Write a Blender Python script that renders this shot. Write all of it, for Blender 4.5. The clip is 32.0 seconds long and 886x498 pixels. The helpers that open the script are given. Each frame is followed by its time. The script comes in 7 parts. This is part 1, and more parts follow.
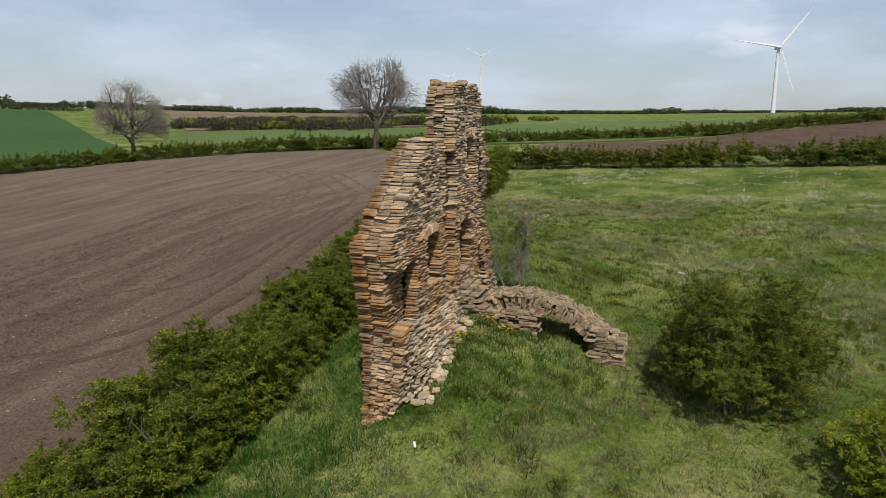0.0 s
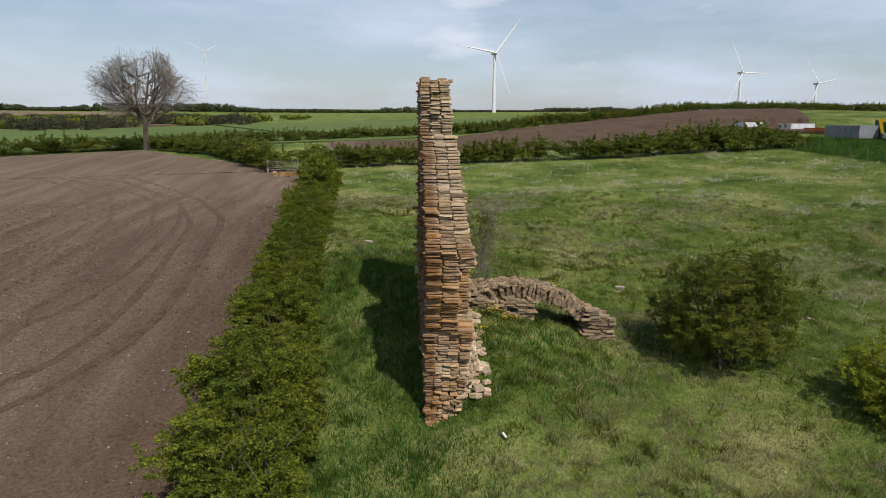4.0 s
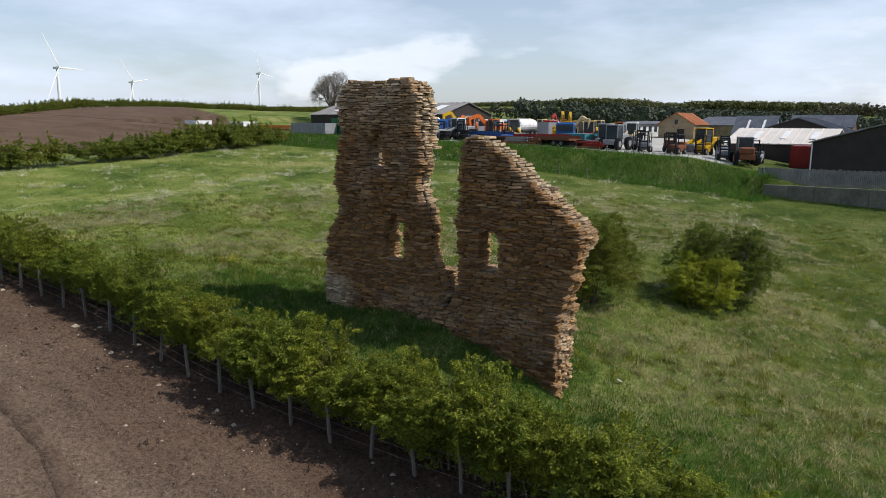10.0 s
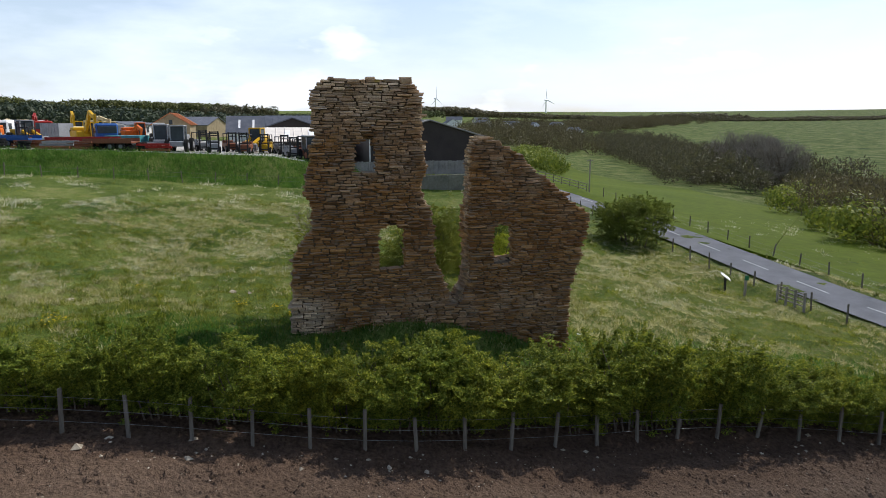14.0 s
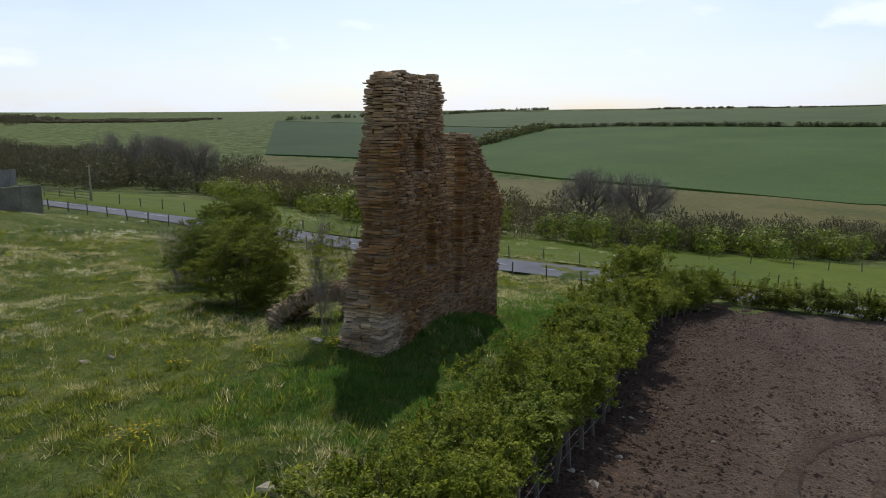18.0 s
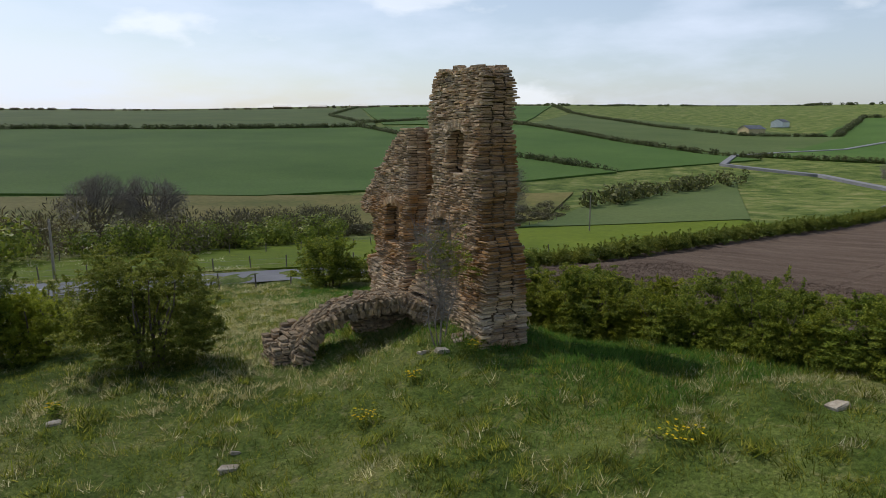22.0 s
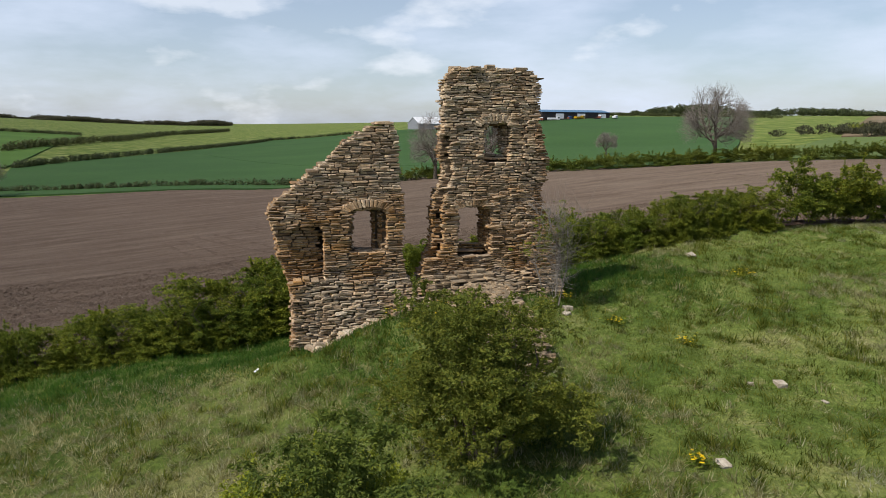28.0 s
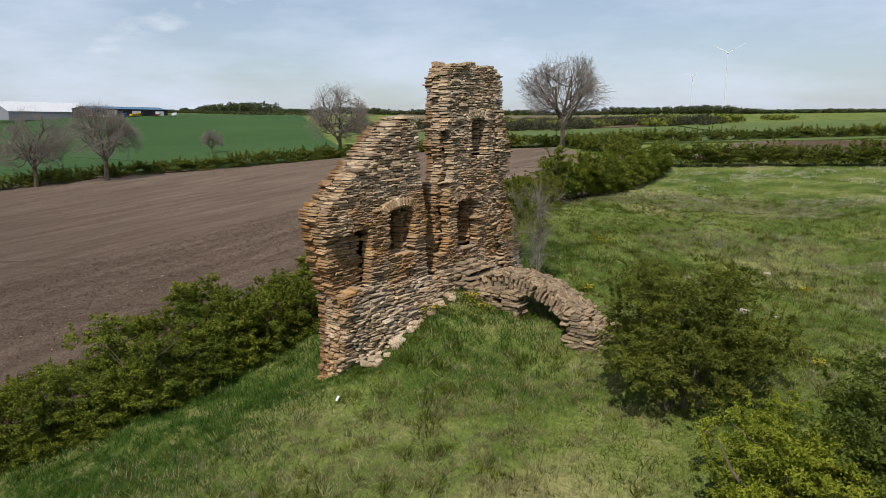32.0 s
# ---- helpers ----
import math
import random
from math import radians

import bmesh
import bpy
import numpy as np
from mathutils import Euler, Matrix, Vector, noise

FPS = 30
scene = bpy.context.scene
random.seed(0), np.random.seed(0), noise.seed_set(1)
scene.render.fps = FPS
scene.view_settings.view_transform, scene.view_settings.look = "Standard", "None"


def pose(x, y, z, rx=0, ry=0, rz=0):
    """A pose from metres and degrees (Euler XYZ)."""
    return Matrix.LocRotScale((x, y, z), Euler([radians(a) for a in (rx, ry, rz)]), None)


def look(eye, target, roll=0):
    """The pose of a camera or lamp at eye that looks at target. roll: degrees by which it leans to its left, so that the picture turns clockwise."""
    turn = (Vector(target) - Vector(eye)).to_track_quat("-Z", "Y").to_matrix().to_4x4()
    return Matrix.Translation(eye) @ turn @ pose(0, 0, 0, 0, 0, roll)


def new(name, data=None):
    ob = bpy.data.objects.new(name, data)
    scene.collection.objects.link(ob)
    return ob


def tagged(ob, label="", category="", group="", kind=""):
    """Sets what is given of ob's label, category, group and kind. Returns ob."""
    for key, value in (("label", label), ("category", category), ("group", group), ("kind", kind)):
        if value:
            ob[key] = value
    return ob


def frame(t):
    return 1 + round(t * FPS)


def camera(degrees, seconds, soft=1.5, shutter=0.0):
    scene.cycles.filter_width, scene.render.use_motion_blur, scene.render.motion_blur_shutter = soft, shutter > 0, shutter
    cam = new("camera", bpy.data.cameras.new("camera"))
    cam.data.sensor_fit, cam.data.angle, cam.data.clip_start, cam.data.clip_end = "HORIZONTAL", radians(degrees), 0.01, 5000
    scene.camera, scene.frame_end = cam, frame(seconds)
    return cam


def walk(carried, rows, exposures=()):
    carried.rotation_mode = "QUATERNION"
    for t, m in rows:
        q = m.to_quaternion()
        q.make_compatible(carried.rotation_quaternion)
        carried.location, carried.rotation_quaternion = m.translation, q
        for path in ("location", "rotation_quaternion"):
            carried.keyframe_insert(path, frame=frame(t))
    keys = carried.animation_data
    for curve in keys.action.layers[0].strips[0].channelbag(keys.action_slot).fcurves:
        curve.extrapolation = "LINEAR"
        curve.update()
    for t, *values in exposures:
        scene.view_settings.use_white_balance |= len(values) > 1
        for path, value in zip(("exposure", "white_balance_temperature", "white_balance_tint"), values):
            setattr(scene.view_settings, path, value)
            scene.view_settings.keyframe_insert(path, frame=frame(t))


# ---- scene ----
cam = camera(64.5, 32.0, 0.8)
METRES, EYE, TILT, LEAN, TURN = 150.0, 9.0, 1.05, 1.15, 18.0
ROWS = [
    (0.0, 0.0, 0.0, 0.0, 0.28, -11.32, -1.39),
    (0.5, -0.006, -0.0001, -0.0001, -1.81, -11.28, -1.45),
    (1.0, -0.0125, 0.0, -0.0002, -4.09, -11.23, -1.46),
    (1.5, -0.0195, 0.0005, -0.0004, -6.53, -11.16, -1.49),
    (2.0, -0.0269, 0.0013, -0.0007, -9.1, -11.1, -1.51),
    (2.5, -0.0348, 0.0025, -0.0009, -11.86, -11.04, -1.55),
    (3.0, -0.0429, 0.0042, -0.0012, -14.76, -10.98, -1.57),
    (3.5, -0.0514, 0.0064, -0.0016, -17.82, -10.92, -1.62),
    (5.5, -0.0888, 0.0227, -0.0028, -32.46, -10.58, -1.74),
    (6.0, -0.0984, 0.0288, -0.0031, -36.48, -10.45, -1.76),
    (6.5, -0.1079, 0.0359, -0.0035, -40.58, -10.31, -1.75),
    (7.0, -0.1172, 0.0439, -0.0039, -44.73, -10.19, -1.73),
    (7.5, -0.126, 0.0528, -0.0042, -48.82, -10.1, -1.75),
    (8.0, -0.1345, 0.0627, -0.0045, -53.1, -9.99, -1.73),
    (8.5, -0.1425, 0.0738, -0.0048, -57.8, -9.9, -1.67),
    (9.0, -0.1497, 0.0864, -0.0052, -62.84, -9.76, -1.67),
    (9.5, -0.1558, 0.0991, -0.0054, -67.81, -9.59, -1.56),
    (10.0, -0.1612, 0.1134, -0.0056, -73.07, -9.5, -1.53),
    (10.5, -0.1654, 0.1286, -0.006, -78.45, -9.39, -1.45),
    (11.0, -0.168, 0.1445, -0.0064, -84.05, -9.27, -1.31),
    (11.5, -0.169, 0.1609, -0.0069, -89.73, -9.1, -1.15),
    (12.0, -0.1681, 0.1778, -0.0072, -95.63, -9.0, -1.01),
    (12.5, -0.1652, 0.1946, -0.0072, -101.64, -8.95, -0.8),
    (13.0, -0.1608, 0.212, -0.0075, -107.85, -8.87, -0.61),
    (13.5, -0.1547, 0.2295, -0.0077, -114.25, -8.75, -0.43),
    (14.0, -0.1464, 0.2461, -0.0075, -120.72, -8.74, -0.23),
    (14.5, -0.1361, 0.262, -0.0075, -127.11, -8.77, -0.04),
    (16.5, -0.0774, 0.3153, -0.0076, -154.59, -8.8, 0.64),
    (17.0, -0.0601, 0.3223, -0.0075, -160.89, -8.86, 0.83),
    (17.5, -0.0422, 0.3279, -0.0075, -167.06, -8.95, 0.98),
    (18.0, -0.0233, 0.3313, -0.0073, -173.46, -9.06, 1.19),
    (18.5, -0.0041, 0.3328, -0.0071, -179.88, -9.2, 1.32),
    (19.0, 0.0154, 0.3321, -0.0067, -186.32, -9.39, 1.41),
    (19.5, 0.0347, 0.3291, -0.0065, -192.89, -9.47, 1.45),
    (20.0, 0.0535, 0.3239, -0.0063, -199.38, -9.61, 1.5),
    (20.5, 0.0716, 0.3165, -0.0061, -206.02, -9.76, 1.57),
    (21.0, 0.0887, 0.3075, -0.0058, -212.52, -9.88, 1.57),
    (21.5, 0.1043, 0.2965, -0.0056, -218.93, -10.02, 1.58),
    (22.0, 0.1185, 0.2838, -0.0052, -225.46, -10.21, 1.63),
    (22.5, 0.1314, 0.2693, -0.0049, -232.04, -10.36, 1.58),
    (23.0, 0.1425, 0.2533, -0.0045, -238.62, -10.53, 1.54),
    (23.5, 0.1518, 0.236, -0.0041, -245.24, -10.7, 1.45),
    (24.0, 0.1589, 0.2177, -0.0036, -251.85, -10.89, 1.32),
    (24.5, 0.1641, 0.1989, -0.0033, -258.45, -11.07, 1.21),
    (25.0, 0.1676, 0.1797, -0.0029, -265.03, -11.25, 1.08),
    (25.5, 0.1689, 0.1606, -0.0027, -271.54, -11.38, 0.96),
    (27.5, 0.1498, 0.0846, -0.0033, -298.28, -11.29, 0.25),
    (28.0, 0.1396, 0.0679, -0.0032, -304.92, -11.36, 0.11),
    (28.5, 0.1278, 0.0525, -0.0032, -311.53, -11.39, -0.02),
    (29.0, 0.1151, 0.0393, -0.0033, -317.72, -11.38, -0.15),
    (29.5, 0.1026, 0.0285, -0.0035, -323.25, -11.37, -0.24),
    (30.0, 0.0907, 0.02, -0.0038, -328.16, -11.38, -0.3),
    (30.5, 0.0796, 0.0134, -0.004, -332.49, -11.37, -0.4),
    (31.0, 0.0697, 0.0085, -0.0041, -336.19, -11.36, -0.46),
    (31.5, 0.0617, 0.0052, -0.0042, -339.1, -11.39, -0.51),
    (32.0, 0.0564, 0.0034, -0.0043, -340.97, -11.39, -0.53),
]
walk(cam, [(t, pose(8.2, -17.84, EYE, TILT, LEAN, TURN) @ pose(METRES * x, METRES * y, METRES * z, 90 + pitch, roll, yaw))
           for t, x, y, z, yaw, pitch, roll in ROWS],
     ((0.0, -0.15), (6.0, -0.15), (9.0, 0.1), (13.0, 0.5), (17.0, 0.4), (19.0, 0.12), (23.0, 0.15), (28.0, 0.1), (32.0, -0.05)))

# ---- sky and sun ----
SUN_AZ, SUN_EL = 157.5, 50.0        # clockwise from +y, degrees
sky_world = bpy.data.worlds.new("sky")
scene.world = sky_world
sky_world.use_nodes = True
wn, wl = sky_world.node_tree.nodes, sky_world.node_tree.links
wn.clear()
sky_tex = wn.new("ShaderNodeTexSky")
sky_tex.sky_type, sky_tex.sun_disc = "NISHITA", False
sky_tex.sun_elevation, sky_tex.sun_rotation = radians(SUN_EL), radians(SUN_AZ)
sky_tex.air_density, sky_tex.dust_density, sky_tex.ozone_density = 1.0, 1.2, 1.6
w_coord = wn.new("ShaderNodeTexCoord")
w_map = wn.new("ShaderNodeMapping")
w_map.inputs["Scale"].default_value = (1.0, 1.0, 3.6)
w_noise = wn.new("ShaderNodeTexNoise")
w_noise.inputs["Scale"].default_value, w_noise.inputs["Detail"].default_value = 3.2, 7.0
w_noise.inputs["Roughness"].default_value = 0.55
w_ramp = wn.new("ShaderNodeValToRGB")
w_ramp.color_ramp.elements[0].position, w_ramp.color_ramp.elements[1].position = 0.42, 0.70
w_ramp.color_ramp.elements[0].color = (0.30, 0.30, 0.30, 1)
w_ramp.color_ramp.elements[1].color = (0.85, 0.85, 0.85, 1)
w_mix = wn.new("ShaderNodeMix")
w_mix.data_type = "RGBA"
w_mix.inputs["B"].default_value = (7.3, 8.15, 9.9, 1)
w_bg = wn.new("ShaderNodeBackground")
w_bg.inputs["Strength"].default_value = 0.10
w_out = wn.new("ShaderNodeOutputWorld")
wl.new(w_coord.outputs["Generated"], w_map.inputs["Vector"])
wl.new(w_map.outputs["Vector"], w_noise.inputs["Vector"])
wl.new(w_noise.outputs["Fac"], w_ramp.inputs["Fac"])
w_sep = wn.new("ShaderNodeSeparateXYZ")
w_high = wn.new("ShaderNodeMapRange")            # clouds lie low; overhead the sky is clear
w_high.inputs["From Min"].default_value, w_high.inputs["From Max"].default_value = 0.12, 0.55
w_high.inputs["To Min"].default_value, w_high.inputs["To Max"].default_value = 1.0, 0.12
w_cut = wn.new("ShaderNodeMath")
w_cut.operation = "MULTIPLY"
wl.new(w_coord.outputs["Generated"], w_sep.inputs[0])
wl.new(w_sep.outputs["Z"], w_high.inputs["Value"])
wl.new(w_ramp.outputs["Color"], w_cut.inputs[0])
wl.new(w_high.outputs["Result"], w_cut.inputs[1])
wl.new(w_cut.outputs[0], w_mix.inputs["Factor"])
wl.new(sky_tex.outputs["Color"], w_mix.inputs["A"])
w_puff = wn.new("ShaderNodeTexNoise")                # soft white heaps low over the horizon
w_puff.inputs["Scale"].default_value, w_puff.inputs["Detail"].default_value, w_puff.inputs["Roughness"].default_value = 4.5, 6.0, 0.5
w_pmap = wn.new("ShaderNodeMapping")
w_pmap.inputs["Scale"].default_value, w_pmap.inputs["Location"].default_value = (1.0, 1.0, 2.6), (3.1, 1.7, 0.4)
w_pramp = wn.new("ShaderNodeValToRGB")
w_pramp.color_ramp.elements[0].position, w_pramp.color_ramp.elements[1].position = 0.575, 0.65
w_pramp.color_ramp.elements[1].color = (0.46, 0.46, 0.46, 1)
w_mix2 = wn.new("ShaderNodeMix")
w_mix2.data_type = "RGBA"
w_mix2.inputs["B"].default_value = (9.6, 9.9, 10.6, 1)
w_pcut = wn.new("ShaderNodeMath")
w_pcut.operation = "MULTIPLY"
wl.new(w_coord.outputs["Generated"], w_pmap.inputs["Vector"])
wl.new(w_pmap.outputs["Vector"], w_puff.inputs["Vector"])
wl.new(w_puff.outputs["Fac"], w_pramp.inputs["Fac"])
wl.new(w_pramp.outputs["Color"], w_pcut.inputs[0])
wl.new(w_high.outputs["Result"], w_pcut.inputs[1])
wl.new(w_pcut.outputs[0], w_mix2.inputs["Factor"])
wl.new(w_mix.outputs["Result"], w_mix2.inputs["A"])
wl.new(w_mix2.outputs["Result"], w_bg.inputs["Color"])
wl.new(w_bg.outputs["Background"], w_out.inputs["Surface"])

sun = new("sun", bpy.data.lights.new("sun", "SUN"))
sun.data.energy, sun.data.angle, sun.data.color = 3.7, radians(0.6), (1.0, 0.95, 0.87)
SUN_DIR = Vector((math.sin(radians(SUN_AZ)) * math.cos(radians(SUN_EL)), math.cos(radians(SUN_AZ)) * math.cos(radians(SUN_EL)), math.sin(radians(SUN_EL))))
sun.matrix_world = look(SUN_DIR * 200, (0, 0, 0))

# ---- materials ----
def base_mat(name, rough=0.9, metal=0.0):
    m = bpy.data.materials.new(name)
    m.use_nodes = True
    b = m.node_tree.nodes["Principled BSDF"]
    b.inputs["Roughness"].default_value, b.inputs["Metallic"].default_value = rough, metal
    b.inputs["Specular IOR Level"].default_value = 0.2 if rough < 0.88 else 0.08
    if rough > 0.85:
        b.inputs["Diffuse Roughness"].default_value = 1.0
    return m, m.node_tree.nodes, m.node_tree.links, b


def ramp_node(nodes, stops):
    r = nodes.new("ShaderNodeValToRGB")
    e = r.color_ramp.elements
    while len(e) < len(stops):
        e.new(0.5)
    for el, (pos, col) in zip(e, stops):
        el.position, el.color = pos, (*col, 1)
    return r


def noise_node(nodes, links, vec, scale, detail=4.0, rough=0.6, stretch=None):
    if stretch:
        mp = nodes.new("ShaderNodeMapping")
        mp.inputs["Scale"].default_value = stretch
        links.new(vec, mp.inputs["Vector"])
        vec = mp.outputs["Vector"]
    n = nodes.new("ShaderNodeTexNoise")
    n.inputs["Scale"].default_value, n.inputs["Detail"].default_value, n.inputs["Roughness"].default_value = scale, detail, rough
    links.new(vec, n.inputs["Vector"])
    return n.outputs["Fac"]


def mix_node(nodes, links, fac, a, b, mode="MIX"):
    m = nodes.new("ShaderNodeMix")
    m.data_type, m.blend_type = "RGBA", mode
    for socket, value in ((m.inputs["Factor"], fac), (m.inputs["A"], a), (m.inputs["B"], b)):
        if hasattr(value, "links"):
            links.new(value, socket)
        elif isinstance(value, (int, float)):
            socket.default_value = value
        else:
            socket.default_value = (*value, 1)
    return m.outputs["Result"]


def bump_node(nodes, links, b, height, strength, dist):
    bp = nodes.new("ShaderNodeBump")
    bp.inputs["Strength"].default_value, bp.inputs["Distance"].default_value = strength, dist
    links.new(height, bp.inputs["Height"])
    links.new(bp.outputs["Normal"], b.inputs["Normal"])


def where(nodes):
    return nodes.new("ShaderNodeNewGeometry").outputs["Position"]


def mottled(name, stops, scale=3.0, fine=20.0, fine_amt=0.35, rough=0.9, bump=0.3, dist=0.02, stretch=None, metal=0.0, coarse_detail=4.0, fine_plain=False):
    """Colour from a coarse noise through a ramp, broken by a fine one, with relief."""
    m, n, l, b = base_mat(name, rough, metal)
    p = where(n)
    r = ramp_node(n, stops)
    l.new(noise_node(n, l, p, scale, coarse_detail, 0.6, stretch), r.inputs["Fac"])
    f = noise_node(n, l, p, fine, 5.0, 0.65, None if fine_plain else stretch)
    fr = ramp_node(n, [(0.25, (1 - fine_amt,) * 3), (0.75, (1 + fine_amt,) * 3)])
    l.new(f, fr.inputs["Fac"])
    l.new(mix_node(n, l, 1.0, r.outputs["Color"], fr.outputs["Color"], "MULTIPLY"), b.inputs["Base Color"])
    if bump:
        bump_node(n, l, b, f, bump, dist)
    return m


def stone_mat(name, per_island, grey=0.0):
    """Thin-bedded limestone: buff, grey and brown stones, rust stained at mid height, grey lichen on top."""
    m, n, l, b = base_mat(name, 0.95)
    p = where(n)
    rnd = n.new("ShaderNodeNewGeometry").outputs["Random Per Island"] if per_island else n.new("ShaderNodeObjectInfo").outputs["Random"]
    tone = ramp_node(n, [(0.0, (0.43, 0.325, 0.220)), (0.22, (0.60, 0.475, 0.330)), (0.42, (0.50, 0.395, 0.280)), (0.62, (0.66, 0.54, 0.39)), (0.82, (0.55, 0.43, 0.30)), (1.0, (0.72, 0.61, 0.47))])
    l.new(rnd, tone.inputs["Fac"])
    rust = ramp_node(n, [(0.0, (0.27, 0.140, 0.055)), (0.35, (0.45, 0.250, 0.092)), (0.65, (0.33, 0.185, 0.078)), (1.0, (0.52, 0.325, 0.145))])
    l.new(rnd, rust.inputs["Fac"])
    zone = n.new("ShaderNodeSeparateXYZ")
    l.new(p, zone.inputs[0])
    zmap = n.new("ShaderNodeMapRange")
    zmap.inputs["From Min"].default_value, zmap.inputs["From Max"].default_value = 0.0, 10.4
    l.new(zone.outputs["Z"], zmap.inputs["Value"])
    band = ramp_node(n, [(0.0, (0.40,) * 3), (0.20, (0.18,) * 3), (0.27, (0.20,) * 3), (0.31, (0.80,) * 3), (0.50, (0.72,) * 3), (0.62, (0.34,) * 3), (0.82, (0.10,) * 3)])
    l.new(zmap.outputs["Result"], band.inputs["Fac"])
    add = n.new("ShaderNodeMath")
    add.operation = "MULTIPLY_ADD"
    l.new(noise_node(n, l, p, 0.9, 3.0), add.inputs[0])
    add.inputs[1].default_value, add.inputs[2].default_value = 2.4, -1.2 - grey
    add2 = n.new("ShaderNodeMath")
    add2.operation, add2.use_clamp = "ADD", True
    outer = n.new("ShaderNodeMapRange")              # the outer skin: browner stone, and the mask for its painted shade
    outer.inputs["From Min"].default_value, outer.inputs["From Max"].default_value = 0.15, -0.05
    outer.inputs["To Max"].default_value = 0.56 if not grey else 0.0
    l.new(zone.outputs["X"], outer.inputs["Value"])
    outer_add = n.new("ShaderNodeMath")
    l.new(add.outputs[0], outer_add.inputs[0])
    foot = n.new("ShaderNodeMapRange")               # the outer skin has fallen from the foot: grey core shows
    foot.inputs["From Min"].default_value, foot.inputs["From Max"].default_value = 3.7, 2.9
    l.new(zone.outputs["Z"], foot.inputs["Value"])
    side = n.new("ShaderNodeMapRange")
    side.inputs["From Min"].default_value, side.inputs["From Max"].default_value = 8.7, 9.7
    side.inputs["To Max"].default_value = 1.0
    l.new(zone.outputs["Y"], side.inputs["Value"])
    bare = n.new("ShaderNodeMath")
    bare.operation = "MULTIPLY"
    l.new(foot.outputs["Result"], bare.inputs[0])
    l.new(side.outputs["Result"], bare.inputs[1])
    left = n.new("ShaderNodeMath")
    left.operation, left.inputs[0].default_value = "SUBTRACT", 1.0
    l.new(bare.outputs[0], left.inputs[1])
    keep_skin = n.new("ShaderNodeMath")
    keep_skin.operation = "MULTIPLY"
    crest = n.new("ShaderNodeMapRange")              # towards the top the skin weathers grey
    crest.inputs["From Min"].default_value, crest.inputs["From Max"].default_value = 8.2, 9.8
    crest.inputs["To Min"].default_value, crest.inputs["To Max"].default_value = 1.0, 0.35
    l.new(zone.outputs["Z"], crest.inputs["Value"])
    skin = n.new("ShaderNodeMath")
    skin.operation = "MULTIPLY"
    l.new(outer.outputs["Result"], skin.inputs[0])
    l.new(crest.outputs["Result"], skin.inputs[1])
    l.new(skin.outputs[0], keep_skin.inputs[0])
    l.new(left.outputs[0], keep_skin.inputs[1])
    gable_y, gable_z = n.new("ShaderNodeMapRange"), n.new("ShaderNodeMapRange")   # brown skin and its painted shade wrap the far end above the fallen foot
    gable_y.inputs["From Min"].default_value, gable_y.inputs["From Max"].default_value = 9.0, 9.5
    gable_z.inputs["From Min"].default_value, gable_z.inputs["From Max"].default_value = 3.6, 4.6
    gable_z.inputs["To Max"].default_value = 0.42 if not grey else 0.0
    l.new(zone.outputs["Y"], gable_y.inputs["Value"])
    l.new(zone.outputs["Z"], gable_z.inputs["Value"])
    gable = n.new("ShaderNodeMath")
    gable.operation = "MULTIPLY"
    l.new(gable_y.outputs["Result"], gable.inputs[0])
    l.new(gable_z.outputs["Result"], gable.inputs[1])
    skin_all = n.new("ShaderNodeMath")
    skin_all.operation = "MAXIMUM"
    l.new(keep_skin.outputs[0], skin_all.inputs[0])
    l.new(gable.outputs[0], skin_all.inputs[1])
    keep_skin = skin_all
    l.new(keep_skin.outputs[0], outer_add.inputs[1])
    end_y, end_z = n.new("ShaderNodeMapRange"), n.new("ShaderNodeMapRange")     # rust-brown stone in the broken end
    end_y.inputs["From Min"].default_value, end_y.inputs["From Max"].default_value = 0.9, 0.1
    end_z.inputs["From Min"].default_value, end_z.inputs["From Max"].default_value = 5.2, 3.4
    end_z.inputs["To Max"].default_value = 0.45 if not grey else 0.0
    l.new(zone.outputs["Y"], end_y.inputs["Value"])
    l.new(zone.outputs["Z"], end_z.inputs["Value"])
    end_add = n.new("ShaderNodeMath")
    end_add.operation = "MULTIPLY_ADD"
    l.new(end_y.outputs["Result"], end_add.inputs[0])
    l.new(end_z.outputs["Result"], end_add.inputs[1])
    l.new(outer_add.outputs[0], end_add.inputs[2])
    l.new(end_add.outputs[0], add2.inputs[0])
    l.new(band.outputs["Color"], add2.inputs[1])
    col = mix_node(n, l, add2.outputs[0], tone.outputs["Color"], rust.outputs["Color"])
    if not grey:                                     # shade of the outer skin and far end, painted in as an umber multiply
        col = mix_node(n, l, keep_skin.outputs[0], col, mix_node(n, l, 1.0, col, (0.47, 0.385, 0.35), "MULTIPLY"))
    own = n.new("ShaderNodeTexWhiteNoise")            # each stone weathers on its own
    own.noise_dimensions = "1D"
    l.new(rnd, own.inputs["W"])
    own_ramp = ramp_node(n, [(0.0, (0.66, 0.63, 0.60)), (0.45, (1.02, 1.00, 0.97)), (0.85, (1.22, 1.20, 1.16)), (1.0, (1.50, 1.48, 1.42))])
    l.new(own.outputs["Value"], own_ramp.inputs["Fac"])
    col = mix_node(n, l, 1.0, col, own_ramp.outputs["Color"], "MULTIPLY")
    grain = noise_node(n, l, p, 24.0, 6.0, 0.7)
    gr = ramp_node(n, [(0.28, (0.50, 0.49, 0.47)), (0.72, (1.30, 1.29, 1.27))])
    l.new(grain, gr.inputs["Fac"])
    col = mix_node(n, l, 1.0, col, gr.outputs["Color"], "MULTIPLY")
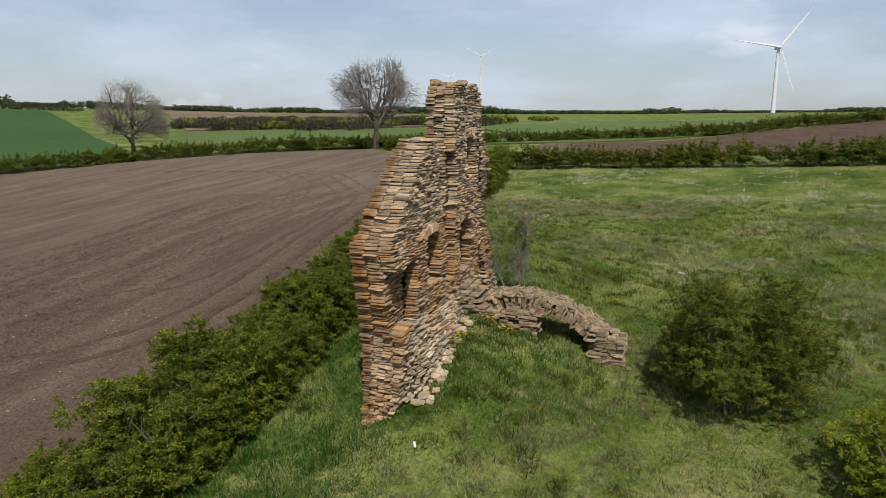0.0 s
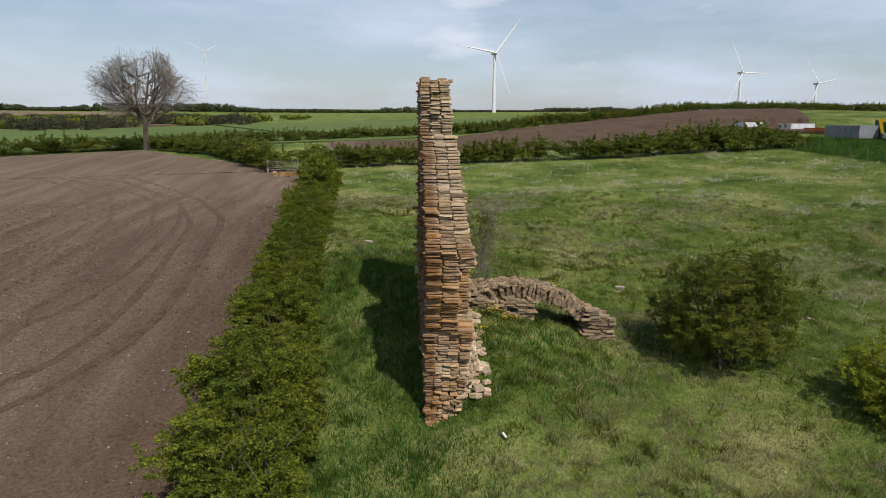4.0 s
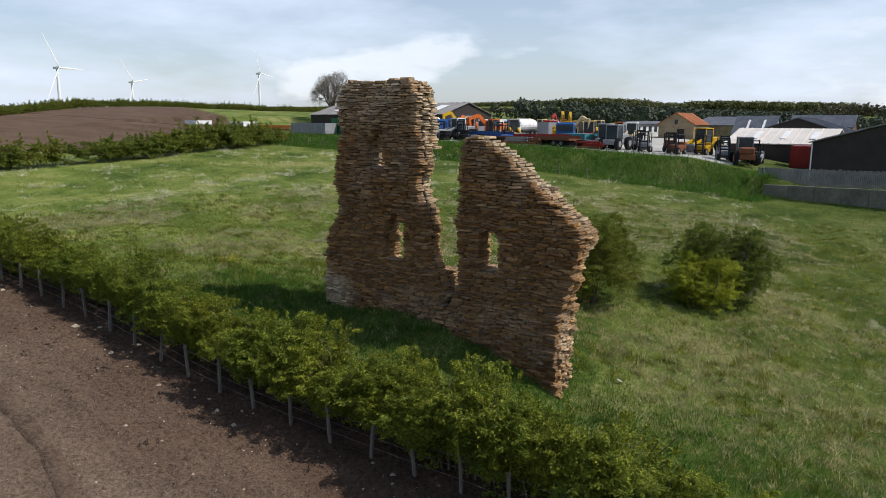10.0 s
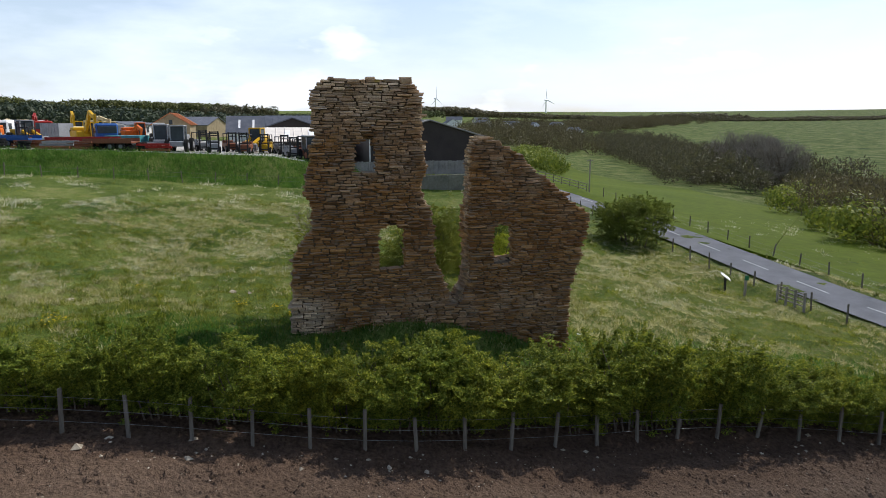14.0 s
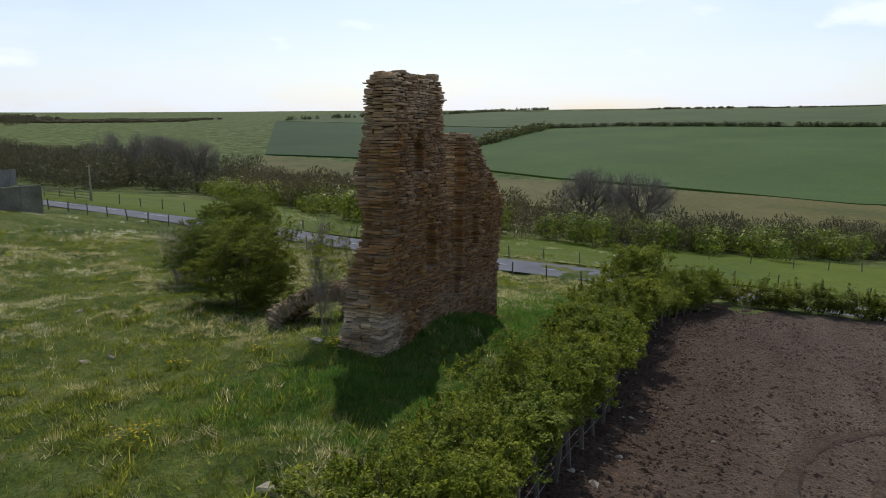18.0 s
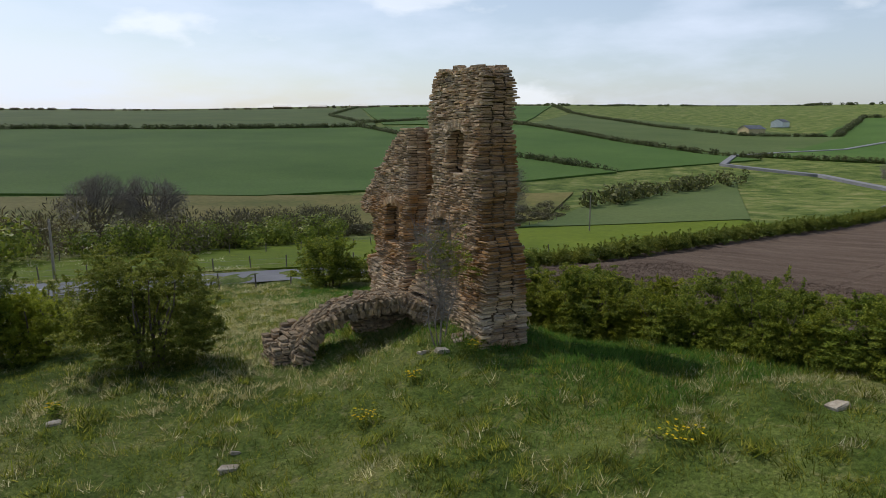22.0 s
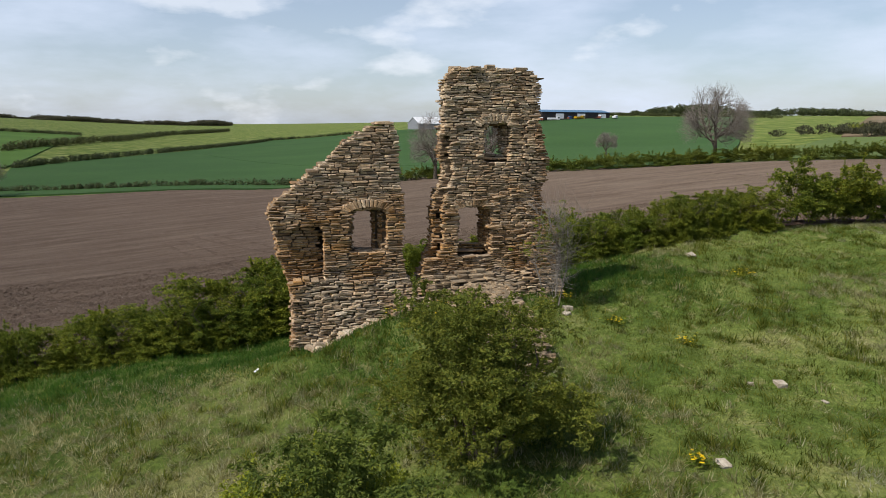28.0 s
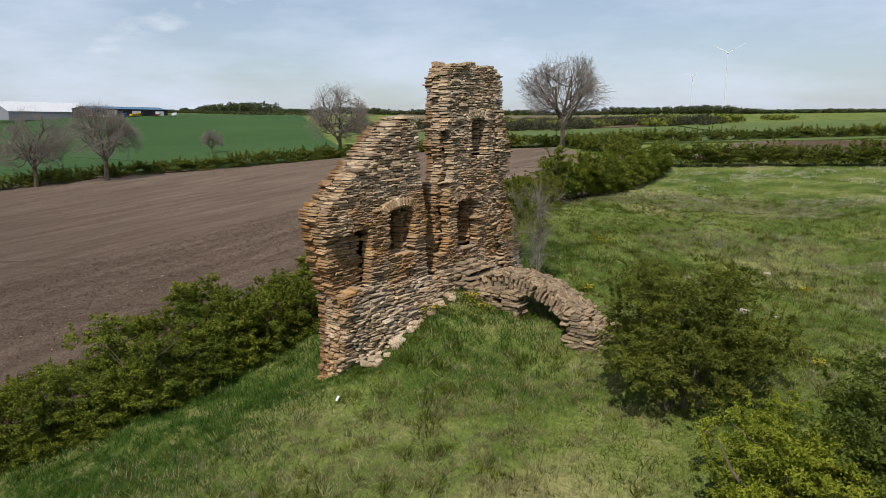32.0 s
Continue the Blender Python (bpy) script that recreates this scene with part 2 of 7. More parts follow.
    lich = ramp_node(n, [(0.56 - grey * 0.26, (0, 0, 0)), (0.70 - grey * 0.26, (0.6, 0.6, 0.6))])
    l.new(noise_node(n, l, p, 4.0, 5.0, 0.7), lich.inputs["Fac"])
    col = mix_node(n, l, lich.outputs["Color"], col, (0.215, 0.20, 0.17))
    up = n.new("ShaderNodeSeparateXYZ")                # grey lichen settles on ledges
    l.new(n.new("ShaderNodeNewGeometry").outputs["True Normal"], up.inputs[0])
    ledge = ramp_node(n, [(0.55, (0, 0, 0)), (0.85, (0.36, 0.36, 0.36))])
    l.new(up.outputs["Z"], ledge.inputs["Fac"])
    col = mix_node(n, l, ledge.outputs["Color"], col, (0.25, 0.235, 0.20))
    if grey:
        col = mix_node(n, l, 1.0, col, (0.76, 0.70, 0.62), "MULTIPLY")
    gold = ramp_node(n, [(0.62, (0, 0, 0)), (0.68, (0.8, 0.8, 0.8))])
    l.new(noise_node(n, l, p, 1.6, 4.0, 0.6), gold.inputs["Fac"])
    high = ramp_node(n, [(0.925, (0, 0, 0)), (0.96, (1, 1, 1))])
    l.new(zmap.outputs["Result"], high.inputs["Fac"])
    gold_mask = mix_node(n, l, 1.0, gold.outputs["Color"], high.outputs["Color"], "MULTIPLY")
    col = mix_node(n, l, gold_mask, col, (0.33, 0.23, 0.035))
    l.new(col, b.inputs["Base Color"])
    bump_node(n, l, b, grain, 0.8, 0.04)
    return m


def leaf_mat(name, dark, mid, light, transl=0.35, tint=True, patch=(0.7, 0.75, 1.25)):
    m, n, l, b = base_mat(name, 0.6)
    rnd = n.new("ShaderNodeNewGeometry").outputs["Random Per Island"]
    r = ramp_node(n, [(0.0, dark), (0.5, mid), (1.0, light)])
    l.new(rnd, r.inputs["Fac"])
    big = noise_node(n, l, where(n), patch[0], 3.0)
    br = ramp_node(n, [(0.3, (patch[1], patch[1] + 0.03, patch[1])), (0.7, (patch[2], patch[2] * 0.95, patch[2] * 0.8))])
    l.new(big, br.inputs["Fac"])
    col = mix_node(n, l, 1.0, r.outputs["Color"], br.outputs["Color"], "MULTIPLY")
    own = ramp_node(n, [(0.0, (0.86, 0.94, 0.95)), (0.5, (1.0, 1.0, 1.0)), (1.0, (1.14, 1.06, 0.90))])   # each shrub its own tint
    l.new(n.new("ShaderNodeObjectInfo").outputs["Random"], own.inputs["Fac"])
    if tint:
        col = mix_node(n, l, 1.0, col, own.outputs["Color"], "MULTIPLY")
    l.new(col, b.inputs["Base Color"])
    tr = n.new("ShaderNodeBsdfTranslucent")
    l.new(col, tr.inputs["Color"])
    mx = n.new("ShaderNodeMixShader")
    mx.inputs[0].default_value = transl
    l.new(b.outputs[0], mx.inputs[1])
    l.new(tr.outputs[0], mx.inputs[2])
    l.new(mx.outputs[0], n["Material Output"].inputs["Surface"])
    return m


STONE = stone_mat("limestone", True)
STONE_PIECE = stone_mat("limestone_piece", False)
STONE_GREY = stone_mat("grey_limestone", True, 0.55)
STONE_GREY_PIECE = stone_mat("grey_limestone_piece", False, 0.55)
MORTAR = mottled("old_mortar", [(0.3, (0.08, 0.058, 0.038)), (0.7, (0.17, 0.125, 0.08))], 2.0, 18.0)
HAW = leaf_mat("hawthorn_leaf", (0.074, 0.108, 0.015), (0.152, 0.196, 0.026), (0.295, 0.320, 0.042), 0.42)
HAW_FRESH = leaf_mat("fresh_hawthorn_leaf", (0.155, 0.200, 0.022), (0.270, 0.315, 0.034), (0.390, 0.410, 0.050), 0.45)
HAW_DARK = leaf_mat("hawthorn_leaf_dark", (0.085, 0.115, 0.020), (0.140, 0.175, 0.030), (0.225, 0.245, 0.046), 0.40)
FAR_LEAF = leaf_mat("far_foliage", (0.050, 0.062, 0.028), (0.082, 0.100, 0.042), (0.120, 0.135, 0.058), 0.35)
BARK = mottled("bark", [(0.3, (0.09, 0.07, 0.05)), (0.7, (0.17, 0.14, 0.11))], 4.0, 30.0)
TWIG = mottled("bare_twig", [(0.3, (0.19, 0.165, 0.138)), (0.7, (0.31, 0.272, 0.232))], 4.0, 20.0, bump=0)
def shade_headland(m):
    """Paints the hedge's shade into the soil colour, as a darker strip beside the fence."""
    n, l = m.node_tree.nodes, m.node_tree.links
    b = n["Principled BSDF"]
    src = b.inputs["Base Color"].links[0].from_socket
    sep = n.new("ShaderNodeSeparateXYZ")
    p = where(n)
    l.new(p, sep.inputs[0])
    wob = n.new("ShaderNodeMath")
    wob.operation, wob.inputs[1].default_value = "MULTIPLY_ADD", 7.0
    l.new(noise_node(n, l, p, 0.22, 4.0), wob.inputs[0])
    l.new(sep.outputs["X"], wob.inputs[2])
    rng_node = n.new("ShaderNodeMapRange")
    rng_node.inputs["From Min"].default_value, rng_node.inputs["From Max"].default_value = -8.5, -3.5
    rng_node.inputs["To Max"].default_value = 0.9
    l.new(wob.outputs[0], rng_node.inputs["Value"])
    north = n.new("ShaderNodeMapRange")                        # the field is paler up the slope
    north.inputs["From Min"].default_value, north.inputs["From Max"].default_value = 48.0, 8.0
    north.inputs["To Max"].default_value = 0.5
    l.new(sep.outputs["Y"], north.inputs["Value"])
    src = mix_node(n, l, north.outputs["Result"], mix_node(n, l, 1.0, src, (1.08, 1.08, 1.06), "MULTIPLY"), mix_node(n, l, 1.0, src, (0.74, 0.69, 0.67), "MULTIPLY"))
    # hedge shade, multiplied into the soil colour
    shaded_soil = mix_node(n, l, 1.0, src, (0.66, 0.58, 0.54), "MULTIPLY")
    l.new(mix_node(n, l, rng_node.outputs["Result"], src, shaded_soil), b.inputs["Base Color"])
    return m


SOIL = mottled("tilled_soil", [(0.25, (0.100, 0.072, 0.054)), (0.5, (0.144, 0.107, 0.082)), (0.75, (0.192, 0.147, 0.113))], 0.55, 8.0, 0.5, 1.0, 1.0, 0.16, (1.0, 0.12, 1.0), 0.0, 6.0, True)
shade_headland(SOIL)
POST_WOOD = mottled("dark_post_wood", [(0.3, (0.11, 0.095, 0.078)), (0.7, (0.21, 0.185, 0.155))], 3.0, 25.0, 0.3, stretch=(1, 1, 0.15))
TARMAC = mottled("worn_tarmac", [(0.3, (0.19, 0.19, 0.20)), (0.7, (0.26, 0.26, 0.27))], 0.5, 30.0, 0.15)
PAINT_WHITE = mottled("road_paint", [(0.3, (0.6, 0.6, 0.58)), (0.7, (0.8, 0.8, 0.78))], 3.0, 20.0, 0.15)
WOOD_GREY = mottled("weathered_wood", [(0.3, (0.22, 0.19, 0.16)), (0.7, (0.38, 0.34, 0.29))], 3.0, 25.0, 0.3, stretch=(1, 1, 0.15))
WHITE = mottled("white_paint", [(0.3, (0.74, 0.75, 0.76)), (0.7, (0.82, 0.82, 0.82))], 1.0, 8.0, 0.06, 0.5, 0)


def grass_mat(name):
    """Spring pasture: deep green, brighter patches and bleached old grass."""
    m, n, l, b = base_mat(name, 0.95)
    p = where(n)
    r = ramp_node(n, [(0.32, (0.036, 0.072, 0.014)), (0.45, (0.092, 0.136, 0.027)), (0.54, (0.155, 0.196, 0.050)), (0.66, (0.268, 0.260, 0.110))])
    l.new(noise_node(n, l, p, 0.16, 8.0, 0.70), r.inputs["Fac"])
    dry = ramp_node(n, [(0.55, (0, 0, 0)), (0.66, (0.75, 0.75, 0.75))])
    l.new(noise_node(n, l, p, 1.7, 6.0, 0.7), dry.inputs["Fac"])
    col = mix_node(n, l, dry.outputs["Color"], r.outputs["Color"], (0.25, 0.240, 0.110))
    f = noise_node(n, l, p, 9.0, 6.0, 0.75)
    fr = ramp_node(n, [(0.3, (0.34, 0.38, 0.34)), (0.7, (1.50, 1.45, 1.38))])
    l.new(f, fr.inputs["Fac"])
    l.new(mix_node(n, l, 1.0, col, fr.outputs["Color"], "MULTIPLY"), b.inputs["Base Color"])
    bump_node(n, l, b, f, 1.0, 0.12)
    return m


GRASS = grass_mat("rough_grass")
CROP = mottled("young_cereal", [(0.3, (0.057, 0.112, 0.022)), (0.7, (0.085, 0.147, 0.031))], 0.02, 1.2, 0.2, 0.9, 0.2, 0.05)
CROP_DARK = mottled("dark_cereal", [(0.3, (0.034, 0.074, 0.022)), (0.7, (0.047, 0.094, 0.028))], 0.02, 1.2, 0.2, 0.9, 0.2, 0.05)
MEADOW = mottled("dull_meadow", [(0.3, (0.095, 0.110, 0.026)), (0.5, (0.150, 0.138, 0.040)), (0.7, (0.185, 0.155, 0.052))], 0.05, 0.8, 0.25, 0.9, 0.2, 0.05)
VERGE = mottled("sunlit_verge_grass", [(0.3, (0.082, 0.122, 0.006)), (0.7, (0.120, 0.158, 0.010))], 0.06, 1.0, 0.25, 0.9, 0.3, 0.06)
LEY = mottled("grass_ley", [(0.3, (0.072, 0.108, 0.032)), (0.7, (0.106, 0.138, 0.044))], 0.03, 1.0, 0.2, 0.9, 0.2, 0.05)

# ---- building tools ----
rng = np.random.default_rng(7)


def mesh_of(name, verts, faces, materials=(), smooth=False):
    me = bpy.data.meshes.new(name)
    me.from_pydata([tuple(v) for v in verts], [], faces)
    for m in materials:
        me.materials.append(m)
    if smooth:
        me.polygons.foreach_set("use_smooth", [True] * len(me.polygons))
    me.update()
    return me


def part(name, data, material=None, parent=None, label="", m=None):
    """Links a bmesh or mesh as one object under a thing or a part."""
    if isinstance(data, bmesh.types.BMesh):
        me = bpy.data.meshes.new(name)
        data.to_mesh(me)
        data.free()
        data = me
    if material and not data.materials:
        data.materials.append(material)
    ob = new(name, data)
    if parent:
        ob.parent = parent
    if m is not None:
        ob.matrix_basis = m
    if label:
        ob["label"] = label
    return ob


def thing(name, label, category, at=(0, 0, 0), turn=0.0, group="", kind=""):
    ob = new(name)
    ob.empty_display_size = 0.2
    ob.matrix_basis = pose(*at, 0, 0, turn)
    return tagged(ob, label, category, group, kind)


def box(bm, x0, x1, y0, y1, z0, z1, bevel=0.0):
    r = bmesh.ops.create_cube(bm, size=1.0, matrix=Matrix.Translation(((x0 + x1) / 2, (y0 + y1) / 2, (z0 + z1) / 2)) @ Matrix.Diagonal((abs(x1 - x0), abs(y1 - y0), abs(z1 - z0), 1)))
    if bevel:
        es = list({e for v in r["verts"] for e in v.link_edges})
        bmesh.ops.bevel(bm, geom=es, offset=bevel, segments=1, affect="EDGES")
    return r["verts"]


def boxes(*spec, bevel=0.0):
    bm = bmesh.new()
    for s in spec:
        box(bm, *s, bevel)
    return bm


def tube(bm, pts, radii, sides=6, cap=True):
    rings = []
    for i, p in enumerate(pts):
        p = Vector(p)
        d = Vector(pts[min(i + 1, len(pts) - 1)]) - Vector(pts[max(i - 1, 0)])
        q = d.to_track_quat("Z", "Y") if d.length > 1e-6 else Euler((0, 0, 0)).to_quaternion()
        rings.append([bm.verts.new(p + q @ Vector((radii[i] * math.cos(2 * math.pi * k / sides), radii[i] * math.sin(2 * math.pi * k / sides), 0))) for k in range(sides)])
    for a, b in zip(rings, rings[1:]):
        for k in range(sides):
            bm.faces.new((a[k], a[(k + 1) % sides], b[(k + 1) % sides], b[k]))
    if cap:
        bm.faces.new(rings[0][::-1])
        bm.faces.new(rings[-1])


def tubes(*spec, sides=6):
    bm = bmesh.new()
    for pts, radii in spec:
        tube(bm, pts, radii if isinstance(radii, (list, tuple)) else [radii] * len(pts), sides)
    return bm


def smooth01(t):
    t = np.clip(t, 0, 1)
    return t * t * (3 - 2 * t)


# ---- terrain ----
POLY = (-0.65, 5.35, 8.51, -0.05, 0.06, -1.65, -1.29, 0.08, -2.55, -0.7)
KNOLLS = ((1, 5, 4, 5, 1.92), (0, 14, 6, 6, 0.96), (0, -6, 8, 6, 0.54), (12, 6, 9, 9, 0.91), (22, 12, 14, 14, -1.01), (20, -20, 20, 10, -0.78), (-10, 24, 12, 14, 1.97), (45, -9, 6, 5, 0.8), (2.7, 6.75, 1.15, 0.75, -0.75))
FAR_R = (120, 200, 350, 600, 1000, 1800, 3200)
FAR_Z = (                       # heights by bearing, every 30 degrees clockwise from +y
    (5.0, 8, 11, 16, 24, 38, 60), (8.5, 12.5, 14, 17, 22, 34, 55), (7.0, 9, 12, 18, 30, 45, 60), (4, 4, 6, 12, 20, 36, 55),
    (-4, -8, -8, 0, 12, 30, 50), (-9, -10, -3, 9, 22, 38, 55), (-12, -9, 0, 14, 27, 40, 50), (-12, -10, 0, 14, 36, 50, 60),
    (-9, -11, -4, 9, 30, 48, 62), (-5, -7, -7, -5, 2, 12, 22), (0, 2, 9.5, 18.5, 24, 31, 45), (4, 6, 10, 16, 24, 36, 55))


def height(x, y):
    """The ground's height, for arrays."""
    x, y = np.asarray(x, float), np.asarray(y, float)
    r = np.hypot(x, y)
    s = np.minimum(1, 125 / np.maximum(r, 1e-6))
    u, v = x * s / 100, y * s / 100
    a = POLY
    near = a[0] + a[1] * u + a[2] * v + a[3] * u * u + a[4] * u * v + a[5] * v * v + a[6] * u ** 3 + a[7] * u * u * v + a[8] * u * v * v + a[9] * v ** 3
    for cx, cy, sx, sy, h in KNOLLS:
        near = near + h * np.exp(-(((x - cx) / sx) ** 2 + ((y - cy) / sy) ** 2))
    # yard platform behind its bank
    edge = np.where(y > 5, 54.5 - 0.0016 * (y - 25) ** 2, 50.7)
    slope = np.where(y > 5, 6.0, 0.5)
    yard = smooth01((x - (edge - slope)) / slope) * smooth01((y + 14.3) / 0.6) * smooth01((150 - x) / 20) * smooth01((125 - y) / 20)
    near = near + (np.interp(y, (-14, 0, 12, 30, 70, 110), (3.3, 3.3, 5.3, 6.1, 7.1, 8.6)) - near) * yard
    b = (np.degrees(np.arctan2(x, y)) % 360) / 30
    i = np.floor(b).astype(int) % 12
    f = smooth01(b - np.floor(b))
    table = np.array(FAR_Z, float)
    lo = np.log(np.clip(r, FAR_R[0], FAR_R[-1]))
    far = np.zeros_like(r)
    lr = np.log(FAR_R)
    for k in range(12):
        prof = np.interp(lo, lr, table[k])
        far = far + prof * ((i == k) * (1 - f) + ((i + 1) % 12 == k) * f)
    t = smooth01((r - 85) / 45)
    t = np.where(yard > 0.5, smooth01((r - 150) / 60), t)
    out = near * (1 - t) + far * t
    # the road's bench
    ry = road_y(x)
    bench = smooth01((5.0 - np.abs(y - ry)) / 2.0) * smooth01((x + 200) / 30) * smooth01((110 - x) / 20)
    return out + (road_z(x) - out) * bench * 0.9


def road_y(x):
    x = np.asarray(x, float)
    return -24.0 - 1.8 * smooth01((16 - x) / 22) + 0.0025 * np.maximum(0, x - 40) ** 2 * (x < 75) + (x >= 75) * (3.06 + 0.17 * (x - 75)) - 0.25 * np.maximum(0, -30 - x)


def road_z(x):
    x = np.asarray(x, float)
    return np.where(x > -5, -3 + 0.058 * x, -3.29 + 0.05 * (np.maximum(x, -120) + 5))


def ground_z(x, y):
    return float(height(np.array([x]), np.array([y]))[0])

# ---- ground ----
def graded(limit, step, n):
    """Coordinates from -limit to limit: even steps near the middle, then growing."""
    g, s, out = 0.0, step, [0.0]
    while g < limit:
        g += s
        out.append(g)
        if len(out) > n:
            s *= 1.055
    return np.array([-v for v in out[:0:-1]] + out)


def noise2(x, y, scale, octaves=3):
    """Smooth value noise on arrays, about -1 to 1."""
    out, amp = 0.0, 1.0
    for o in range(octaves):
        k = scale * 2 ** o
        a, b = 12.9898 + 3.1 * o, 78.233 + 1.7 * o
        xi, yi = np.floor(x * k), np.floor(y * k)
        fx, fy = smooth01(x * k - xi), smooth01(y * k - yi)
        hsh = lambda p, q: (np.sin(p * a + q * b) * 43758.5453) % 1.0 * 2 - 1
        out = out + amp * ((hsh(xi, yi) * (1 - fx) + hsh(xi + 1, yi) * fx) * (1 - fy) + (hsh(xi, yi + 1) * (1 - fx) + hsh(xi + 1, yi + 1) * fx) * fy)
        amp *= 0.5
    return out


def sheet(name, xs, ys, zfun, material):
    gx, gy = np.meshgrid(xs, ys)
    z = zfun(gx, gy)
    v = np.stack([gx.ravel(), gy.ravel(), z.ravel()], 1)
    w, h = len(xs), len(ys)
    q = [(j * w + i, j * w + i + 1, (j + 1) * w + i + 1, (j + 1) * w + i) for j in range(h - 1) for i in range(w - 1)]
    return part(name, mesh_of(name, v, q, (material,), True))


def fence_x(y):
    """The line of the field fence."""
    return np.interp(y, (-19, -10, -3, 0, 4, 9, 15, 25, 38, 52, 63), (-8.2, -6.4, -5.6, -5.7, -6.2, -6.9, -7.1, -7.7, -8.5, -10.2, -13.0))


def rough_ground(x, y):
    r = np.hypot(x, y)
    near = smooth01((70 - r) / 40)
    sunk = 0.3 * smooth01((fence_x(y) + 1.45 - x) / 0.5) * smooth01((y + 17 - 0.2575 * (x + 8)) / 2) * smooth01((62 - y) / 2) * smooth01((x + 150) / 10)
    return height(x, y) - sunk + near * (0.11 * noise2(x, y, 0.45, 3) + 0.12 * noise2(x + 9, y, 0.95, 2))


gc = graded(4200, 0.45, 90)
ground = tagged(sheet("ground", gc, gc, rough_ground, GRASS), "rough green pasture with bleached tussocks falling away round the ruin", "ground", kind="structure")


def drape(name, corners, material, lift, n, label, category="field", wave=None):
    """A field laid over the terrain between four corners (counter-clockwise)."""
    a, b, c, d = (np.array(p, float) for p in corners)
    t = np.linspace(0, 1, n)
    s, t = np.meshgrid(t, t)
    s, t = s[..., None], t[..., None]
    p = a * (1 - s) * (1 - t) + b * s * (1 - t) + c * s * t + d * (1 - s) * t
    z = height(p[..., 0], p[..., 1]) + lift
    if wave:
        z = z + wave(p[..., 0], p[..., 1])
    v = np.concatenate([p, z[..., None]], 2).reshape(-1, 3)
    q = [(j * n + i, j * n + i + 1, (j + 1) * n + i + 1, (j + 1) * n + i) for j in range(n - 1) for i in range(n - 1)]
    rim = [*range(n), *range(2 * n - 1, n * n, n), *range(n * n - 2, n * (n - 1) - 1, -1), *range(n * (n - 2), 0, -n)]
    edge = v[rim]
    foot = edge - np.array([0, 0, lift + 1.2])                 # the edges turn down into the ground
    k = len(rim)
    q += [(n * n + i, n * n + k + i, n * n + k + (i + 1) % k, n * n + (i + 1) % k) for i in range(k)]
    v = np.concatenate([v, edge, foot])
    return tagged(part(name, mesh_of(name, v, q, (material,), True)), label, category, kind="structure")


def road_strip(name, x0, x1, off0, off1, lift, material, label, step=2.0):
    xs = np.arange(x0, x1 + step, step)
    rows = []
    for o in (off0, off1):
        y = road_y(xs) + o
        rows.append(np.stack([xs, y, road_z(xs) + lift], 1))
    v = np.concatenate(rows)
    n = len(xs)
    q = [(i, i + 1, n + i + 1, n + i) for i in range(n - 1)]
    return tagged(part(name, mesh_of(name, v, q, (material,), True)), label, "road", kind="structure")


road_strip("road", -40, 100, -2.1, 2.1, 0.06, TARMAC, "grey worn tarmac country road")

def plough_wave(x, y):
    lane = 0.03 * np.sin((x * 0.985 + y * 0.17) * 2 * math.pi / 3.0)
    return lane + 0.065 * noise2(x, y, 1.7, 3) + 0.05 * noise2(x, y, 0.15, 2)


pt = np.linspace(0, 1, 200)
ps, pt = np.meshgrid(1 - (1 - np.linspace(0, 1, 300)) ** 2.4, pt)
py = -19 + 83 * pt
pe = fence_x(py) + 1.35
pw_x, pw_y = -175 + 80 * pt, -62 + 132 * pt
px_, py_ = pw_x + (pe - pw_x) * ps, pw_y + (py - pw_y) * ps
pv = np.stack([px_, py_, height(px_, py_) + 0.02 + plough_wave(px_, py_) + 0.14 * smooth01((pe - px_) / 14)], 2).reshape(-1, 3)
pq = [(j * 300 + i, j * 300 + i + 1, (j + 1) * 300 + i + 1, (j + 1) * 300 + i) for j in range(199) for i in range(299)]
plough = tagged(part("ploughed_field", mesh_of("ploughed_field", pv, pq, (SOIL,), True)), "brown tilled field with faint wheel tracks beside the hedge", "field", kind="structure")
PRESSED = mottled("pressed_damp_soil", [(0.3, (0.088, 0.063, 0.047)), (0.7, (0.135, 0.100, 0.077))], 1.6, 9.0, 0.5, 1.0, 1.0, 0.14)

shade_headland(PRESSED)


def wheel_track(points, off, wide=0.55):
    """One pressed rut of a wheel along a smooth line over the tilled soil."""
    pts = np.array(points, float)
    cum = np.r_[0, np.cumsum(np.hypot(*(pts[1:] - pts[:-1]).T))]
    t = np.arange(0, cum[-1], 0.5)
    line = np.stack([np.interp(t, cum, pts[:, k]) for k in (0, 1)], 1)
    for _ in range(60):                                        # round the corners
        line[1:-1] = 0.5 * line[1:-1] + 0.25 * (line[:-2] + line[2:])
    d = np.gradient(line, axis=0)
    nrm = np.stack([-d[:, 1], d[:, 0]], 1) / np.hypot(d[:, 0], d[:, 1])[:, None]
    across = np.array([-0.5, -0.3, 0.0, 0.3, 0.5])
    wob = 1 + 0.25 * noise2(t, 0 * t + off, 0.4, 2)
    p = line[:, None] + nrm[:, None] * (off + wide * wob[:, None] * across)[..., None]
    z = height(p[..., 0], p[..., 1]) + plough_wave(p[..., 0], p[..., 1]) + 0.16 + np.array([-0.12, 0.012, 0.0, 0.012, -0.12])
    v = np.concatenate([p, z[..., None]], 2).reshape(-1, 3)
    q = [(i * 5 + k, i * 5 + k + 1, i * 5 + k + 6, i * 5 + k + 5) for i in range(len(t) - 1) for k in range(4)]
    part("wheel_track", mesh_of("wheel_track", v, q, (PRESSED,), True), None, plough, "dark pressed wheel rut")


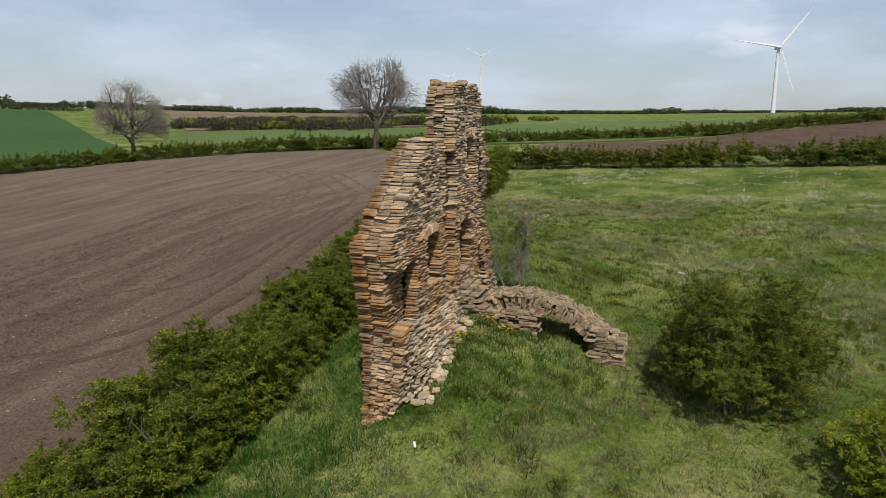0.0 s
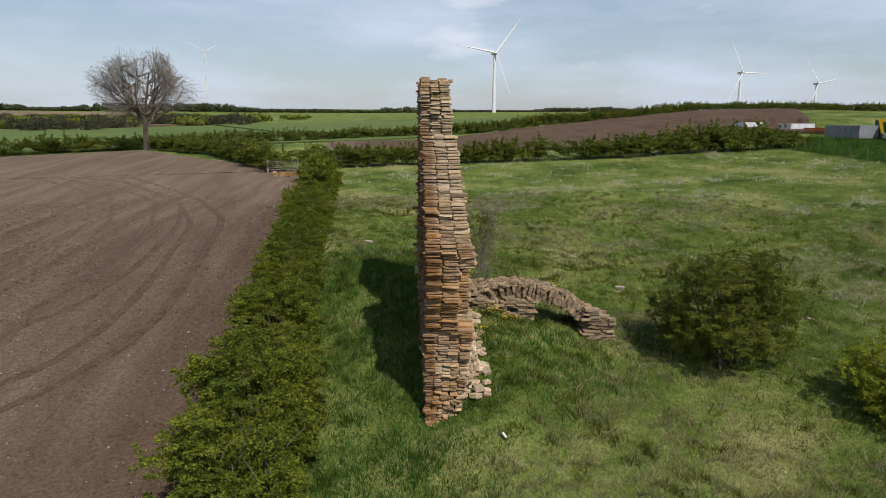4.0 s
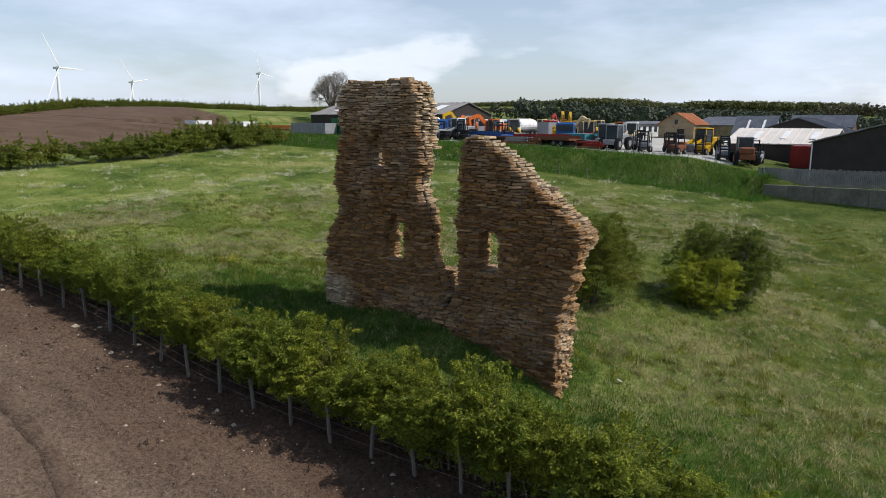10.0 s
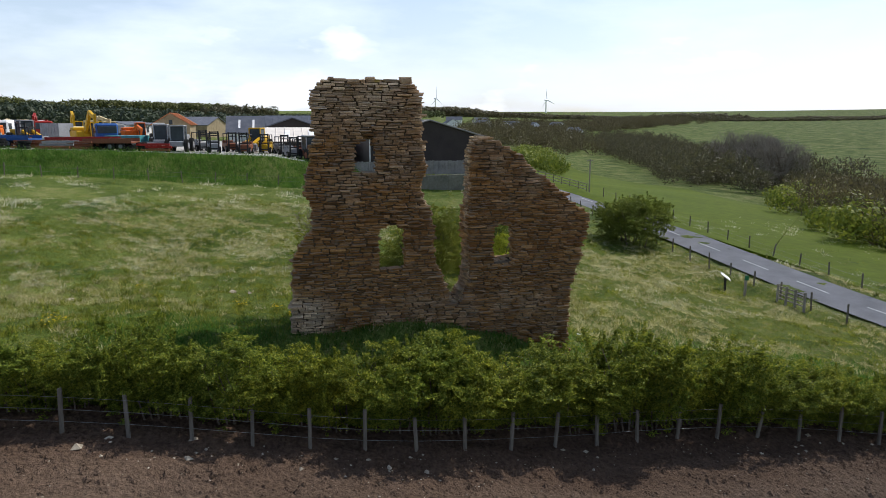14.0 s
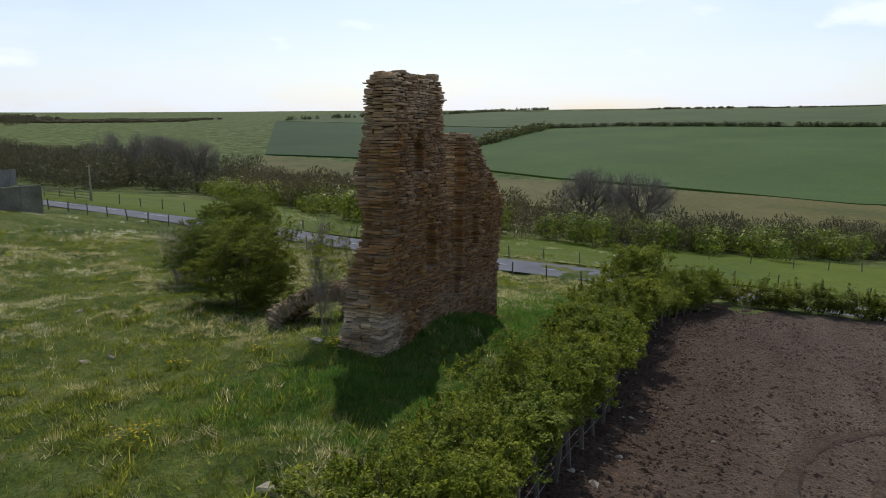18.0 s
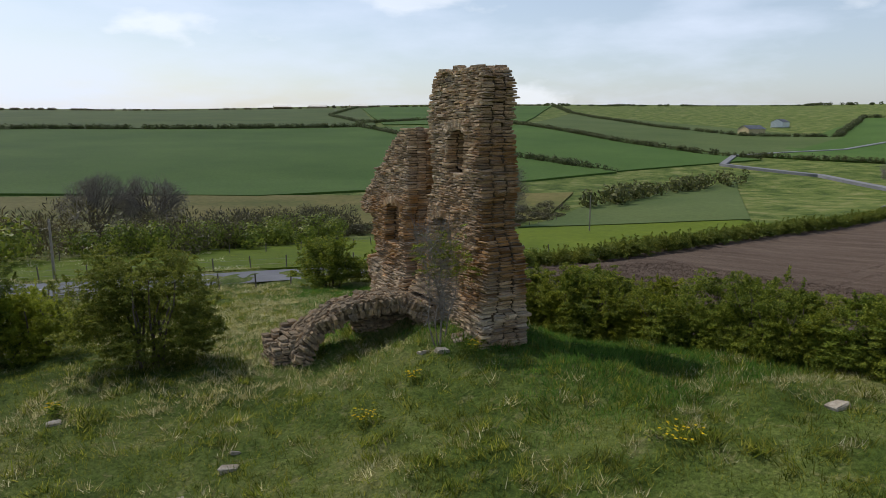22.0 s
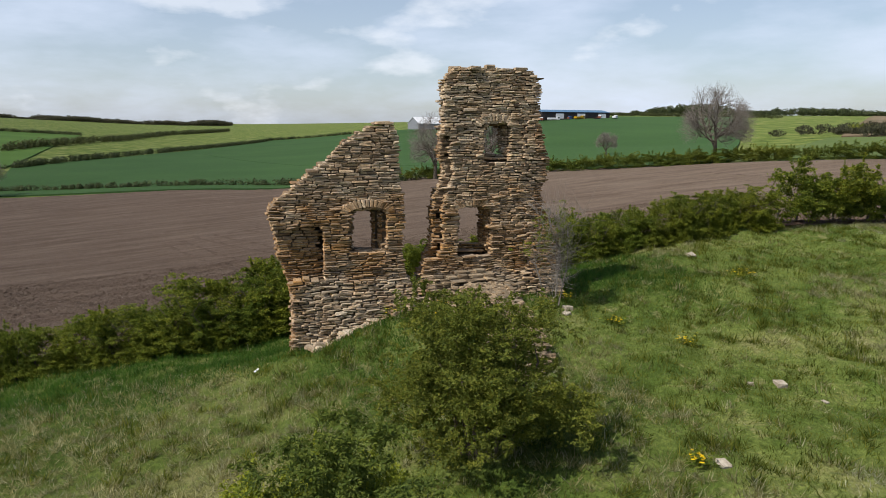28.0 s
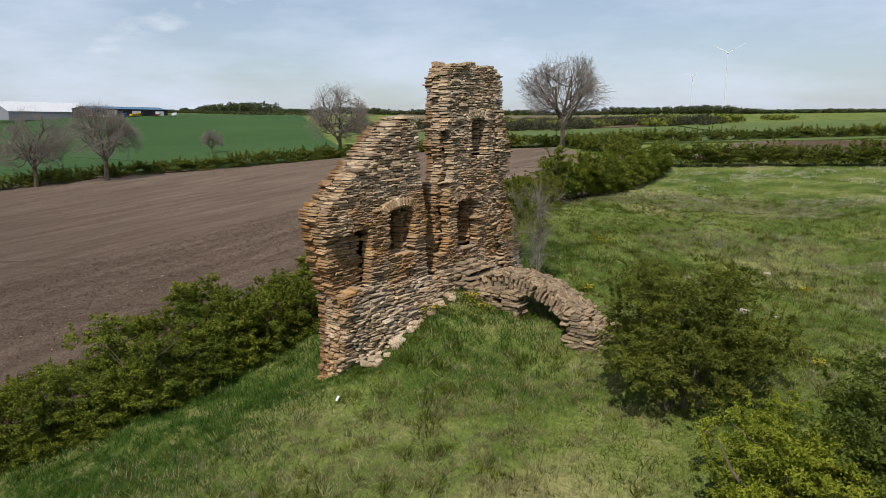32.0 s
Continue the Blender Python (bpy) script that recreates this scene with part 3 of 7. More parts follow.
for trk in (((-55, -8), (-40, -4), (-24, 0.5), (-15.7, 3), (-12.6, 8), (-12.2, 14), (-12.9, 24.7), (-19.7, 43.7), (-31, 60), (-44, 68)),
            ((-60, 0), (-45, 5), (-27.9, 12.2), (-21.5, 16), (-20.8, 22), (-25.2, 38.6), (-32, 54), (-45, 67)),
            ((-58, -5), (-42, 0), (-23.2, 7.6), (-17.3, 11.5), (-15.4, 17), (-15.6, 24), (-21.7, 44.4), (-31.8, 58))):
    for off in (-0.95, 0.95):
        wheel_track(trk, off)
drape("ploughed_field", ((-95, 68), (-13.5, 62), (-42, 95), (-77, 77)), SOIL, 0.2, 40, "brown tilled headland below the far hedge")
drape("ploughed_field", ((-12, 72), (50, 78), (60, 172), (-14, 108)), SOIL, 0.25, 60, "pale brown tilled field rising behind the pasture hedge")
drape("ploughed_field", ((50, 78), (62, 84), (120, 198), (60, 172)), SOIL, 0.3, 40, "pale brown tilled field rising to the skyline")
drape("road_verge", ((-30, -30), (24, -27), (26, -45), (-44, -70)), VERGE, 0.12, 40, "smooth green grass between the road and the valley wood", "field")
drape("grass_field", ((24, -26.8), (112, -19), (205, -85), (60, -60)), VERGE, 0.12, 60, "smooth bright green field beside the road", "field")
drape("grass_field", ((24, -27), (60, -60), (46, -58), (26, -45)), VERGE, 0.11, 20, "smooth bright green field beside the road", "field")
drape("rough_meadow", ((-75, -92), (-14, -115), (-30, -160), (-110, -128)), MEADOW, 0.4, 30, "yellowish rough meadow across the valley", "field")
drape("rough_meadow", ((-14, -115), (134, -140), (195, -228), (-30, -160)), MEADOW, 0.4, 40, "yellowish rough meadow across the valley", "field")
drape("crop_field", ((-156, -163), (-30, -158), (77, -437), (-156, -410)), CROP, 0.6, 50, "bright green young cereal on the far hillside", "field")
drape("crop_field", ((-30, -158), (118, -224), (123, -426), (77, -437)), CROP, 0.6, 50, "bright green young cereal on the far hillside", "field")
drape("crop_field", ((-172, -425), (123, -434), (120, -840), (-300, -790)), LEY, 0.8, 40, "pale green field rising to the skyline", "field")
drape("crop_field", ((122, -228), (196, -230), (411, -517), (123, -426)), CROP_DARK, 0.6, 40, "dull green field across the valley", "field")
drape("crop_field", ((123, -430), (411, -517), (560, -900), (120, -860)), LEY, 0.8, 40, "pale green field rising to the skyline", "field")
drape("crop_field", ((-158, -165), (-234, -166), (-265, -380), (-160, -412)), CROP, 0.5, 30, "green field divided by hedges", "field")
drape("crop_field", ((-98, -60), (-60, -80), (-120, -120), (-175, -128)), LEY, 0.3, 30, "smooth green field on the valley floor", "field")
drape("crop_field", ((-180, -62), (-96, 62), (-420, -25), (-270, -78)), CROP_DARK, 0.4, 50, "dark bluish green cereal beyond the tilled field", "field")
drape("crop_field", ((-96, 62), (-78, 82), (-370, 330), (-630, 110)), CROP_DARK, 0.5, 60, "green cereal sloping up to distant sheds", "field")
drape("crop_field", ((-96, 62), (-630, 110), (-630, 36), (-420, -25)), CROP_DARK, 0.45, 50, "dark bluish green cereal beyond the tilled field", "field")
drape("crop_field", ((-268, -385), (-240, -172), (-360, -215), (-420, -530)), LEY, 0.6, 30, "dull green hillside field", "field")
drape("crop_field", ((-245, -175), (-270, -80), (-640, -120), (-560, -330)), CROP, 0.6, 40, "green hillside field", "field")
drape("crop_field", ((-275, -400), (-180, -430), (-300, -790), (-520, -700)), CROP, 0.8, 30, "green hillside field", "field")
drape("grass_field", ((-97, -44), (-30, -29), (-44, -70), (-95, -92)), VERGE, 0.13, 30, "smooth green paddock between the road hedge and the valley")
drape("sheep_pasture", ((-76, 84), (-12, 116), (-60, 205), (-135, 160)), LEY, 0.3, 40, "pale sheep pasture beyond the hedge", "field")
drape("sheep_pasture", ((-12, 116), (60, 184), (110, 330), (-60, 210)), LEY, 0.3, 40, "pale sheep pasture beyond the hedge", "field")
HEATH = mottled("brown_heath", [(0.25, (0.085, 0.085, 0.045)), (0.5, (0.16, 0.120, 0.075)), (0.75, (0.23, 0.165, 0.110))], 0.035, 0.5, 0.35)
drape("heath_bank", ((-135, 165), (-62, 212), (-155, 425), (-400, 470)), HEATH, 0.5, 40, "brown rough grass bank in the distance", "field")


lane = [(-137, -58), (-160, -67), (-187, -82), (-205, -120), (-205, -160), (-236, -181), (-266, -181), (-303, -176), (-360, -185)]
for (ax, ay), (bx_, by_) in zip(lane, lane[1:]):                 # far lane curving up the valley
    ln = math.hypot(bx_ - ax, by_ - ay)
    nx, ny = -(by_ - ay) / ln * 1.15, (bx_ - ax) / ln * 1.15
    drape("far_road", ((ax + nx, ay + ny), (ax - nx, ay - ny), (bx_ - nx, by_ - ny), (bx_ + nx, by_ + ny)), TARMAC, 0.9, 8, "grey country lane in the distant valley", "road")
# ---- grass tufts ----
def tufts(name, pts, blades, h0, h1, spread, material, label, seed, lean=0.5, wide=1.0):
    """Many bent blades round each point, as one mesh."""
    r = np.random.default_rng(seed)
    n = len(pts) * blades
    base = np.repeat(pts, blades, 0) + np.c_[r.normal(0, spread, (n, 2)), np.zeros(n)]
    base[:, 2] = rough_ground(base[:, 0], base[:, 1]) - 0.02
    big = np.repeat(r.uniform(0.6, 1.3, len(pts)), blades)
    h = r.uniform(h0, h1, n) * big
    wind = np.repeat(r.normal(0, 0.5, (len(pts), 2)), blades, 0)
    d = np.c_[r.normal(0, lean, (n, 2)) + wind * lean, np.ones(n)]
    d /= np.linalg.norm(d, axis=1)[:, None]
    a = r.uniform(0, 2 * math.pi, n)
    w = np.c_[np.cos(a), np.sin(a), np.zeros(n)] * (wide * (0.007 + 0.02 * h))[:, None]
    tip = base + d * h[:, None]
    tip[:, 2] -= 0.25 * h * r.random(n)
    v = np.stack([base - w, base + w, tip], 1).reshape(-1, 3)
    ob = part(name, mesh_of(name, v, np.arange(n * 3).reshape(-1, 3).tolist(), (material,)))
    return tagged(ob, label, "grass", kind="stuff")


def scatter(n, r0, r1, seed, keep):
    r = np.random.default_rng(seed)
    a, q = r.uniform(0, 2 * math.pi, n), np.sqrt(r.uniform(r0 * r0, r1 * r1, n))
    x, y = 3 + q * np.sin(a), 4 + q * np.cos(a)
    ok = (x > fence_x(y) + 1.5) & (np.abs(y - road_y(x)) > 2.6) & (x < 50)
    ok &= ~((x > -0.3) & (x < 1.2) & (y > 0) & (y < 10.4))
    ok &= keep(x, y, r.random(n))
    return np.c_[x[ok], y[ok], np.zeros(ok.sum())]


def lushness(x, y):
    """Deep green growth between hedge and ruin and about the vault."""
    return np.clip(smooth01((0.8 - x) / 2.5) * smooth01((17 - y) / 5) + 0.9 * np.exp(-((x - 3.6) / 2.4) ** 2 - ((y - 4.2) / 2.4) ** 2), 0, 1)


def dryness(x, y):
    knoll = np.exp(-((x - 8) / 10) ** 2 - ((y + 4) / 8) ** 2)
    return 0.40 + 0.24 * knoll + 0.18 * smooth01((y - 18) / 14) + 0.62 * noise2(x, y, 0.17, 3) + 0.55 * noise2(x + 31, y + 17, 0.75, 2) - 0.9 * lushness(x, y)


BLADE_G = leaf_mat("grass_blade", (0.060, 0.093, 0.012), (0.153, 0.187, 0.027), (0.280, 0.283, 0.058), 0.68, False, (1.5, 0.52, 1.42))
BLADE_D = leaf_mat("straw_blade", (0.19, 0.180, 0.070), (0.36, 0.340, 0.160), (0.66, 0.64, 0.45), 0.62, False, (1.5, 0.62, 1.25))
BLADE_W = leaf_mat("whitened_blade", (0.36, 0.35, 0.23), (0.58, 0.56, 0.43), (0.80, 0.79, 0.70), 0.5, False)
tufts("grass", scatter(72000, 0, 34, 1, lambda x, y, u: u > np.maximum(1.1 * (dryness(x, y) - 0.25), 0.85 * lushness(x, y))), 9, 0.08, 0.24, 0.11, BLADE_G, "short green pasture grass", 2)
tufts("grass", scatter(74000, 0, 36, 3, lambda x, y, u: u < 2.2 * (dryness(x, y) - 0.28)), 20, 0.10, 0.32, 0.075, BLADE_D, "bleached straw-coloured tussocks of old grass", 4, 0.75, 0.85)
tufts("grass", scatter(60000, 34, 85, 5, lambda x, y, u: (u > 1.0 * (dryness(x, y) - 0.25))), 5, 0.15, 0.36, 0.2, BLADE_G, "short green pasture grass", 6)
tufts("grass", scatter(60000, 34, 85, 7, lambda x, y, u: u < 1.5 * (dryness(x, y) - 0.30) * (noise2(x + 70, y + 11, 0.42, 2) > 0.12)), 11, 0.2, 0.50, 0.17, BLADE_W, "bleached whitish tussocks of old grass", 8, 0.8, 1.5)

tufts("grass", scatter(40000, 13, 40, 9, lambda x, y, u: (u < 1.5 * (dryness(x, y) - 0.10) * (noise2(x + 70, y + 11, 0.5, 2) > -0.02)) & ((x > 9) | (y > 26))), 20, 0.10, 0.27, 0.12, BLADE_W, "bleached whitish tussocks of old grass", 10, 0.9, 0.8)


def tussocks(n, seed, x, y, w):
    """Points gathered where the ground is rough."""
    p = scatter(n, 0, 38, seed, lambda a, b, u: u < 0.30 + 0.6 * noise2(a + 5, b + 40, 0.3, 2) + w * np.exp(-((a - x) / 9) ** 2 - ((b - y) / 9) ** 2))
    return p


tufts("grass_tussocks", tussocks(9500, 21, 2, 14, 0.5), 34, 0.16, 0.42, 0.13, BLADE_G, "green grass tussocks standing above the pasture", 22, 0.65, 1.25)
tufts("grass_tussocks", tussocks(5200, 23, 9, -5, 0.5), 34, 0.14, 0.36, 0.13, BLADE_D, "pale bleached grass tussocks standing above the pasture", 24, 0.7, 1.0)
BLADE_L = leaf_mat("long_grass_blade", (0.036, 0.100, 0.014), (0.076, 0.170, 0.026), (0.128, 0.228, 0.042), 0.55, False, (1.2, 0.65, 1.3))
bank_r = np.random.default_rng(91)
by = bank_r.uniform(3, 68, 9000)
bx = 54.2 - 0.0016 * (by - 25) ** 2 - bank_r.uniform(0, 6.8, 9000)
tufts("long_grass", np.c_[bx, by, 0 * bx], 6, 0.35, 0.85, 0.25, BLADE_L, "long dark green grass on the bank below the yard", 92)
lush_r = np.random.default_rng(93)
ly = lush_r.uniform(-16, 17, 9000)
lx = fence_x(ly) + 1.5 + lush_r.random(9000) ** 0.9 * (lush_r.uniform(-0.6, 2.6, 9000) + 0.8 * np.sin(ly * 0.9) - fence_x(ly) - 0.9)
tufts("long_grass", np.c_[lx, ly, 0 * lx], 9, 0.12, 0.34, 0.13, BLADE_L, "lush deep green grass between hedge and ruin", 94)
tufts("long_grass", scatter(5200, 0, 7, 95, lambda x, y, u: (u < lushness(x, y)) & (x > 1.2)), 16, 0.12, 0.30, 0.12, BLADE_L, "lush deep green grass round the vault", 96)

# clods and stones on the tilled soil, thicker along the fence
def clods(name, n, x_span, y_span, size, material, label, seed, power=1.0):
    r = np.random.default_rng(seed)
    y = r.uniform(*y_span, n)
    x = fence_x(y) - x_span[0] - (x_span[1] - x_span[0]) * r.random(n) ** power
    z = height(x, y) + 0.02 + plough_wave(x, y) + 0.14 * smooth01((fence_x(y) - x) / 14)
    s = size * r.gamma(3.0, 0.33, n)
    v0 = np.array([(1, 0, 0), (0, 1, 0), (-1, 0, 0), (0, -1, 0), (0, 0, 0.9), (0, 0, -0.6)], float)
    a = r.uniform(0, 6.28, n)
    rot = np.stack([np.stack([np.cos(a), -np.sin(a), 0 * a], 1), np.stack([np.sin(a), np.cos(a), 0 * a], 1), np.stack([0 * a, 0 * a, 0 * a + 1], 1)], 1)
    v = np.einsum("nij,kj->nki", rot, v0) * s[:, None, None] * r.uniform(0.6, 1.3, (n, 6, 1)) * np.array([1, 1, 0.75])
    v += np.stack([x, y, z], 1)[:, None, :]
    f0 = np.array([(0, 1, 4), (1, 2, 4), (2, 3, 4), (3, 0, 4), (1, 0, 5), (2, 1, 5), (3, 2, 5), (0, 3, 5)])
    f = (f0[None] + 6 * np.arange(n)[:, None, None]).reshape(-1, 3)
    return tagged(part(name, mesh_of(name, v.reshape(-1, 3), f.tolist(), (material,))), label, "soil", kind="stuff")


PALE_STONE = mottled("field_stone", [(0.3, (0.26, 0.215, 0.16)), (0.7, (0.46, 0.41, 0.33))], 2.6, 15.0)
clods("soil_clods", 120000, (-0.6, 28), (-19, 46), 0.042, SOIL, "brown clods on the tilled soil", 11)
clods("field_stones", 8000, (0.3, 20), (-19, 45), 0.021, PALE_STONE, "pale small stones scattered over the soil", 12, 1.4)
clods("field_stones", 90, (-0.3, 1.0), (-8, 30), 0.07, PALE_STONE, "larger field stones heaped along the fence", 13)

# ---- the ruin ----
def stone_template(seed):
    """A unit stone: a box with worn, uneven chamfers (24 corners)."""
    r = np.random.default_rng(seed)
    v, idx = [], {}
    b = 0.5
    for sx in (-1, 1):
        for sy in (-1, 1):
            for sz in (-1, 1):
                for ax in range(3):
                    c = r.uniform((0.06, 0.04, 0.10), (0.20, 0.14, 0.30))
                    q = np.array([sx, sy, sz]) * (b - c)
                    q[ax] = (sx, sy, sz)[ax] * (b + r.uniform(-0.10, 0.03))
                    idx[(sx, sy, sz, ax)] = len(v)
                    v.append(q)
    f = []
    for ax in range(3):
        o = [a for a in range(3) if a != ax]
        for s in (-1, 1):
            ring = []
            for p, q in ((-1, -1), (1, -1), (1, 1), (-1, 1)):
                k = [0, 0, 0]
                k[ax], k[o[0]], k[o[1]] = s, p, q
                ring.append(idx[(*k, ax)])
            f.append(ring if (s > 0) == (ax != 1) else ring[::-1])
    for ax in range(3):                       # edge faces along each axis
        o = [a for a in range(3) if a != ax]
        for p in (-1, 1):
            for q in (-1, 1):
                k0, k1 = [0, 0, 0], [0, 0, 0]
                for k, s in ((k0, -1), (k1, 1)):
                    k[ax], k[o[0]], k[o[1]] = s, p, q
                f.append([idx[(*k0, o[0])], idx[(*k1, o[0])], idx[(*k1, o[1])], idx[(*k0, o[1])]])
    for sx in (-1, 1):
        for sy in (-1, 1):
            for sz in (-1, 1):
                f.append([idx[(sx, sy, sz, a)] for a in range(3)])
    # face outwards
    v = np.array(v)
    out = []
    for ring in f:
        a, b2, c2 = v[ring[0]], v[ring[1]], v[ring[2]]
        out.append(ring if np.dot(np.cross(b2 - a, c2 - a), v[ring].mean(0)) > 0 else ring[::-1])
    return v, out


STONES = [stone_template(40 + i) for i in range(14)]
STONE_MESHES = [mesh_of("stone", v, f, (STONE_PIECE,)) for v, f in STONES]
GREY_MESHES = [mesh_of("stone", v, f, (STONE_GREY_PIECE,)) for v, f in STONES]


def sag(y, z):
    """Courses are not quite level."""
    return 0.035 * math.sin(y * 1.1 + z * 0.35) + 0.022 * math.sin(y * 2.9 + z * 1.7 + 1)


class Masonry:
    """Collects stones; the first ones asked for become objects, the rest one joined mesh."""
    def __init__(self, owner, stone=STONE):
        self.material, self.owner, self.v, self.f, self.count = stone, owner, [], [], 0
        self.mv, self.mf, self.singles = [], [], 0

    def stone(self, centre, size, turn=None, single=False, piece="stone"):
        k = int(rng.integers(len(STONES)))
        loose = 2.6 if self.material is STONE and centre[2] < 2.9 and centre[0] > 0.8 else 1.0          # tumbled rubble in the footing
        m = turn if turn is not None else Euler((radians(rng.normal(0, 1.8) * loose), radians(rng.normal(0, 2.0) * loose), radians(rng.normal(0, 3.5) * loose))).to_matrix()
        if turn is None:
            centre = (centre[0], centre[1], centre[2] + sag(centre[1], centre[2]))
        if piece != "stone" or single and self.singles < 300:
            self.singles += piece == "stone"
            part(piece, (GREY_MESHES if self.material is STONE_GREY else STONE_MESHES)[k], None, self.owner, "", Matrix.LocRotScale(Vector(centre), m.to_quaternion(), Vector(size)))
            return
        v, f = STONES[k]
        w = (v * np.array(size) + rng.normal(0, 0.006, v.shape)) @ np.array(m).T + np.array(centre)
        self.v.append(w)
        self.f += [[i + self.count for i in ring] for ring in f]
        self.count += len(v)

    def core(self, lo, hi):
        n = len(self.mv)
        x0, y0, z0 = lo
        x1, y1, z1 = hi
        dz = sag((y0 + y1) / 2, (z0 + z1) / 2)
        z0, z1 = z0 + dz, z1 + dz
        self.mv += [(x0, y0, z0), (x1, y0, z0), (x1, y1, z0), (x0, y1, z0), (x0, y0, z1), (x1, y0, z1), (x1, y1, z1), (x0, y1, z1)]
        self.mf += [[n + i for i in q] for q in ((3, 2, 1, 0), (4, 5, 6, 7), (0, 1, 5, 4), (1, 2, 6, 5), (2, 3, 7, 6), (3, 0, 4, 7))]

    def done(self, label):
        part("masonry", mesh_of("masonry", np.concatenate(self.v), self.f, (self.material,)), None, self.owner, label)["kind"] = "stuff"
        if self.mv:
            part("mortar_core", mesh_of("mortar_core", self.mv, self.mf, (MORTAR,)), None, self.owner, "crumbling lime mortar between the stones")


Z_A = (1.0, 2.4, 3.3, 4.2, 4.8, 5.3, 5.9, 6.6, 7.0, 7.5, 8.1, 8.5, 9.0, 9.5, 10.0, 10.2, 10.36)
S_A = (4.6, 4.75, 5.05, 5.40, 5.42, 5.4, 5.55, 5.86, 5.82, 5.66, 5.80, 5.82, 5.84, 5.84, 5.90, 6.0, 6.3)
N_A = (10.45, 10.4, 10.35, 10.3, 10.1, 9.65, 9.58, 9.8, 9.84, 9.66, 9.6, 9.46, 9.5, 9.55, 9.45, 9.25, 8.9)
Z_B = (0.0, 1.0, 2.5, 2.9, 3.4, 3.9, 4.5, 5.0, 5.3, 5.64, 5.9, 6.13, 6.6, 7.1, 7.7, 8.1, 8.3, 8.46)
S_B = (0.2, 0.28, 0.27, 0.18, 0.05, -0.15, -0.2, -0.38, -0.42, -0.36, -0.05, 0.36, 0.78, 1.45, 2.15, 2.68, 3.1, 3.5)
N_B = (4.7, 4.65, 4.5, 4.30, 4.12, 4.08, 4.08, 4.12, 4.16, 4.18, 4.14, 4.08, 4.02, 4.06, 4.02, 3.95, 3.9, 3.8)
# window: outer y0 y1 z0 z1, inner y0 y1 sill spring rise
WINDOWS = ((7.50, 8.10, 7.38, 8.22, 7.10, 8.30, 7.04, 8.30, 0.20), (6.54, 7.36, 3.98, 5.32, 6.10, 7.58, 3.50, 5.22, 0.24), (2.55, 3.14, 4.06, 5.27, 2.17, 3.60, 4.00, 5.32, 0.22))
XW, XE = -0.24, 0.98


def wall_east(y, z):
    """The inner face: offset at the floors, a battered rubble footing below."""
    if y < 4.6:
        e = float(np.interp(z, (5.2, 5.7, 8.4), (1.10, 0.93, 0.82)))
        if z < 3.02:
            e += (0.10 + (3.02 - z) * 0.22) * float(np.interp(y, (0.4, 2.8), (0.0, 1.0))) - max(0, 2.6 - z) * 0.22 * max(0.0, 1 - max(y, 0) / 1.8)
    else:
        e = float(np.interp(z, (4.0, 6.0, 9.0, 10.3), (0.95, 0.90, 0.84, 0.74)))
        if z < 2.9:
            e += 0.10 + (2.9 - z) * 0.28
    if y > 8.9 and z < 4.5:
        e = max(e, 1.02 + 0.14 * (4.5 - z))
    if 8.8 < y < 9.9 and 5.8 < z < 8.8:
        e += 0.22 * max(0, 1 - abs(z - 7.4) / 1.4)
    return e


def in_window(x, y, z):
    u = min(1, max(0, (x - XW) / (XE - XW)))
    for a0, a1, b0, b1, c0, c1, sill, spring, rise in WINDOWS:
        y0, y1 = a0 + (c0 - a0) * u, a1 + (c1 - a1) * u
        if not y0 < y < y1:
            continue
        t = (y - (y0 + y1) / 2) / ((y1 - y0) / 2)
        top = b1 + (spring - b1) * u + rise * (0.25 + 0.75 * u) * math.sqrt(max(0, 1 - t * t))
        if b0 + (sill - b0) * u < z < top:
            return True
    if 7.56 < y < 7.86 and 8.2 < z < 8.5 and x < 0.3:        # fallen lintel
        return True
    if 6.72 < y < 7.12 and 5.3 < z < 5.66 and x < 0.3:
        return True
    return False


def in_wall(x, y, z):
    if not XW < x < wall_east(y, z):
        return False
    skew = 0.20 * (x - 0.1)
    frayed = 0.035 * math.sin(z * 8.3 + x * 2) + 0.025 * math.sin(z * 19 + x * 5)
    if z > 9.5 and y > 4.6 and not XW + 0.15 * (z - 9.5) < x < wall_east(y, z) - 0.15 * (z - 9.5):
        return False
    a = z < Z_A[-1] and np.interp(z, Z_A, S_A) - skew + frayed < y < np.interp(z, Z_A, N_A) - 0.9 * skew - frayed
    b = z < Z_B[-1] and np.interp(z, Z_B, S_B) - 0.3 * skew - frayed < y < np.interp(z, Z_B, N_B) + 0.1 * skew
    low = z < 2.5 and 0.3 < y < 10.3
    if not (a or b or low):
        return False
    if a and 3.6 < z < 8.0 and x > 0.46 + 0.95 * (y - np.interp(z, Z_A, S_A)):     # inner skin lost beside the breach
        return False
    if b and 0.38 < y < 1.34 and 3.05 < z < 5.0 and x > 0.60:          # recess at the broken corner
        return False
    if b and y <= 0.38 and 3.0 < z < 4.9 and x > 0.64 + 0.10 * math.sin(z * 5):
        return False
    if z > 2.2 and y < 4.6 and z < 2.9 and x > 1.05 and y < 0.8 - (z - 2.2):
        return False
    return not in_window(x, y, z)


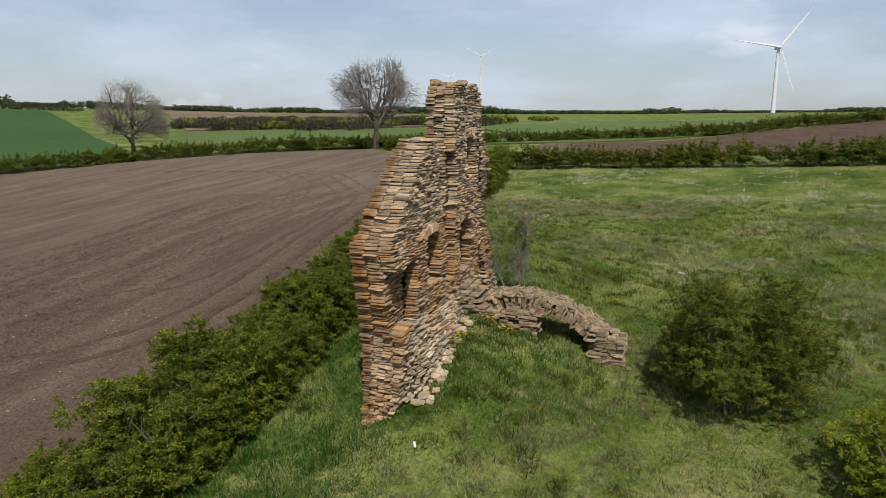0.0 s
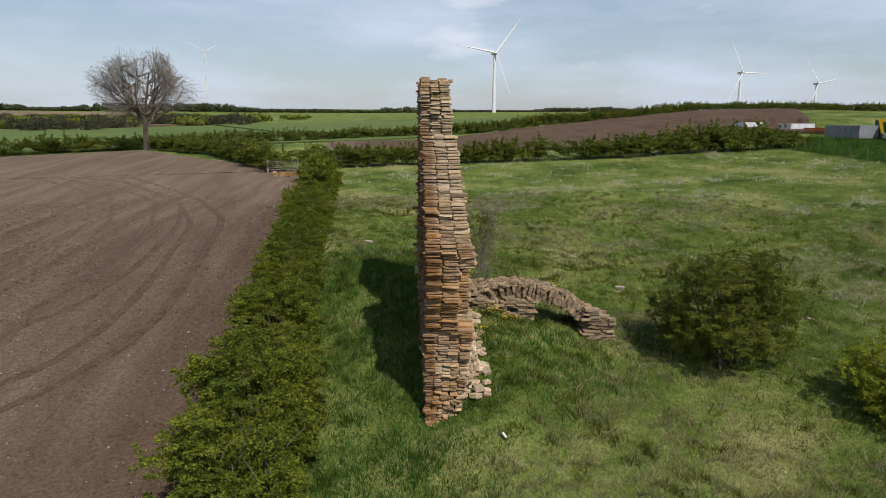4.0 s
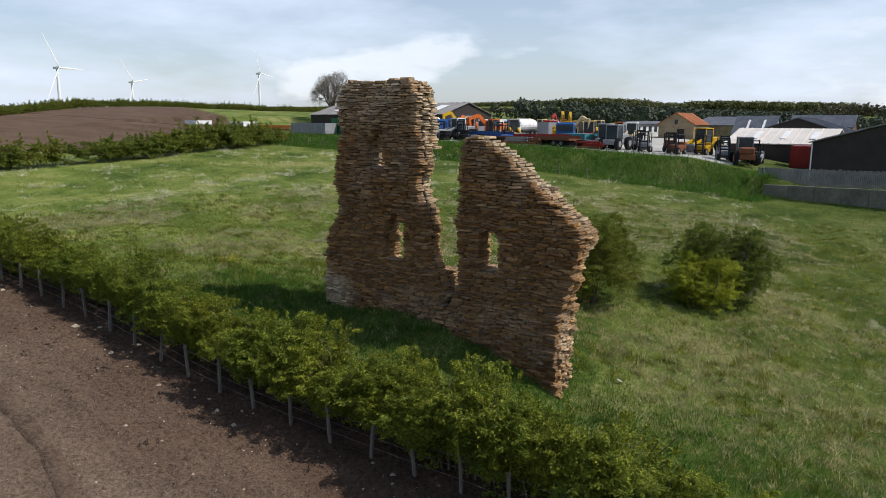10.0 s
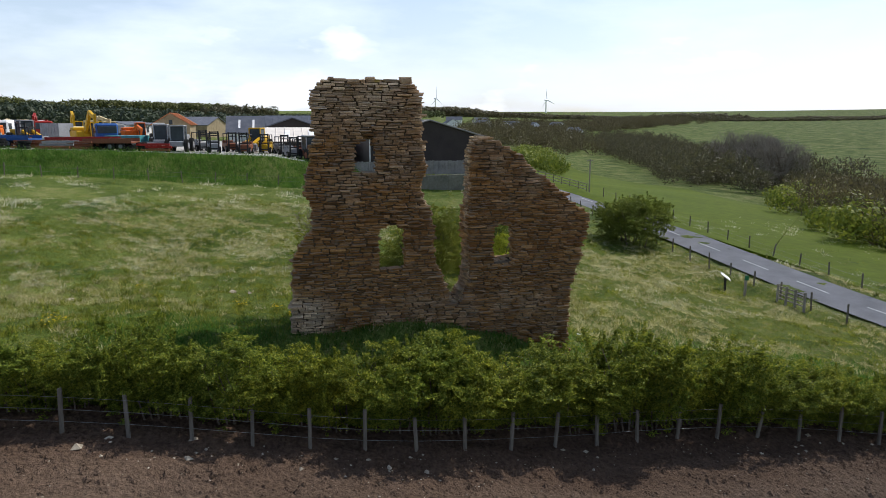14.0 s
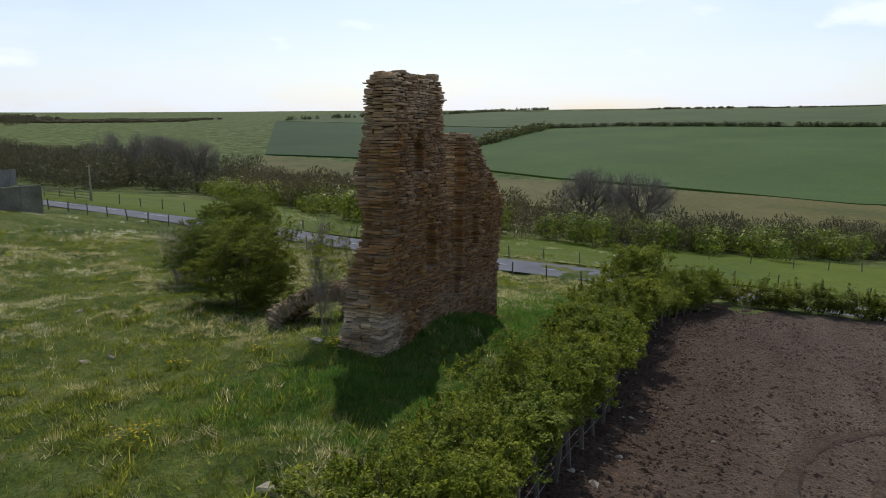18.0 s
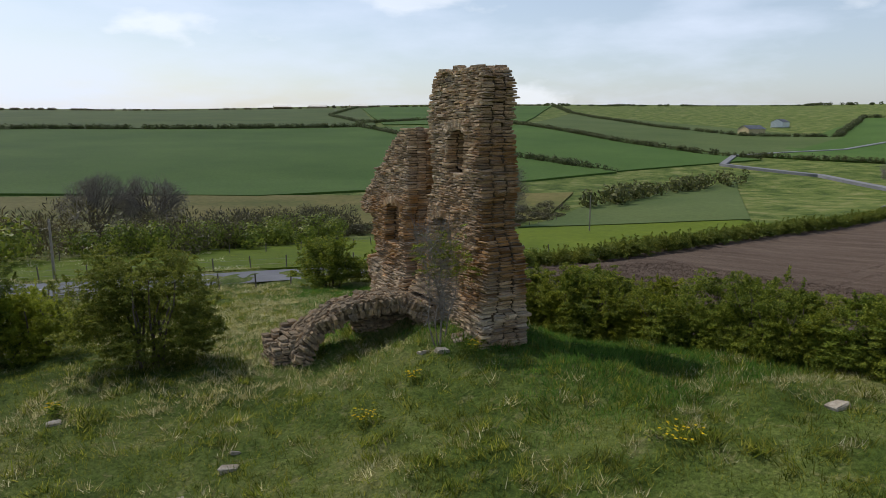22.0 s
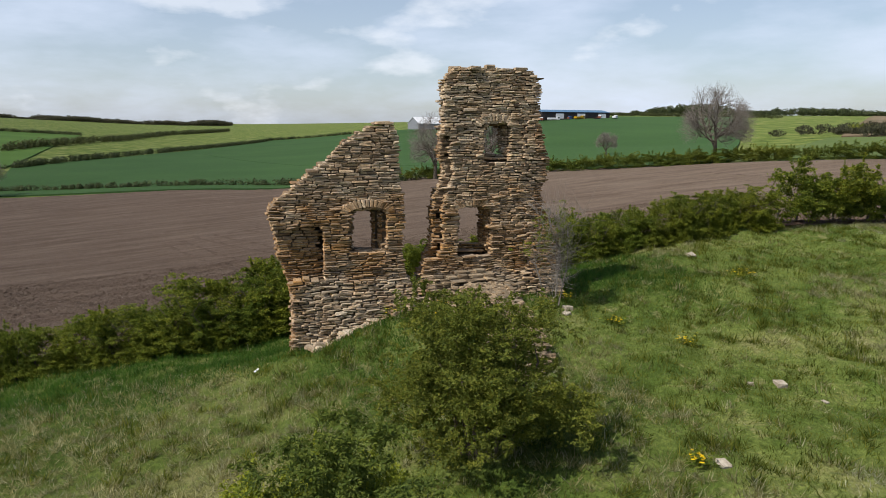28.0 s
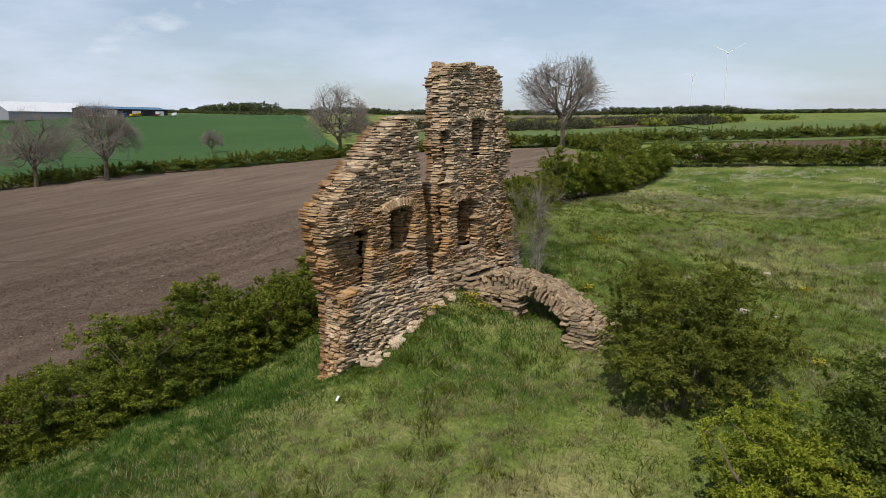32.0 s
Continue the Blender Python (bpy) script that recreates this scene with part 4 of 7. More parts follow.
def lay(work, solid, x_range, y_range, z0, z1, single, lo=0.055, hi=0.112, step=0.04, depth=0.34):
    """Lays courses through the solid; only stones that show are kept."""
    z = z0
    while z < z1:
        h = float(rng.uniform(lo, hi))
        zc = z + h / 2
        n = max(2, round((x_range((y_range[0] + y_range[1]) / 2, zc)[1] - x_range(y_range[0], zc)[0]) / depth))
        us = np.linspace(0, 1, n + 1)
        us[1:-1] += rng.normal(0, 0.015, n - 1)
        ys = np.arange(y_range[0], y_range[1], step)
        ends = [x_range(float(y), zc) for y in ys]
        for u0, u1 in zip(us, us[1:]):
            uc = (u0 + u1) / 2
            on = [solid(a + (b - a) * uc, float(y), zc) for y, (a, b) in zip(ys, ends)] + [False]
            start = None
            for y, flag in zip([*ys, y_range[1]], on):
                if flag and start is None:
                    start = float(y) - step / 2
                elif not flag and start is not None:
                    end, p = float(y) - step / 2, start
                    while p < end - 0.02:
                        ln = float(rng.uniform(0.16, 0.58))
                        q = end if end - (p + ln) < 0.14 else p + ln
                        xa, xb = x_range((p + q) / 2, zc)
                        bx0, bx1 = xa + (xb - xa) * u0, xa + (xb - xa) * u1
                        c = ((bx0 + bx1) / 2, (p + q) / 2, zc)
                        ex = [not solid(c[0] + dx * (bx1 - bx0) * 0.75, c[1] + dy * ((q - p) / 2 + 0.07), c[2] + dz * h * 1.0) for dx, dy, dz in ((-1, 0, 0), (1, 0, 0), (0, -1, 0), (0, 1, 0), (0, 0, -1), (0, 0, 1))]
                        if any(ex):
                            push = [float(rng.gamma(1.6, 0.019)) if e else 0.0 for e in ex]
                            if ex[2] or ex[3]:
                                push = [v * 1.25 for v in push]
                            levels = [(z, z + h)]
                            if h > 0.125 and rng.random() < 0.35:
                                mid = z + h * float(rng.uniform(0.4, 0.6))
                                levels = [(z, mid), (mid, z + h)]
                            for za, zb in levels:
                                lo3 = [bx0 - push[0] * float(rng.uniform(0.2, 1.5)), p + 0.008 - push[2], za + float(rng.uniform(0.003, 0.014))]
                                hi3 = [bx1 + push[1] * float(rng.uniform(0.2, 1.5)), q - 0.008 + push[3], zb - float(rng.uniform(0.003, 0.012)) + push[5] * 0.6]
                                ctr = [(a + b) / 2 for a, b in zip(lo3, hi3)]
                                work.stone(ctr, [b - a + 0.008 for a, b in zip(lo3, hi3)], None, single(*ctr))
                            s = 0.075
                            work.core([bx0 + s * ex[0], p + s * ex[2], z], [bx1 - s * ex[1], q - s * ex[3], z + h - 0.03 * ex[5]])
                        p = q
                    start = None
        z += h


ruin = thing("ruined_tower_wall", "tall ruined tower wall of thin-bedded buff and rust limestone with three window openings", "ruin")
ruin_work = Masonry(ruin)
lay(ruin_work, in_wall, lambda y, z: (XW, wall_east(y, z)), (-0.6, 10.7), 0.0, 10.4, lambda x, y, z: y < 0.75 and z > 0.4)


def voussoirs(work, x, c, half, spring, rise, n, depth=0.26, out=0.30):
    """A rough arch of stones on edge over an opening."""
    for i in range(n):
        a = math.pi * (0.04 + 0.92 * (i + 0.5) / n)
        r = Vector((0, math.cos(a) * half, math.sin(a) * rise))
        d = Vector((0, math.cos(a) * 0.8, math.sin(a))).normalized()
        p = Vector((x, c, spring)) + r + d * (out / 2 - 0.03)
        ang = math.atan2(d.z, d.y)
        work.stone(p, (depth, out * rng.uniform(0.85, 1.1), 1.25 * math.pi * (half + rise) / 2 / n), Matrix.Rotation(ang, 3, "X"), True, "voussoir")


for a0, a1, b0, b1, c0, c1, sill, spring, rise in WINDOWS:
    voussoirs(ruin_work, wall_east((c0 + c1) / 2, spring) - 0.10, (c0 + c1) / 2, (c1 - c0) / 2 + 0.02, spring, rise + 0.03, 17)
ruin_work.done("courses of thin limestone, rust stained below and grey above")
lintel_bm = bmesh.new()
box(lintel_bm, 0.30, 1.0, 0.05, 0.5, 4.93, 5.06, 0.02)
part("corbel", lintel_bm, STONE_PIECE, ruin, "projecting flat corbel slab over the broken recess")
for y0, y1, z0 in ((1.75, 2.45, 5.46), (2.42, 3.05, 5.45), (7.4, 8.0, 5.62)):
    lb = bmesh.new()
    box(lb, XW - 0.05, XW + 0.25, y0, y1, z0, z0 + 0.11, 0.02)
    part("string_stone", lb, STONE_PIECE, ruin, "pale flat stone set in the outer face")

# the vault stump beside it: a thin shell of stones set on edge, a closing wall and a rubble haunch
vault = thing("vault_fragment", "low broken stone vault arching out of the grass beside the tower", "ruin")
vault_work = Masonry(vault, STONE_GREY)
ARC_X, ARC_Z, ARC_RISE = 3.0, 0.80, 1.92


def arc_at(a):
    """Middle line of the shell: east foot at 0, crown at 90 degrees, haunch at 180."""
    w = 3.25 if a < math.pi / 2 else 1.62
    p = Vector((ARC_X + w * math.cos(a), 0, ARC_Z + ARC_RISE * math.sin(a) ** 0.92))
    d = Vector((math.cos(a) / w, 0, math.sin(a) / ARC_RISE)).normalized()
    return p, d


arc_angles, a = [], 0.02
while a < math.pi * 0.97:
    arc_angles.append(a)
    a += float(rng.uniform(0.062, 0.112)) / math.hypot((3.25 if a < math.pi / 2 else 1.62) * math.sin(a), ARC_RISE * math.cos(a))
for i, a in enumerate(arc_angles):
    p, d = arc_at(a)
    low = max(0.0, 1 - a / 0.9)
    west = min(1.0, max(0.0, (a - 1.8) / 0.9))
    y0 = 5.98 - 0.62 * low + float(rng.normal(0, 0.08)) + 0.10 * math.sin(a * 5)
    y1 = 7.15 + 0.12 * low + 1.0 * west + float(rng.normal(0, 0.08)) + 0.12 * math.sin(a * 4 + 1)
    for layer in (-0.13, 0.11):                          # two rough rings of stones on edge
        y = y0 + float(rng.uniform(-0.06, 0.06))
        while y < y1:
            ln = float(rng.uniform(0.14, 0.36))
            thick = float(rng.uniform(0.20, 0.32)) + 0.12 * low
            q = p + d * (layer + float(rng.normal(0, 0.025)))
            ang = math.atan2(d.x, d.z) + float(rng.normal(0, 0.17))
            vault_work.stone((q.x, y + ln / 2, q.z), (float(rng.uniform(0.075, 0.125)), ln, thick), Matrix.Rotation(ang, 3, "Y") @ Matrix.Rotation(float(rng.normal(0, 0.14)), 3, "X"), True)
            y += ln
for a0, a1 in zip(arc_angles, arc_angles[1:]):                  # mortar inside the shell
    n = len(vault_work.mv)
    for a in (a0, a1):
        p, d = arc_at(a)
        for s, y in ((-0.17, 6.06), (0.17, 6.06), (0.17, 7.10), (-0.17, 7.10)):
            vault_work.mv.append((p.x + d.x * s, y, p.z + d.z * s))
    vault_work.mf += [[n + k for k in q] for q in ((0, 1, 2, 3), (7, 6, 5, 4), (0, 4, 5, 1), (1, 5, 6, 2), (2, 6, 7, 3), (3, 7, 4, 0))]


for i in range(760):                                               # loose weathered rubble lying over the shell
    a = float(rng.uniform(0.25, 2.9))
    p, d = arc_at(a)
    y = float(rng.uniform(5.95, 7.2 + (0.9 if a > 2.0 else 0.0)))
    q = p + d * float(rng.uniform(0.20, 0.30))
    vault_work.stone(tuple(Vector((q.x, y, q.z))), tuple(rng.uniform((0.08, 0.08, 0.04), (0.24, 0.26, 0.10))), Matrix.Rotation(math.atan2(d.x, d.z) + float(rng.normal(0, 0.22)), 3, "Y") @ Matrix.Rotation(float(rng.normal(0, 0.2)), 3, "X"))


def closing_wall(x, y, z):
    if 1.75 < x < 3.95 and 5.55 < y < 6.15 and 0.7 < z < 2.42 + 0.05 * math.sin(x * 7):
        return not (2.35 < x < 2.75 and 1.96 < z < 2.2) and not (3.0 < x < 3.3 and 1.94 < z < 2.08)
    if 0.9 < x < 1.75:                                              # rubble haunch against the tower
        return 5.5 + 0.3 * math.sin(x * 5) < y < 7.5 and z < 3.15 - 0.35 * (x - 0.9) - 0.12 * abs(y - 6.6)
    return 5.85 < x < 6.80 and 5.42 < y < 6.95 and z < 2.05 - 0.45 * (x - 5.85) + 0.08 * math.sin(y * 6)


lay(vault_work, closing_wall, lambda y, z: (0.9, 6.9), (5.3, 7.6), 0.55, 3.2, lambda x, y, z: False, 0.06, 0.12, 0.05, 0.30)
vault_work.done("grey lichened stones set on edge in the vault shell")
rubble_r = np.random.default_rng(77)
for i in range(46):                                                 # loose rubble at the foot of the walls
    if i < 30:
        rx, ry = rubble_r.uniform(1.25, 1.75), rubble_r.uniform(0.6, 5.2)
    else:
        rx, ry = rubble_r.uniform(1.1, 2.0), rubble_r.uniform(7.2, 9.8)
    rs = rubble_r.uniform(0.12, 0.34)
    rb = thing("fallen_stone", "pale broken stone fallen at the foot of the ruin", "stone", (rx, ry, ground_z(rx, ry)))
    tagged(rb, "pale broken stone fallen at the foot of the ruin", "stone", "fallen rubble")
    part("stone", STONE_MESHES[i % 14], None, rb, "", pose(0, 0, rs * 0.15, *rubble_r.uniform(-18, 18, 2), rubble_r.uniform(0, 180)) @ Matrix.Diagonal((rs * 1.3, rs, rs * 0.6, 1)))
# ---- hedges, bushes and trees ----
def leaf_cloud(name, blobs, leaves, size, material, seed, shoots=0, droop=0.3):
    """Small folded leaves in flat sprays on the shells of overlapping lumps, with dark gaps between the sprays."""
    r = np.random.default_rng(seed)
    b_all = np.array(blobs)
    w = b_all[:, 3] * b_all[:, 4]

    def unit(v):
        return v / np.linalg.norm(v, axis=1)[:, None]

    inner = leaves // 5                                      # leaves deep inside the crown
    pick = r.choice(len(blobs), inner, p=w / w.sum())
    d_in = unit(r.normal(size=(inner, 3)))
    c_in = b_all[pick, :3] + d_in * (r.uniform(0.1, 0.85, inner)[:, None]) * b_all[pick][:, [3, 3, 4]]
    m = leaves - inner
    count = max(12, shoots or leaves // 60)
    sb = b_all[r.choice(len(blobs), count, p=w / w.sum())]
    sd = unit(r.normal(size=(count, 3)) + np.array([0, 0, 0.25]))
    sd[:, 2] = np.where(sd[:, 2] < -0.5, -sd[:, 2], sd[:, 2])
    root = sb[:, :3] + sd * r.uniform(0.72, 1.0, count)[:, None] * sb[:, [3, 3, 4]]
    way = unit(sd * np.array([1.0, 1.0, 0.35]) + np.array([0, 0, 0.22]) + r.normal(0, 0.28, (count, 3)))
    lead = r.random(count) < 0.16                            # a few young leaders stand up out of the crown
    way[lead] = unit(way[lead] * 0.4 + np.array([0, 0, 1.0]))
    ln = r.uniform(5.0, 11.0, count) * size * np.where(lead, 1.25, 1.0)
    side = unit(np.cross(way, np.array([0.02, 0.01, 1.0])))
    flat = np.cross(side, way)
    k = r.integers(0, count, m)
    t_s = r.random(m)
    taper = (0.35 + 0.65 * np.sin(np.pi * np.clip(t_s * 0.85 + 0.1, 0, 1)))
    wid = np.where(lead[k], 0.8, 2.6) * size
    c_sp = root[k] + way[k] * (ln[k] * (t_s - 0.25))[:, None] + side[k] * (r.normal(0, 1, m) * wid * taper)[:, None] + flat[k] * (r.normal(0, 0.62, m) * size)[:, None]
    c_sp[:, 2] -= 0.9 * (t_s ** 2) * ln[k] * np.where(lead[k], 0.0, 0.3)
    c = np.concatenate([c_in, c_sp])
    n = np.concatenate([d_in + r.normal(0, 0.7, (inner, 3)), flat[k] * 0.9 + sd[k] * 0.45 + r.normal(0, 0.45, (m, 3))])
    n = unit(n)
    t = unit(np.cross(n, r.normal(size=(leaves, 3))))
    s = np.cross(n, t)
    sz = size * r.uniform(0.6, 1.4, leaves)[:, None]
    v = np.stack([c - t * sz, c + s * sz * 0.5 + n * sz * 0.15, c + t * sz - n * sz * droop, c - s * sz * 0.5 + n * sz * 0.15], 1).reshape(-1, 3)
    v[:, 2] = np.maximum(v[:, 2], 0.03)
    f = np.arange(leaves * 4).reshape(-1, 4).tolist()
    return mesh_of(name, v, f, (material,))


def stem_mesh(name, spread, h, count, seed, material=BARK, radius=0.03):
    r = np.random.default_rng(seed)
    bm = bmesh.new()
    for i in range(count):
        x, y = r.uniform(-spread, spread, 2) * 0.5
        p = [(x, y, -0.1)]
        for k in range(1, 5):
            p.append((x + (r.normal(0, 0.1) + x * 0.5) * k * 0.5, y + (r.normal(0, 0.1) + y * 0.5) * k * 0.5, h * k / 4))
        tube(bm, p, [radius * (1 - 0.18 * k) for k in range(5)], 5)
    me = bpy.data.meshes.new(name)
    bm.to_mesh(me)
    bm.free()
    me.materials.append(material)
    return me


def shrub_blobs(seed, w, d, h, n, low=0.40):
    r = np.random.default_rng(seed)
    return [(r.uniform(-w, w), r.uniform(-d, d), h * r.uniform(low, 0.80), r.uniform(0.40, 0.62) * min(w, 1.1), r.uniform(0.16, 0.24) * h) for _ in range(n)]


def overhang_blobs(seed, h):
    """Foliage down to the ground on one side and hanging out over the fence on the other."""
    r = np.random.default_rng(seed)
    out = []
    for i in range(9):                               # skirt of low growth on the meadow side
        out.append((r.uniform(-0.9, 0.9), r.uniform(-0.85, -0.25), h * r.uniform(0.05, 0.24), r.uniform(0.34, 0.5), r.uniform(0.12, 0.18) * h))
    for i in range(6):                               # dense heart down to the soil
        out.append((r.uniform(-0.9, 0.9), r.uniform(-0.4, 0.55), h * r.uniform(0.06, 0.35), r.uniform(0.36, 0.5), r.uniform(0.13, 0.18) * h))
    for i in range(18):
        y = r.uniform(-0.75, 1.50)
        low = 0.08 if y < 0.5 else 0.32
        out.append((r.uniform(-0.9, 0.9), y, h * r.uniform(low, 0.80 - 0.10 * abs(y)), r.uniform(0.36, 0.60), r.uniform(0.13, 0.22) * h))
    return out


HEDGE_CROWNS = [leaf_cloud("crown", overhang_blobs(20 + i, 2.9), 25000, 0.038, HAW, 30 + i, 300) for i in range(6)]
MID_CROWNS = [leaf_cloud("crown", shrub_blobs(50 + i, 1.3, 0.75, 2.9, 14, 0.16), 9000, 0.065, HAW, 55 + i, 120) for i in range(3)]
HEDGE_STEMS = [stem_mesh("stem", 0.8, 2.0, 7, 60 + i) for i in range(3)]
FAR_CROWNS = [leaf_cloud("crown", shrub_blobs(70 + i, 3.2, 0.75, 1.9, 44, 0.22), 5000, 0.10, HAW_DARK, 80 + i) for i in range(3)]


def along(points, step):
    """Points and headings every step metres along a line."""
    out, carry = [], 0.0
    for (x0, y0), (x1, y1) in zip(points, points[1:]):
        ln = math.hypot(x1 - x0, y1 - y0)
        s = carry
        while s < ln:
            out.append((x0 + (x1 - x0) * s / ln, y0 + (y1 - y0) * s / ln, math.degrees(math.atan2(y1 - y0, x1 - x0))))
            s += step
        carry = s - ln
    return out


def hedge(name, points, step, label, crowns=HEDGE_CROWNS, stems=True, scale=1.0, vary=0.14, wide=1.0, rise=None):
    owner = thing(name, label, "hedge")
    for i, (x, y, a) in enumerate(along(points, step)):
        k = scale * (1 + float(rng.uniform(-vary, vary)))
        k *= float(np.interp(y, *rise)) if rise else 1.0
        z = ground_z(x, y)
        m = pose(x, y, z - 0.05, 0, 0, a + (0 if stems else float(rng.choice([0, 180]))) + float(rng.normal(0, 8))) @ Matrix.Diagonal((k * wide, k, k * (1 + float(rng.uniform(-vary, vary))), 1))
        c = part("shrub", crowns[int(rng.integers(len(crowns)))], None, owner, "", m)
        if stems:
            part("stem", HEDGE_STEMS[int(rng.integers(3))], None, c)
    return owner


hedge("hawthorn_hedge", [(-7.2, -18), (-5.4, -10), (-4.6, -3), (-4.7, 0), (-5.0, 4), (-5.6, 9), (-5.8, 15), (-6.3, 22), (-6.5, 26)], 0.92,
      "fresh green hawthorn hedge beside the post-and-wire field fence", vary=0.17,
      rise=((-18, -10, -7, -3, -1, 7, 10, 22), (0.86, 0.78, 0.80, 1.08, 1.12, 1.0, 0.95, 0.92)))
hedge("hawthorn_hedge", [(-6.8, 29), (-7.2, 38), (-8.9, 52), (-11.2, 61)], 1.7, "yellow-green hawthorn hedge running on to the field gate", MID_CROWNS, False, 1.0, 0.2)
hedge("roadside_hedge", [(-7.5, -20), (-26, -22.3), (-60, -32.5), (-97, -41.5), (-140, -56)], 3.0, "trimmed dark green hedge along the road", FAR_CROWNS, False, 0.95, 0.1, 0.8)
hedge("field_hedge", [(-108, 34), (-92, 62), (-76, 80), (-46, 98), (-28, 118), (0, 134), (22, 144), (52, 158), (90, 185), (150, 215), (220, 225)], 4.2, "long dark field hedge across the rising ground", FAR_CROWNS, False, 1.2, 0.12)
hedge("field_hedge", [(-9, 64.5), (14, 62.5)], 3.4, "dark hedge at the top of the pasture", FAR_CROWNS, False, 1.25, 0.15)
hedge("field_hedge", [(18.5, 62), (22, 62)], 3.4, "dark hedge at the top of the pasture", FAR_CROWNS, False, 1.2, 0.1)
hedge("field_hedge", [(25, 62), (46, 66)], 3.2, "dark hedge at the top of the pasture", FAR_CROWNS, False, 1.5, 0.15)
hedge("field_hedge", [(-17, 65), (-27, 84), (-40, 97)], 3.4, "dark hedge running up to the bare tree", FAR_CROWNS, False, 1.3, 0.15)


def far_growth(name, points, width, h, gap, leaves, label, material=FAR_LEAF, seed=1, category="hedge", lean=0.35, bare=False, rolling=False):
    """A distant hedge or belt of wood: many small rounded crowns as one mesh."""
    r = np.random.default_rng(seed)
    pts = np.array(points, float)
    cum = np.r_[0, np.cumsum(np.hypot(*(pts[1:] - pts[:-1]).T))]
    rows = max(1, round(width / (gap * 1.3)))
    n = int(cum[-1] / gap) * rows
    s = r.uniform(0, cum[-1], n)
    x = np.interp(s, cum, pts[:, 0]) + r.uniform(-1, 1, n) * width / 2
    y = np.interp(s, cum, pts[:, 1]) + r.uniform(-1, 1, n) * width / 2
    k = h * r.uniform(0.6, 1.15, n)
    if rolling:                                      # copses and gaps along the line
        roll = noise2(s, 0 * s + seed * 7.3, 0.012, 3)
        k = h * np.clip(0.72 + 0.7 * roll, 0.25, 1.35) * r.uniform(0.85, 1.12, n)
    z = height(x, y)
    d = r.normal(size=(n, leaves, 3))
    d /= np.linalg.norm(d, axis=2)[..., None]
    rad = r.uniform(0.3, 1.0, (n, leaves)) ** 0.5
    c = np.empty_like(d)
    wide = np.maximum(k * 0.42, gap * 0.75)
    c[..., 0] = x[:, None] + d[..., 0] * rad * wide[:, None]
    c[..., 1] = y[:, None] + d[..., 1] * rad * wide[:, None]
    c[..., 2] = z[:, None] + k[:, None] * (0.5 + 0.5 * d[..., 2] * rad)
    c = c.reshape(-1, 3)
    nl = len(c)
    nrm = d.reshape(-1, 3) + r.normal(0, lean, (nl, 3))
    nrm /= np.linalg.norm(nrm, axis=1)[:, None]
    t = np.cross(nrm, r.normal(size=(nl, 3)))
    t /= np.linalg.norm(t, axis=1)[:, None]
    if bare:                                         # leafless crowns: slender upright sprays
        t = d.reshape(-1, 3) * 0.6 + r.normal(0, 0.55, (nl, 3)) + np.array([0, 0, 0.45])
        t /= np.linalg.norm(t, axis=1)[:, None]
        nrm = np.cross(t, r.normal(size=(nl, 3)))
        nrm /= np.linalg.norm(nrm, axis=1)[:, None]
    b = np.cross(nrm, t) * (0.30 if bare else 1.0)
    q = np.repeat(wide, leaves)[:, None] * r.uniform(0.10, 0.30, (nl, 1)) * (0.6 if bare and leaves > 300 else 0.95 if bare else 0.42 if leaves > 250 else 0.8 if leaves > 100 else 1.1)
    v = np.stack([c - t * q, c + b * q * 0.7, c + t * q, c - b * q * 0.7], 1).reshape(-1, 3)
    ob = part(name, mesh_of(name, v, np.arange(nl * 4).reshape(-1, 4).tolist(), (material,)))
    return tagged(ob, label, category, kind="stuff")


WOOD_LEAF = leaf_mat("bare_wood", (0.052, 0.046, 0.032), (0.082, 0.076, 0.046), (0.115, 0.110, 0.058), 0.3)
HILL_LEAF = leaf_mat("conifer_foliage", (0.030, 0.040, 0.028), (0.048, 0.062, 0.042), (0.070, 0.085, 0.056), 0.2)
# woods in the valley
far_growth("valley_wood", [(20, -54), (45, -66), (78, -92), (104, -116)], 24, 6.0, 2.8, 340, "brown belt of leafless scrub and trees in the valley", WOOD_LEAF, 2, "wood", bare=True)
far_growth("valley_scrub", [(20, -50), (45, -62), (78, -88), (104, -112)], 22, 4.2, 3.0, 420, "green undergrowth along the valley wood", HAW_DARK, 102, "scrub")
far_growth("valley_wood", [(112, -92), (150, -115), (200, -135), (270, -160), (400, -200)], 40, 8.5, 4.5, 420, "leafless wood along the valley", WOOD_LEAF, 3, "wood", bare=True)
far_growth("valley_wood", [(12, -52), (-4, -62), (-16, -76), (-22, -86)], 14, 4.6, 2.8, 340, "brown belt of leafless scrub and trees in the valley", WOOD_LEAF, 4, "wood", bare=True)
far_growth("valley_scrub", [(12, -49), (-4, -58), (-16, -72), (-22, -82)], 12, 3.6, 2.4, 420, "green undergrowth along the valley wood", HAW_DARK, 104, "scrub")
far_growth("valley_scrub", [(-20, -80), (-50, -92), (-78, -100)], 18, 1.8, 2.2, 260, "brown bramble scrub on the valley floor", WOOD_LEAF, 5, "scrub")
far_growth("valley_scrub", [(135, -50), (180, -64), (235, -85)], 10, 5, 4, 420, "green bushes along the field edge", HAW_DARK, 6, "scrub")
far_growth("distant_wood", [(300, -100), (520, -180), (700, -420)], 70, 8, 7, 320, "distant woodland in the valley", WOOD_LEAF, 7, "wood", bare=True)
far_growth("distant_wood", [(222, 84), (240, 55), (255, 15)], 100, 6.5, 3.8, 150, "dark wooded hillside behind the yard", HILL_LEAF, 8, "wood")
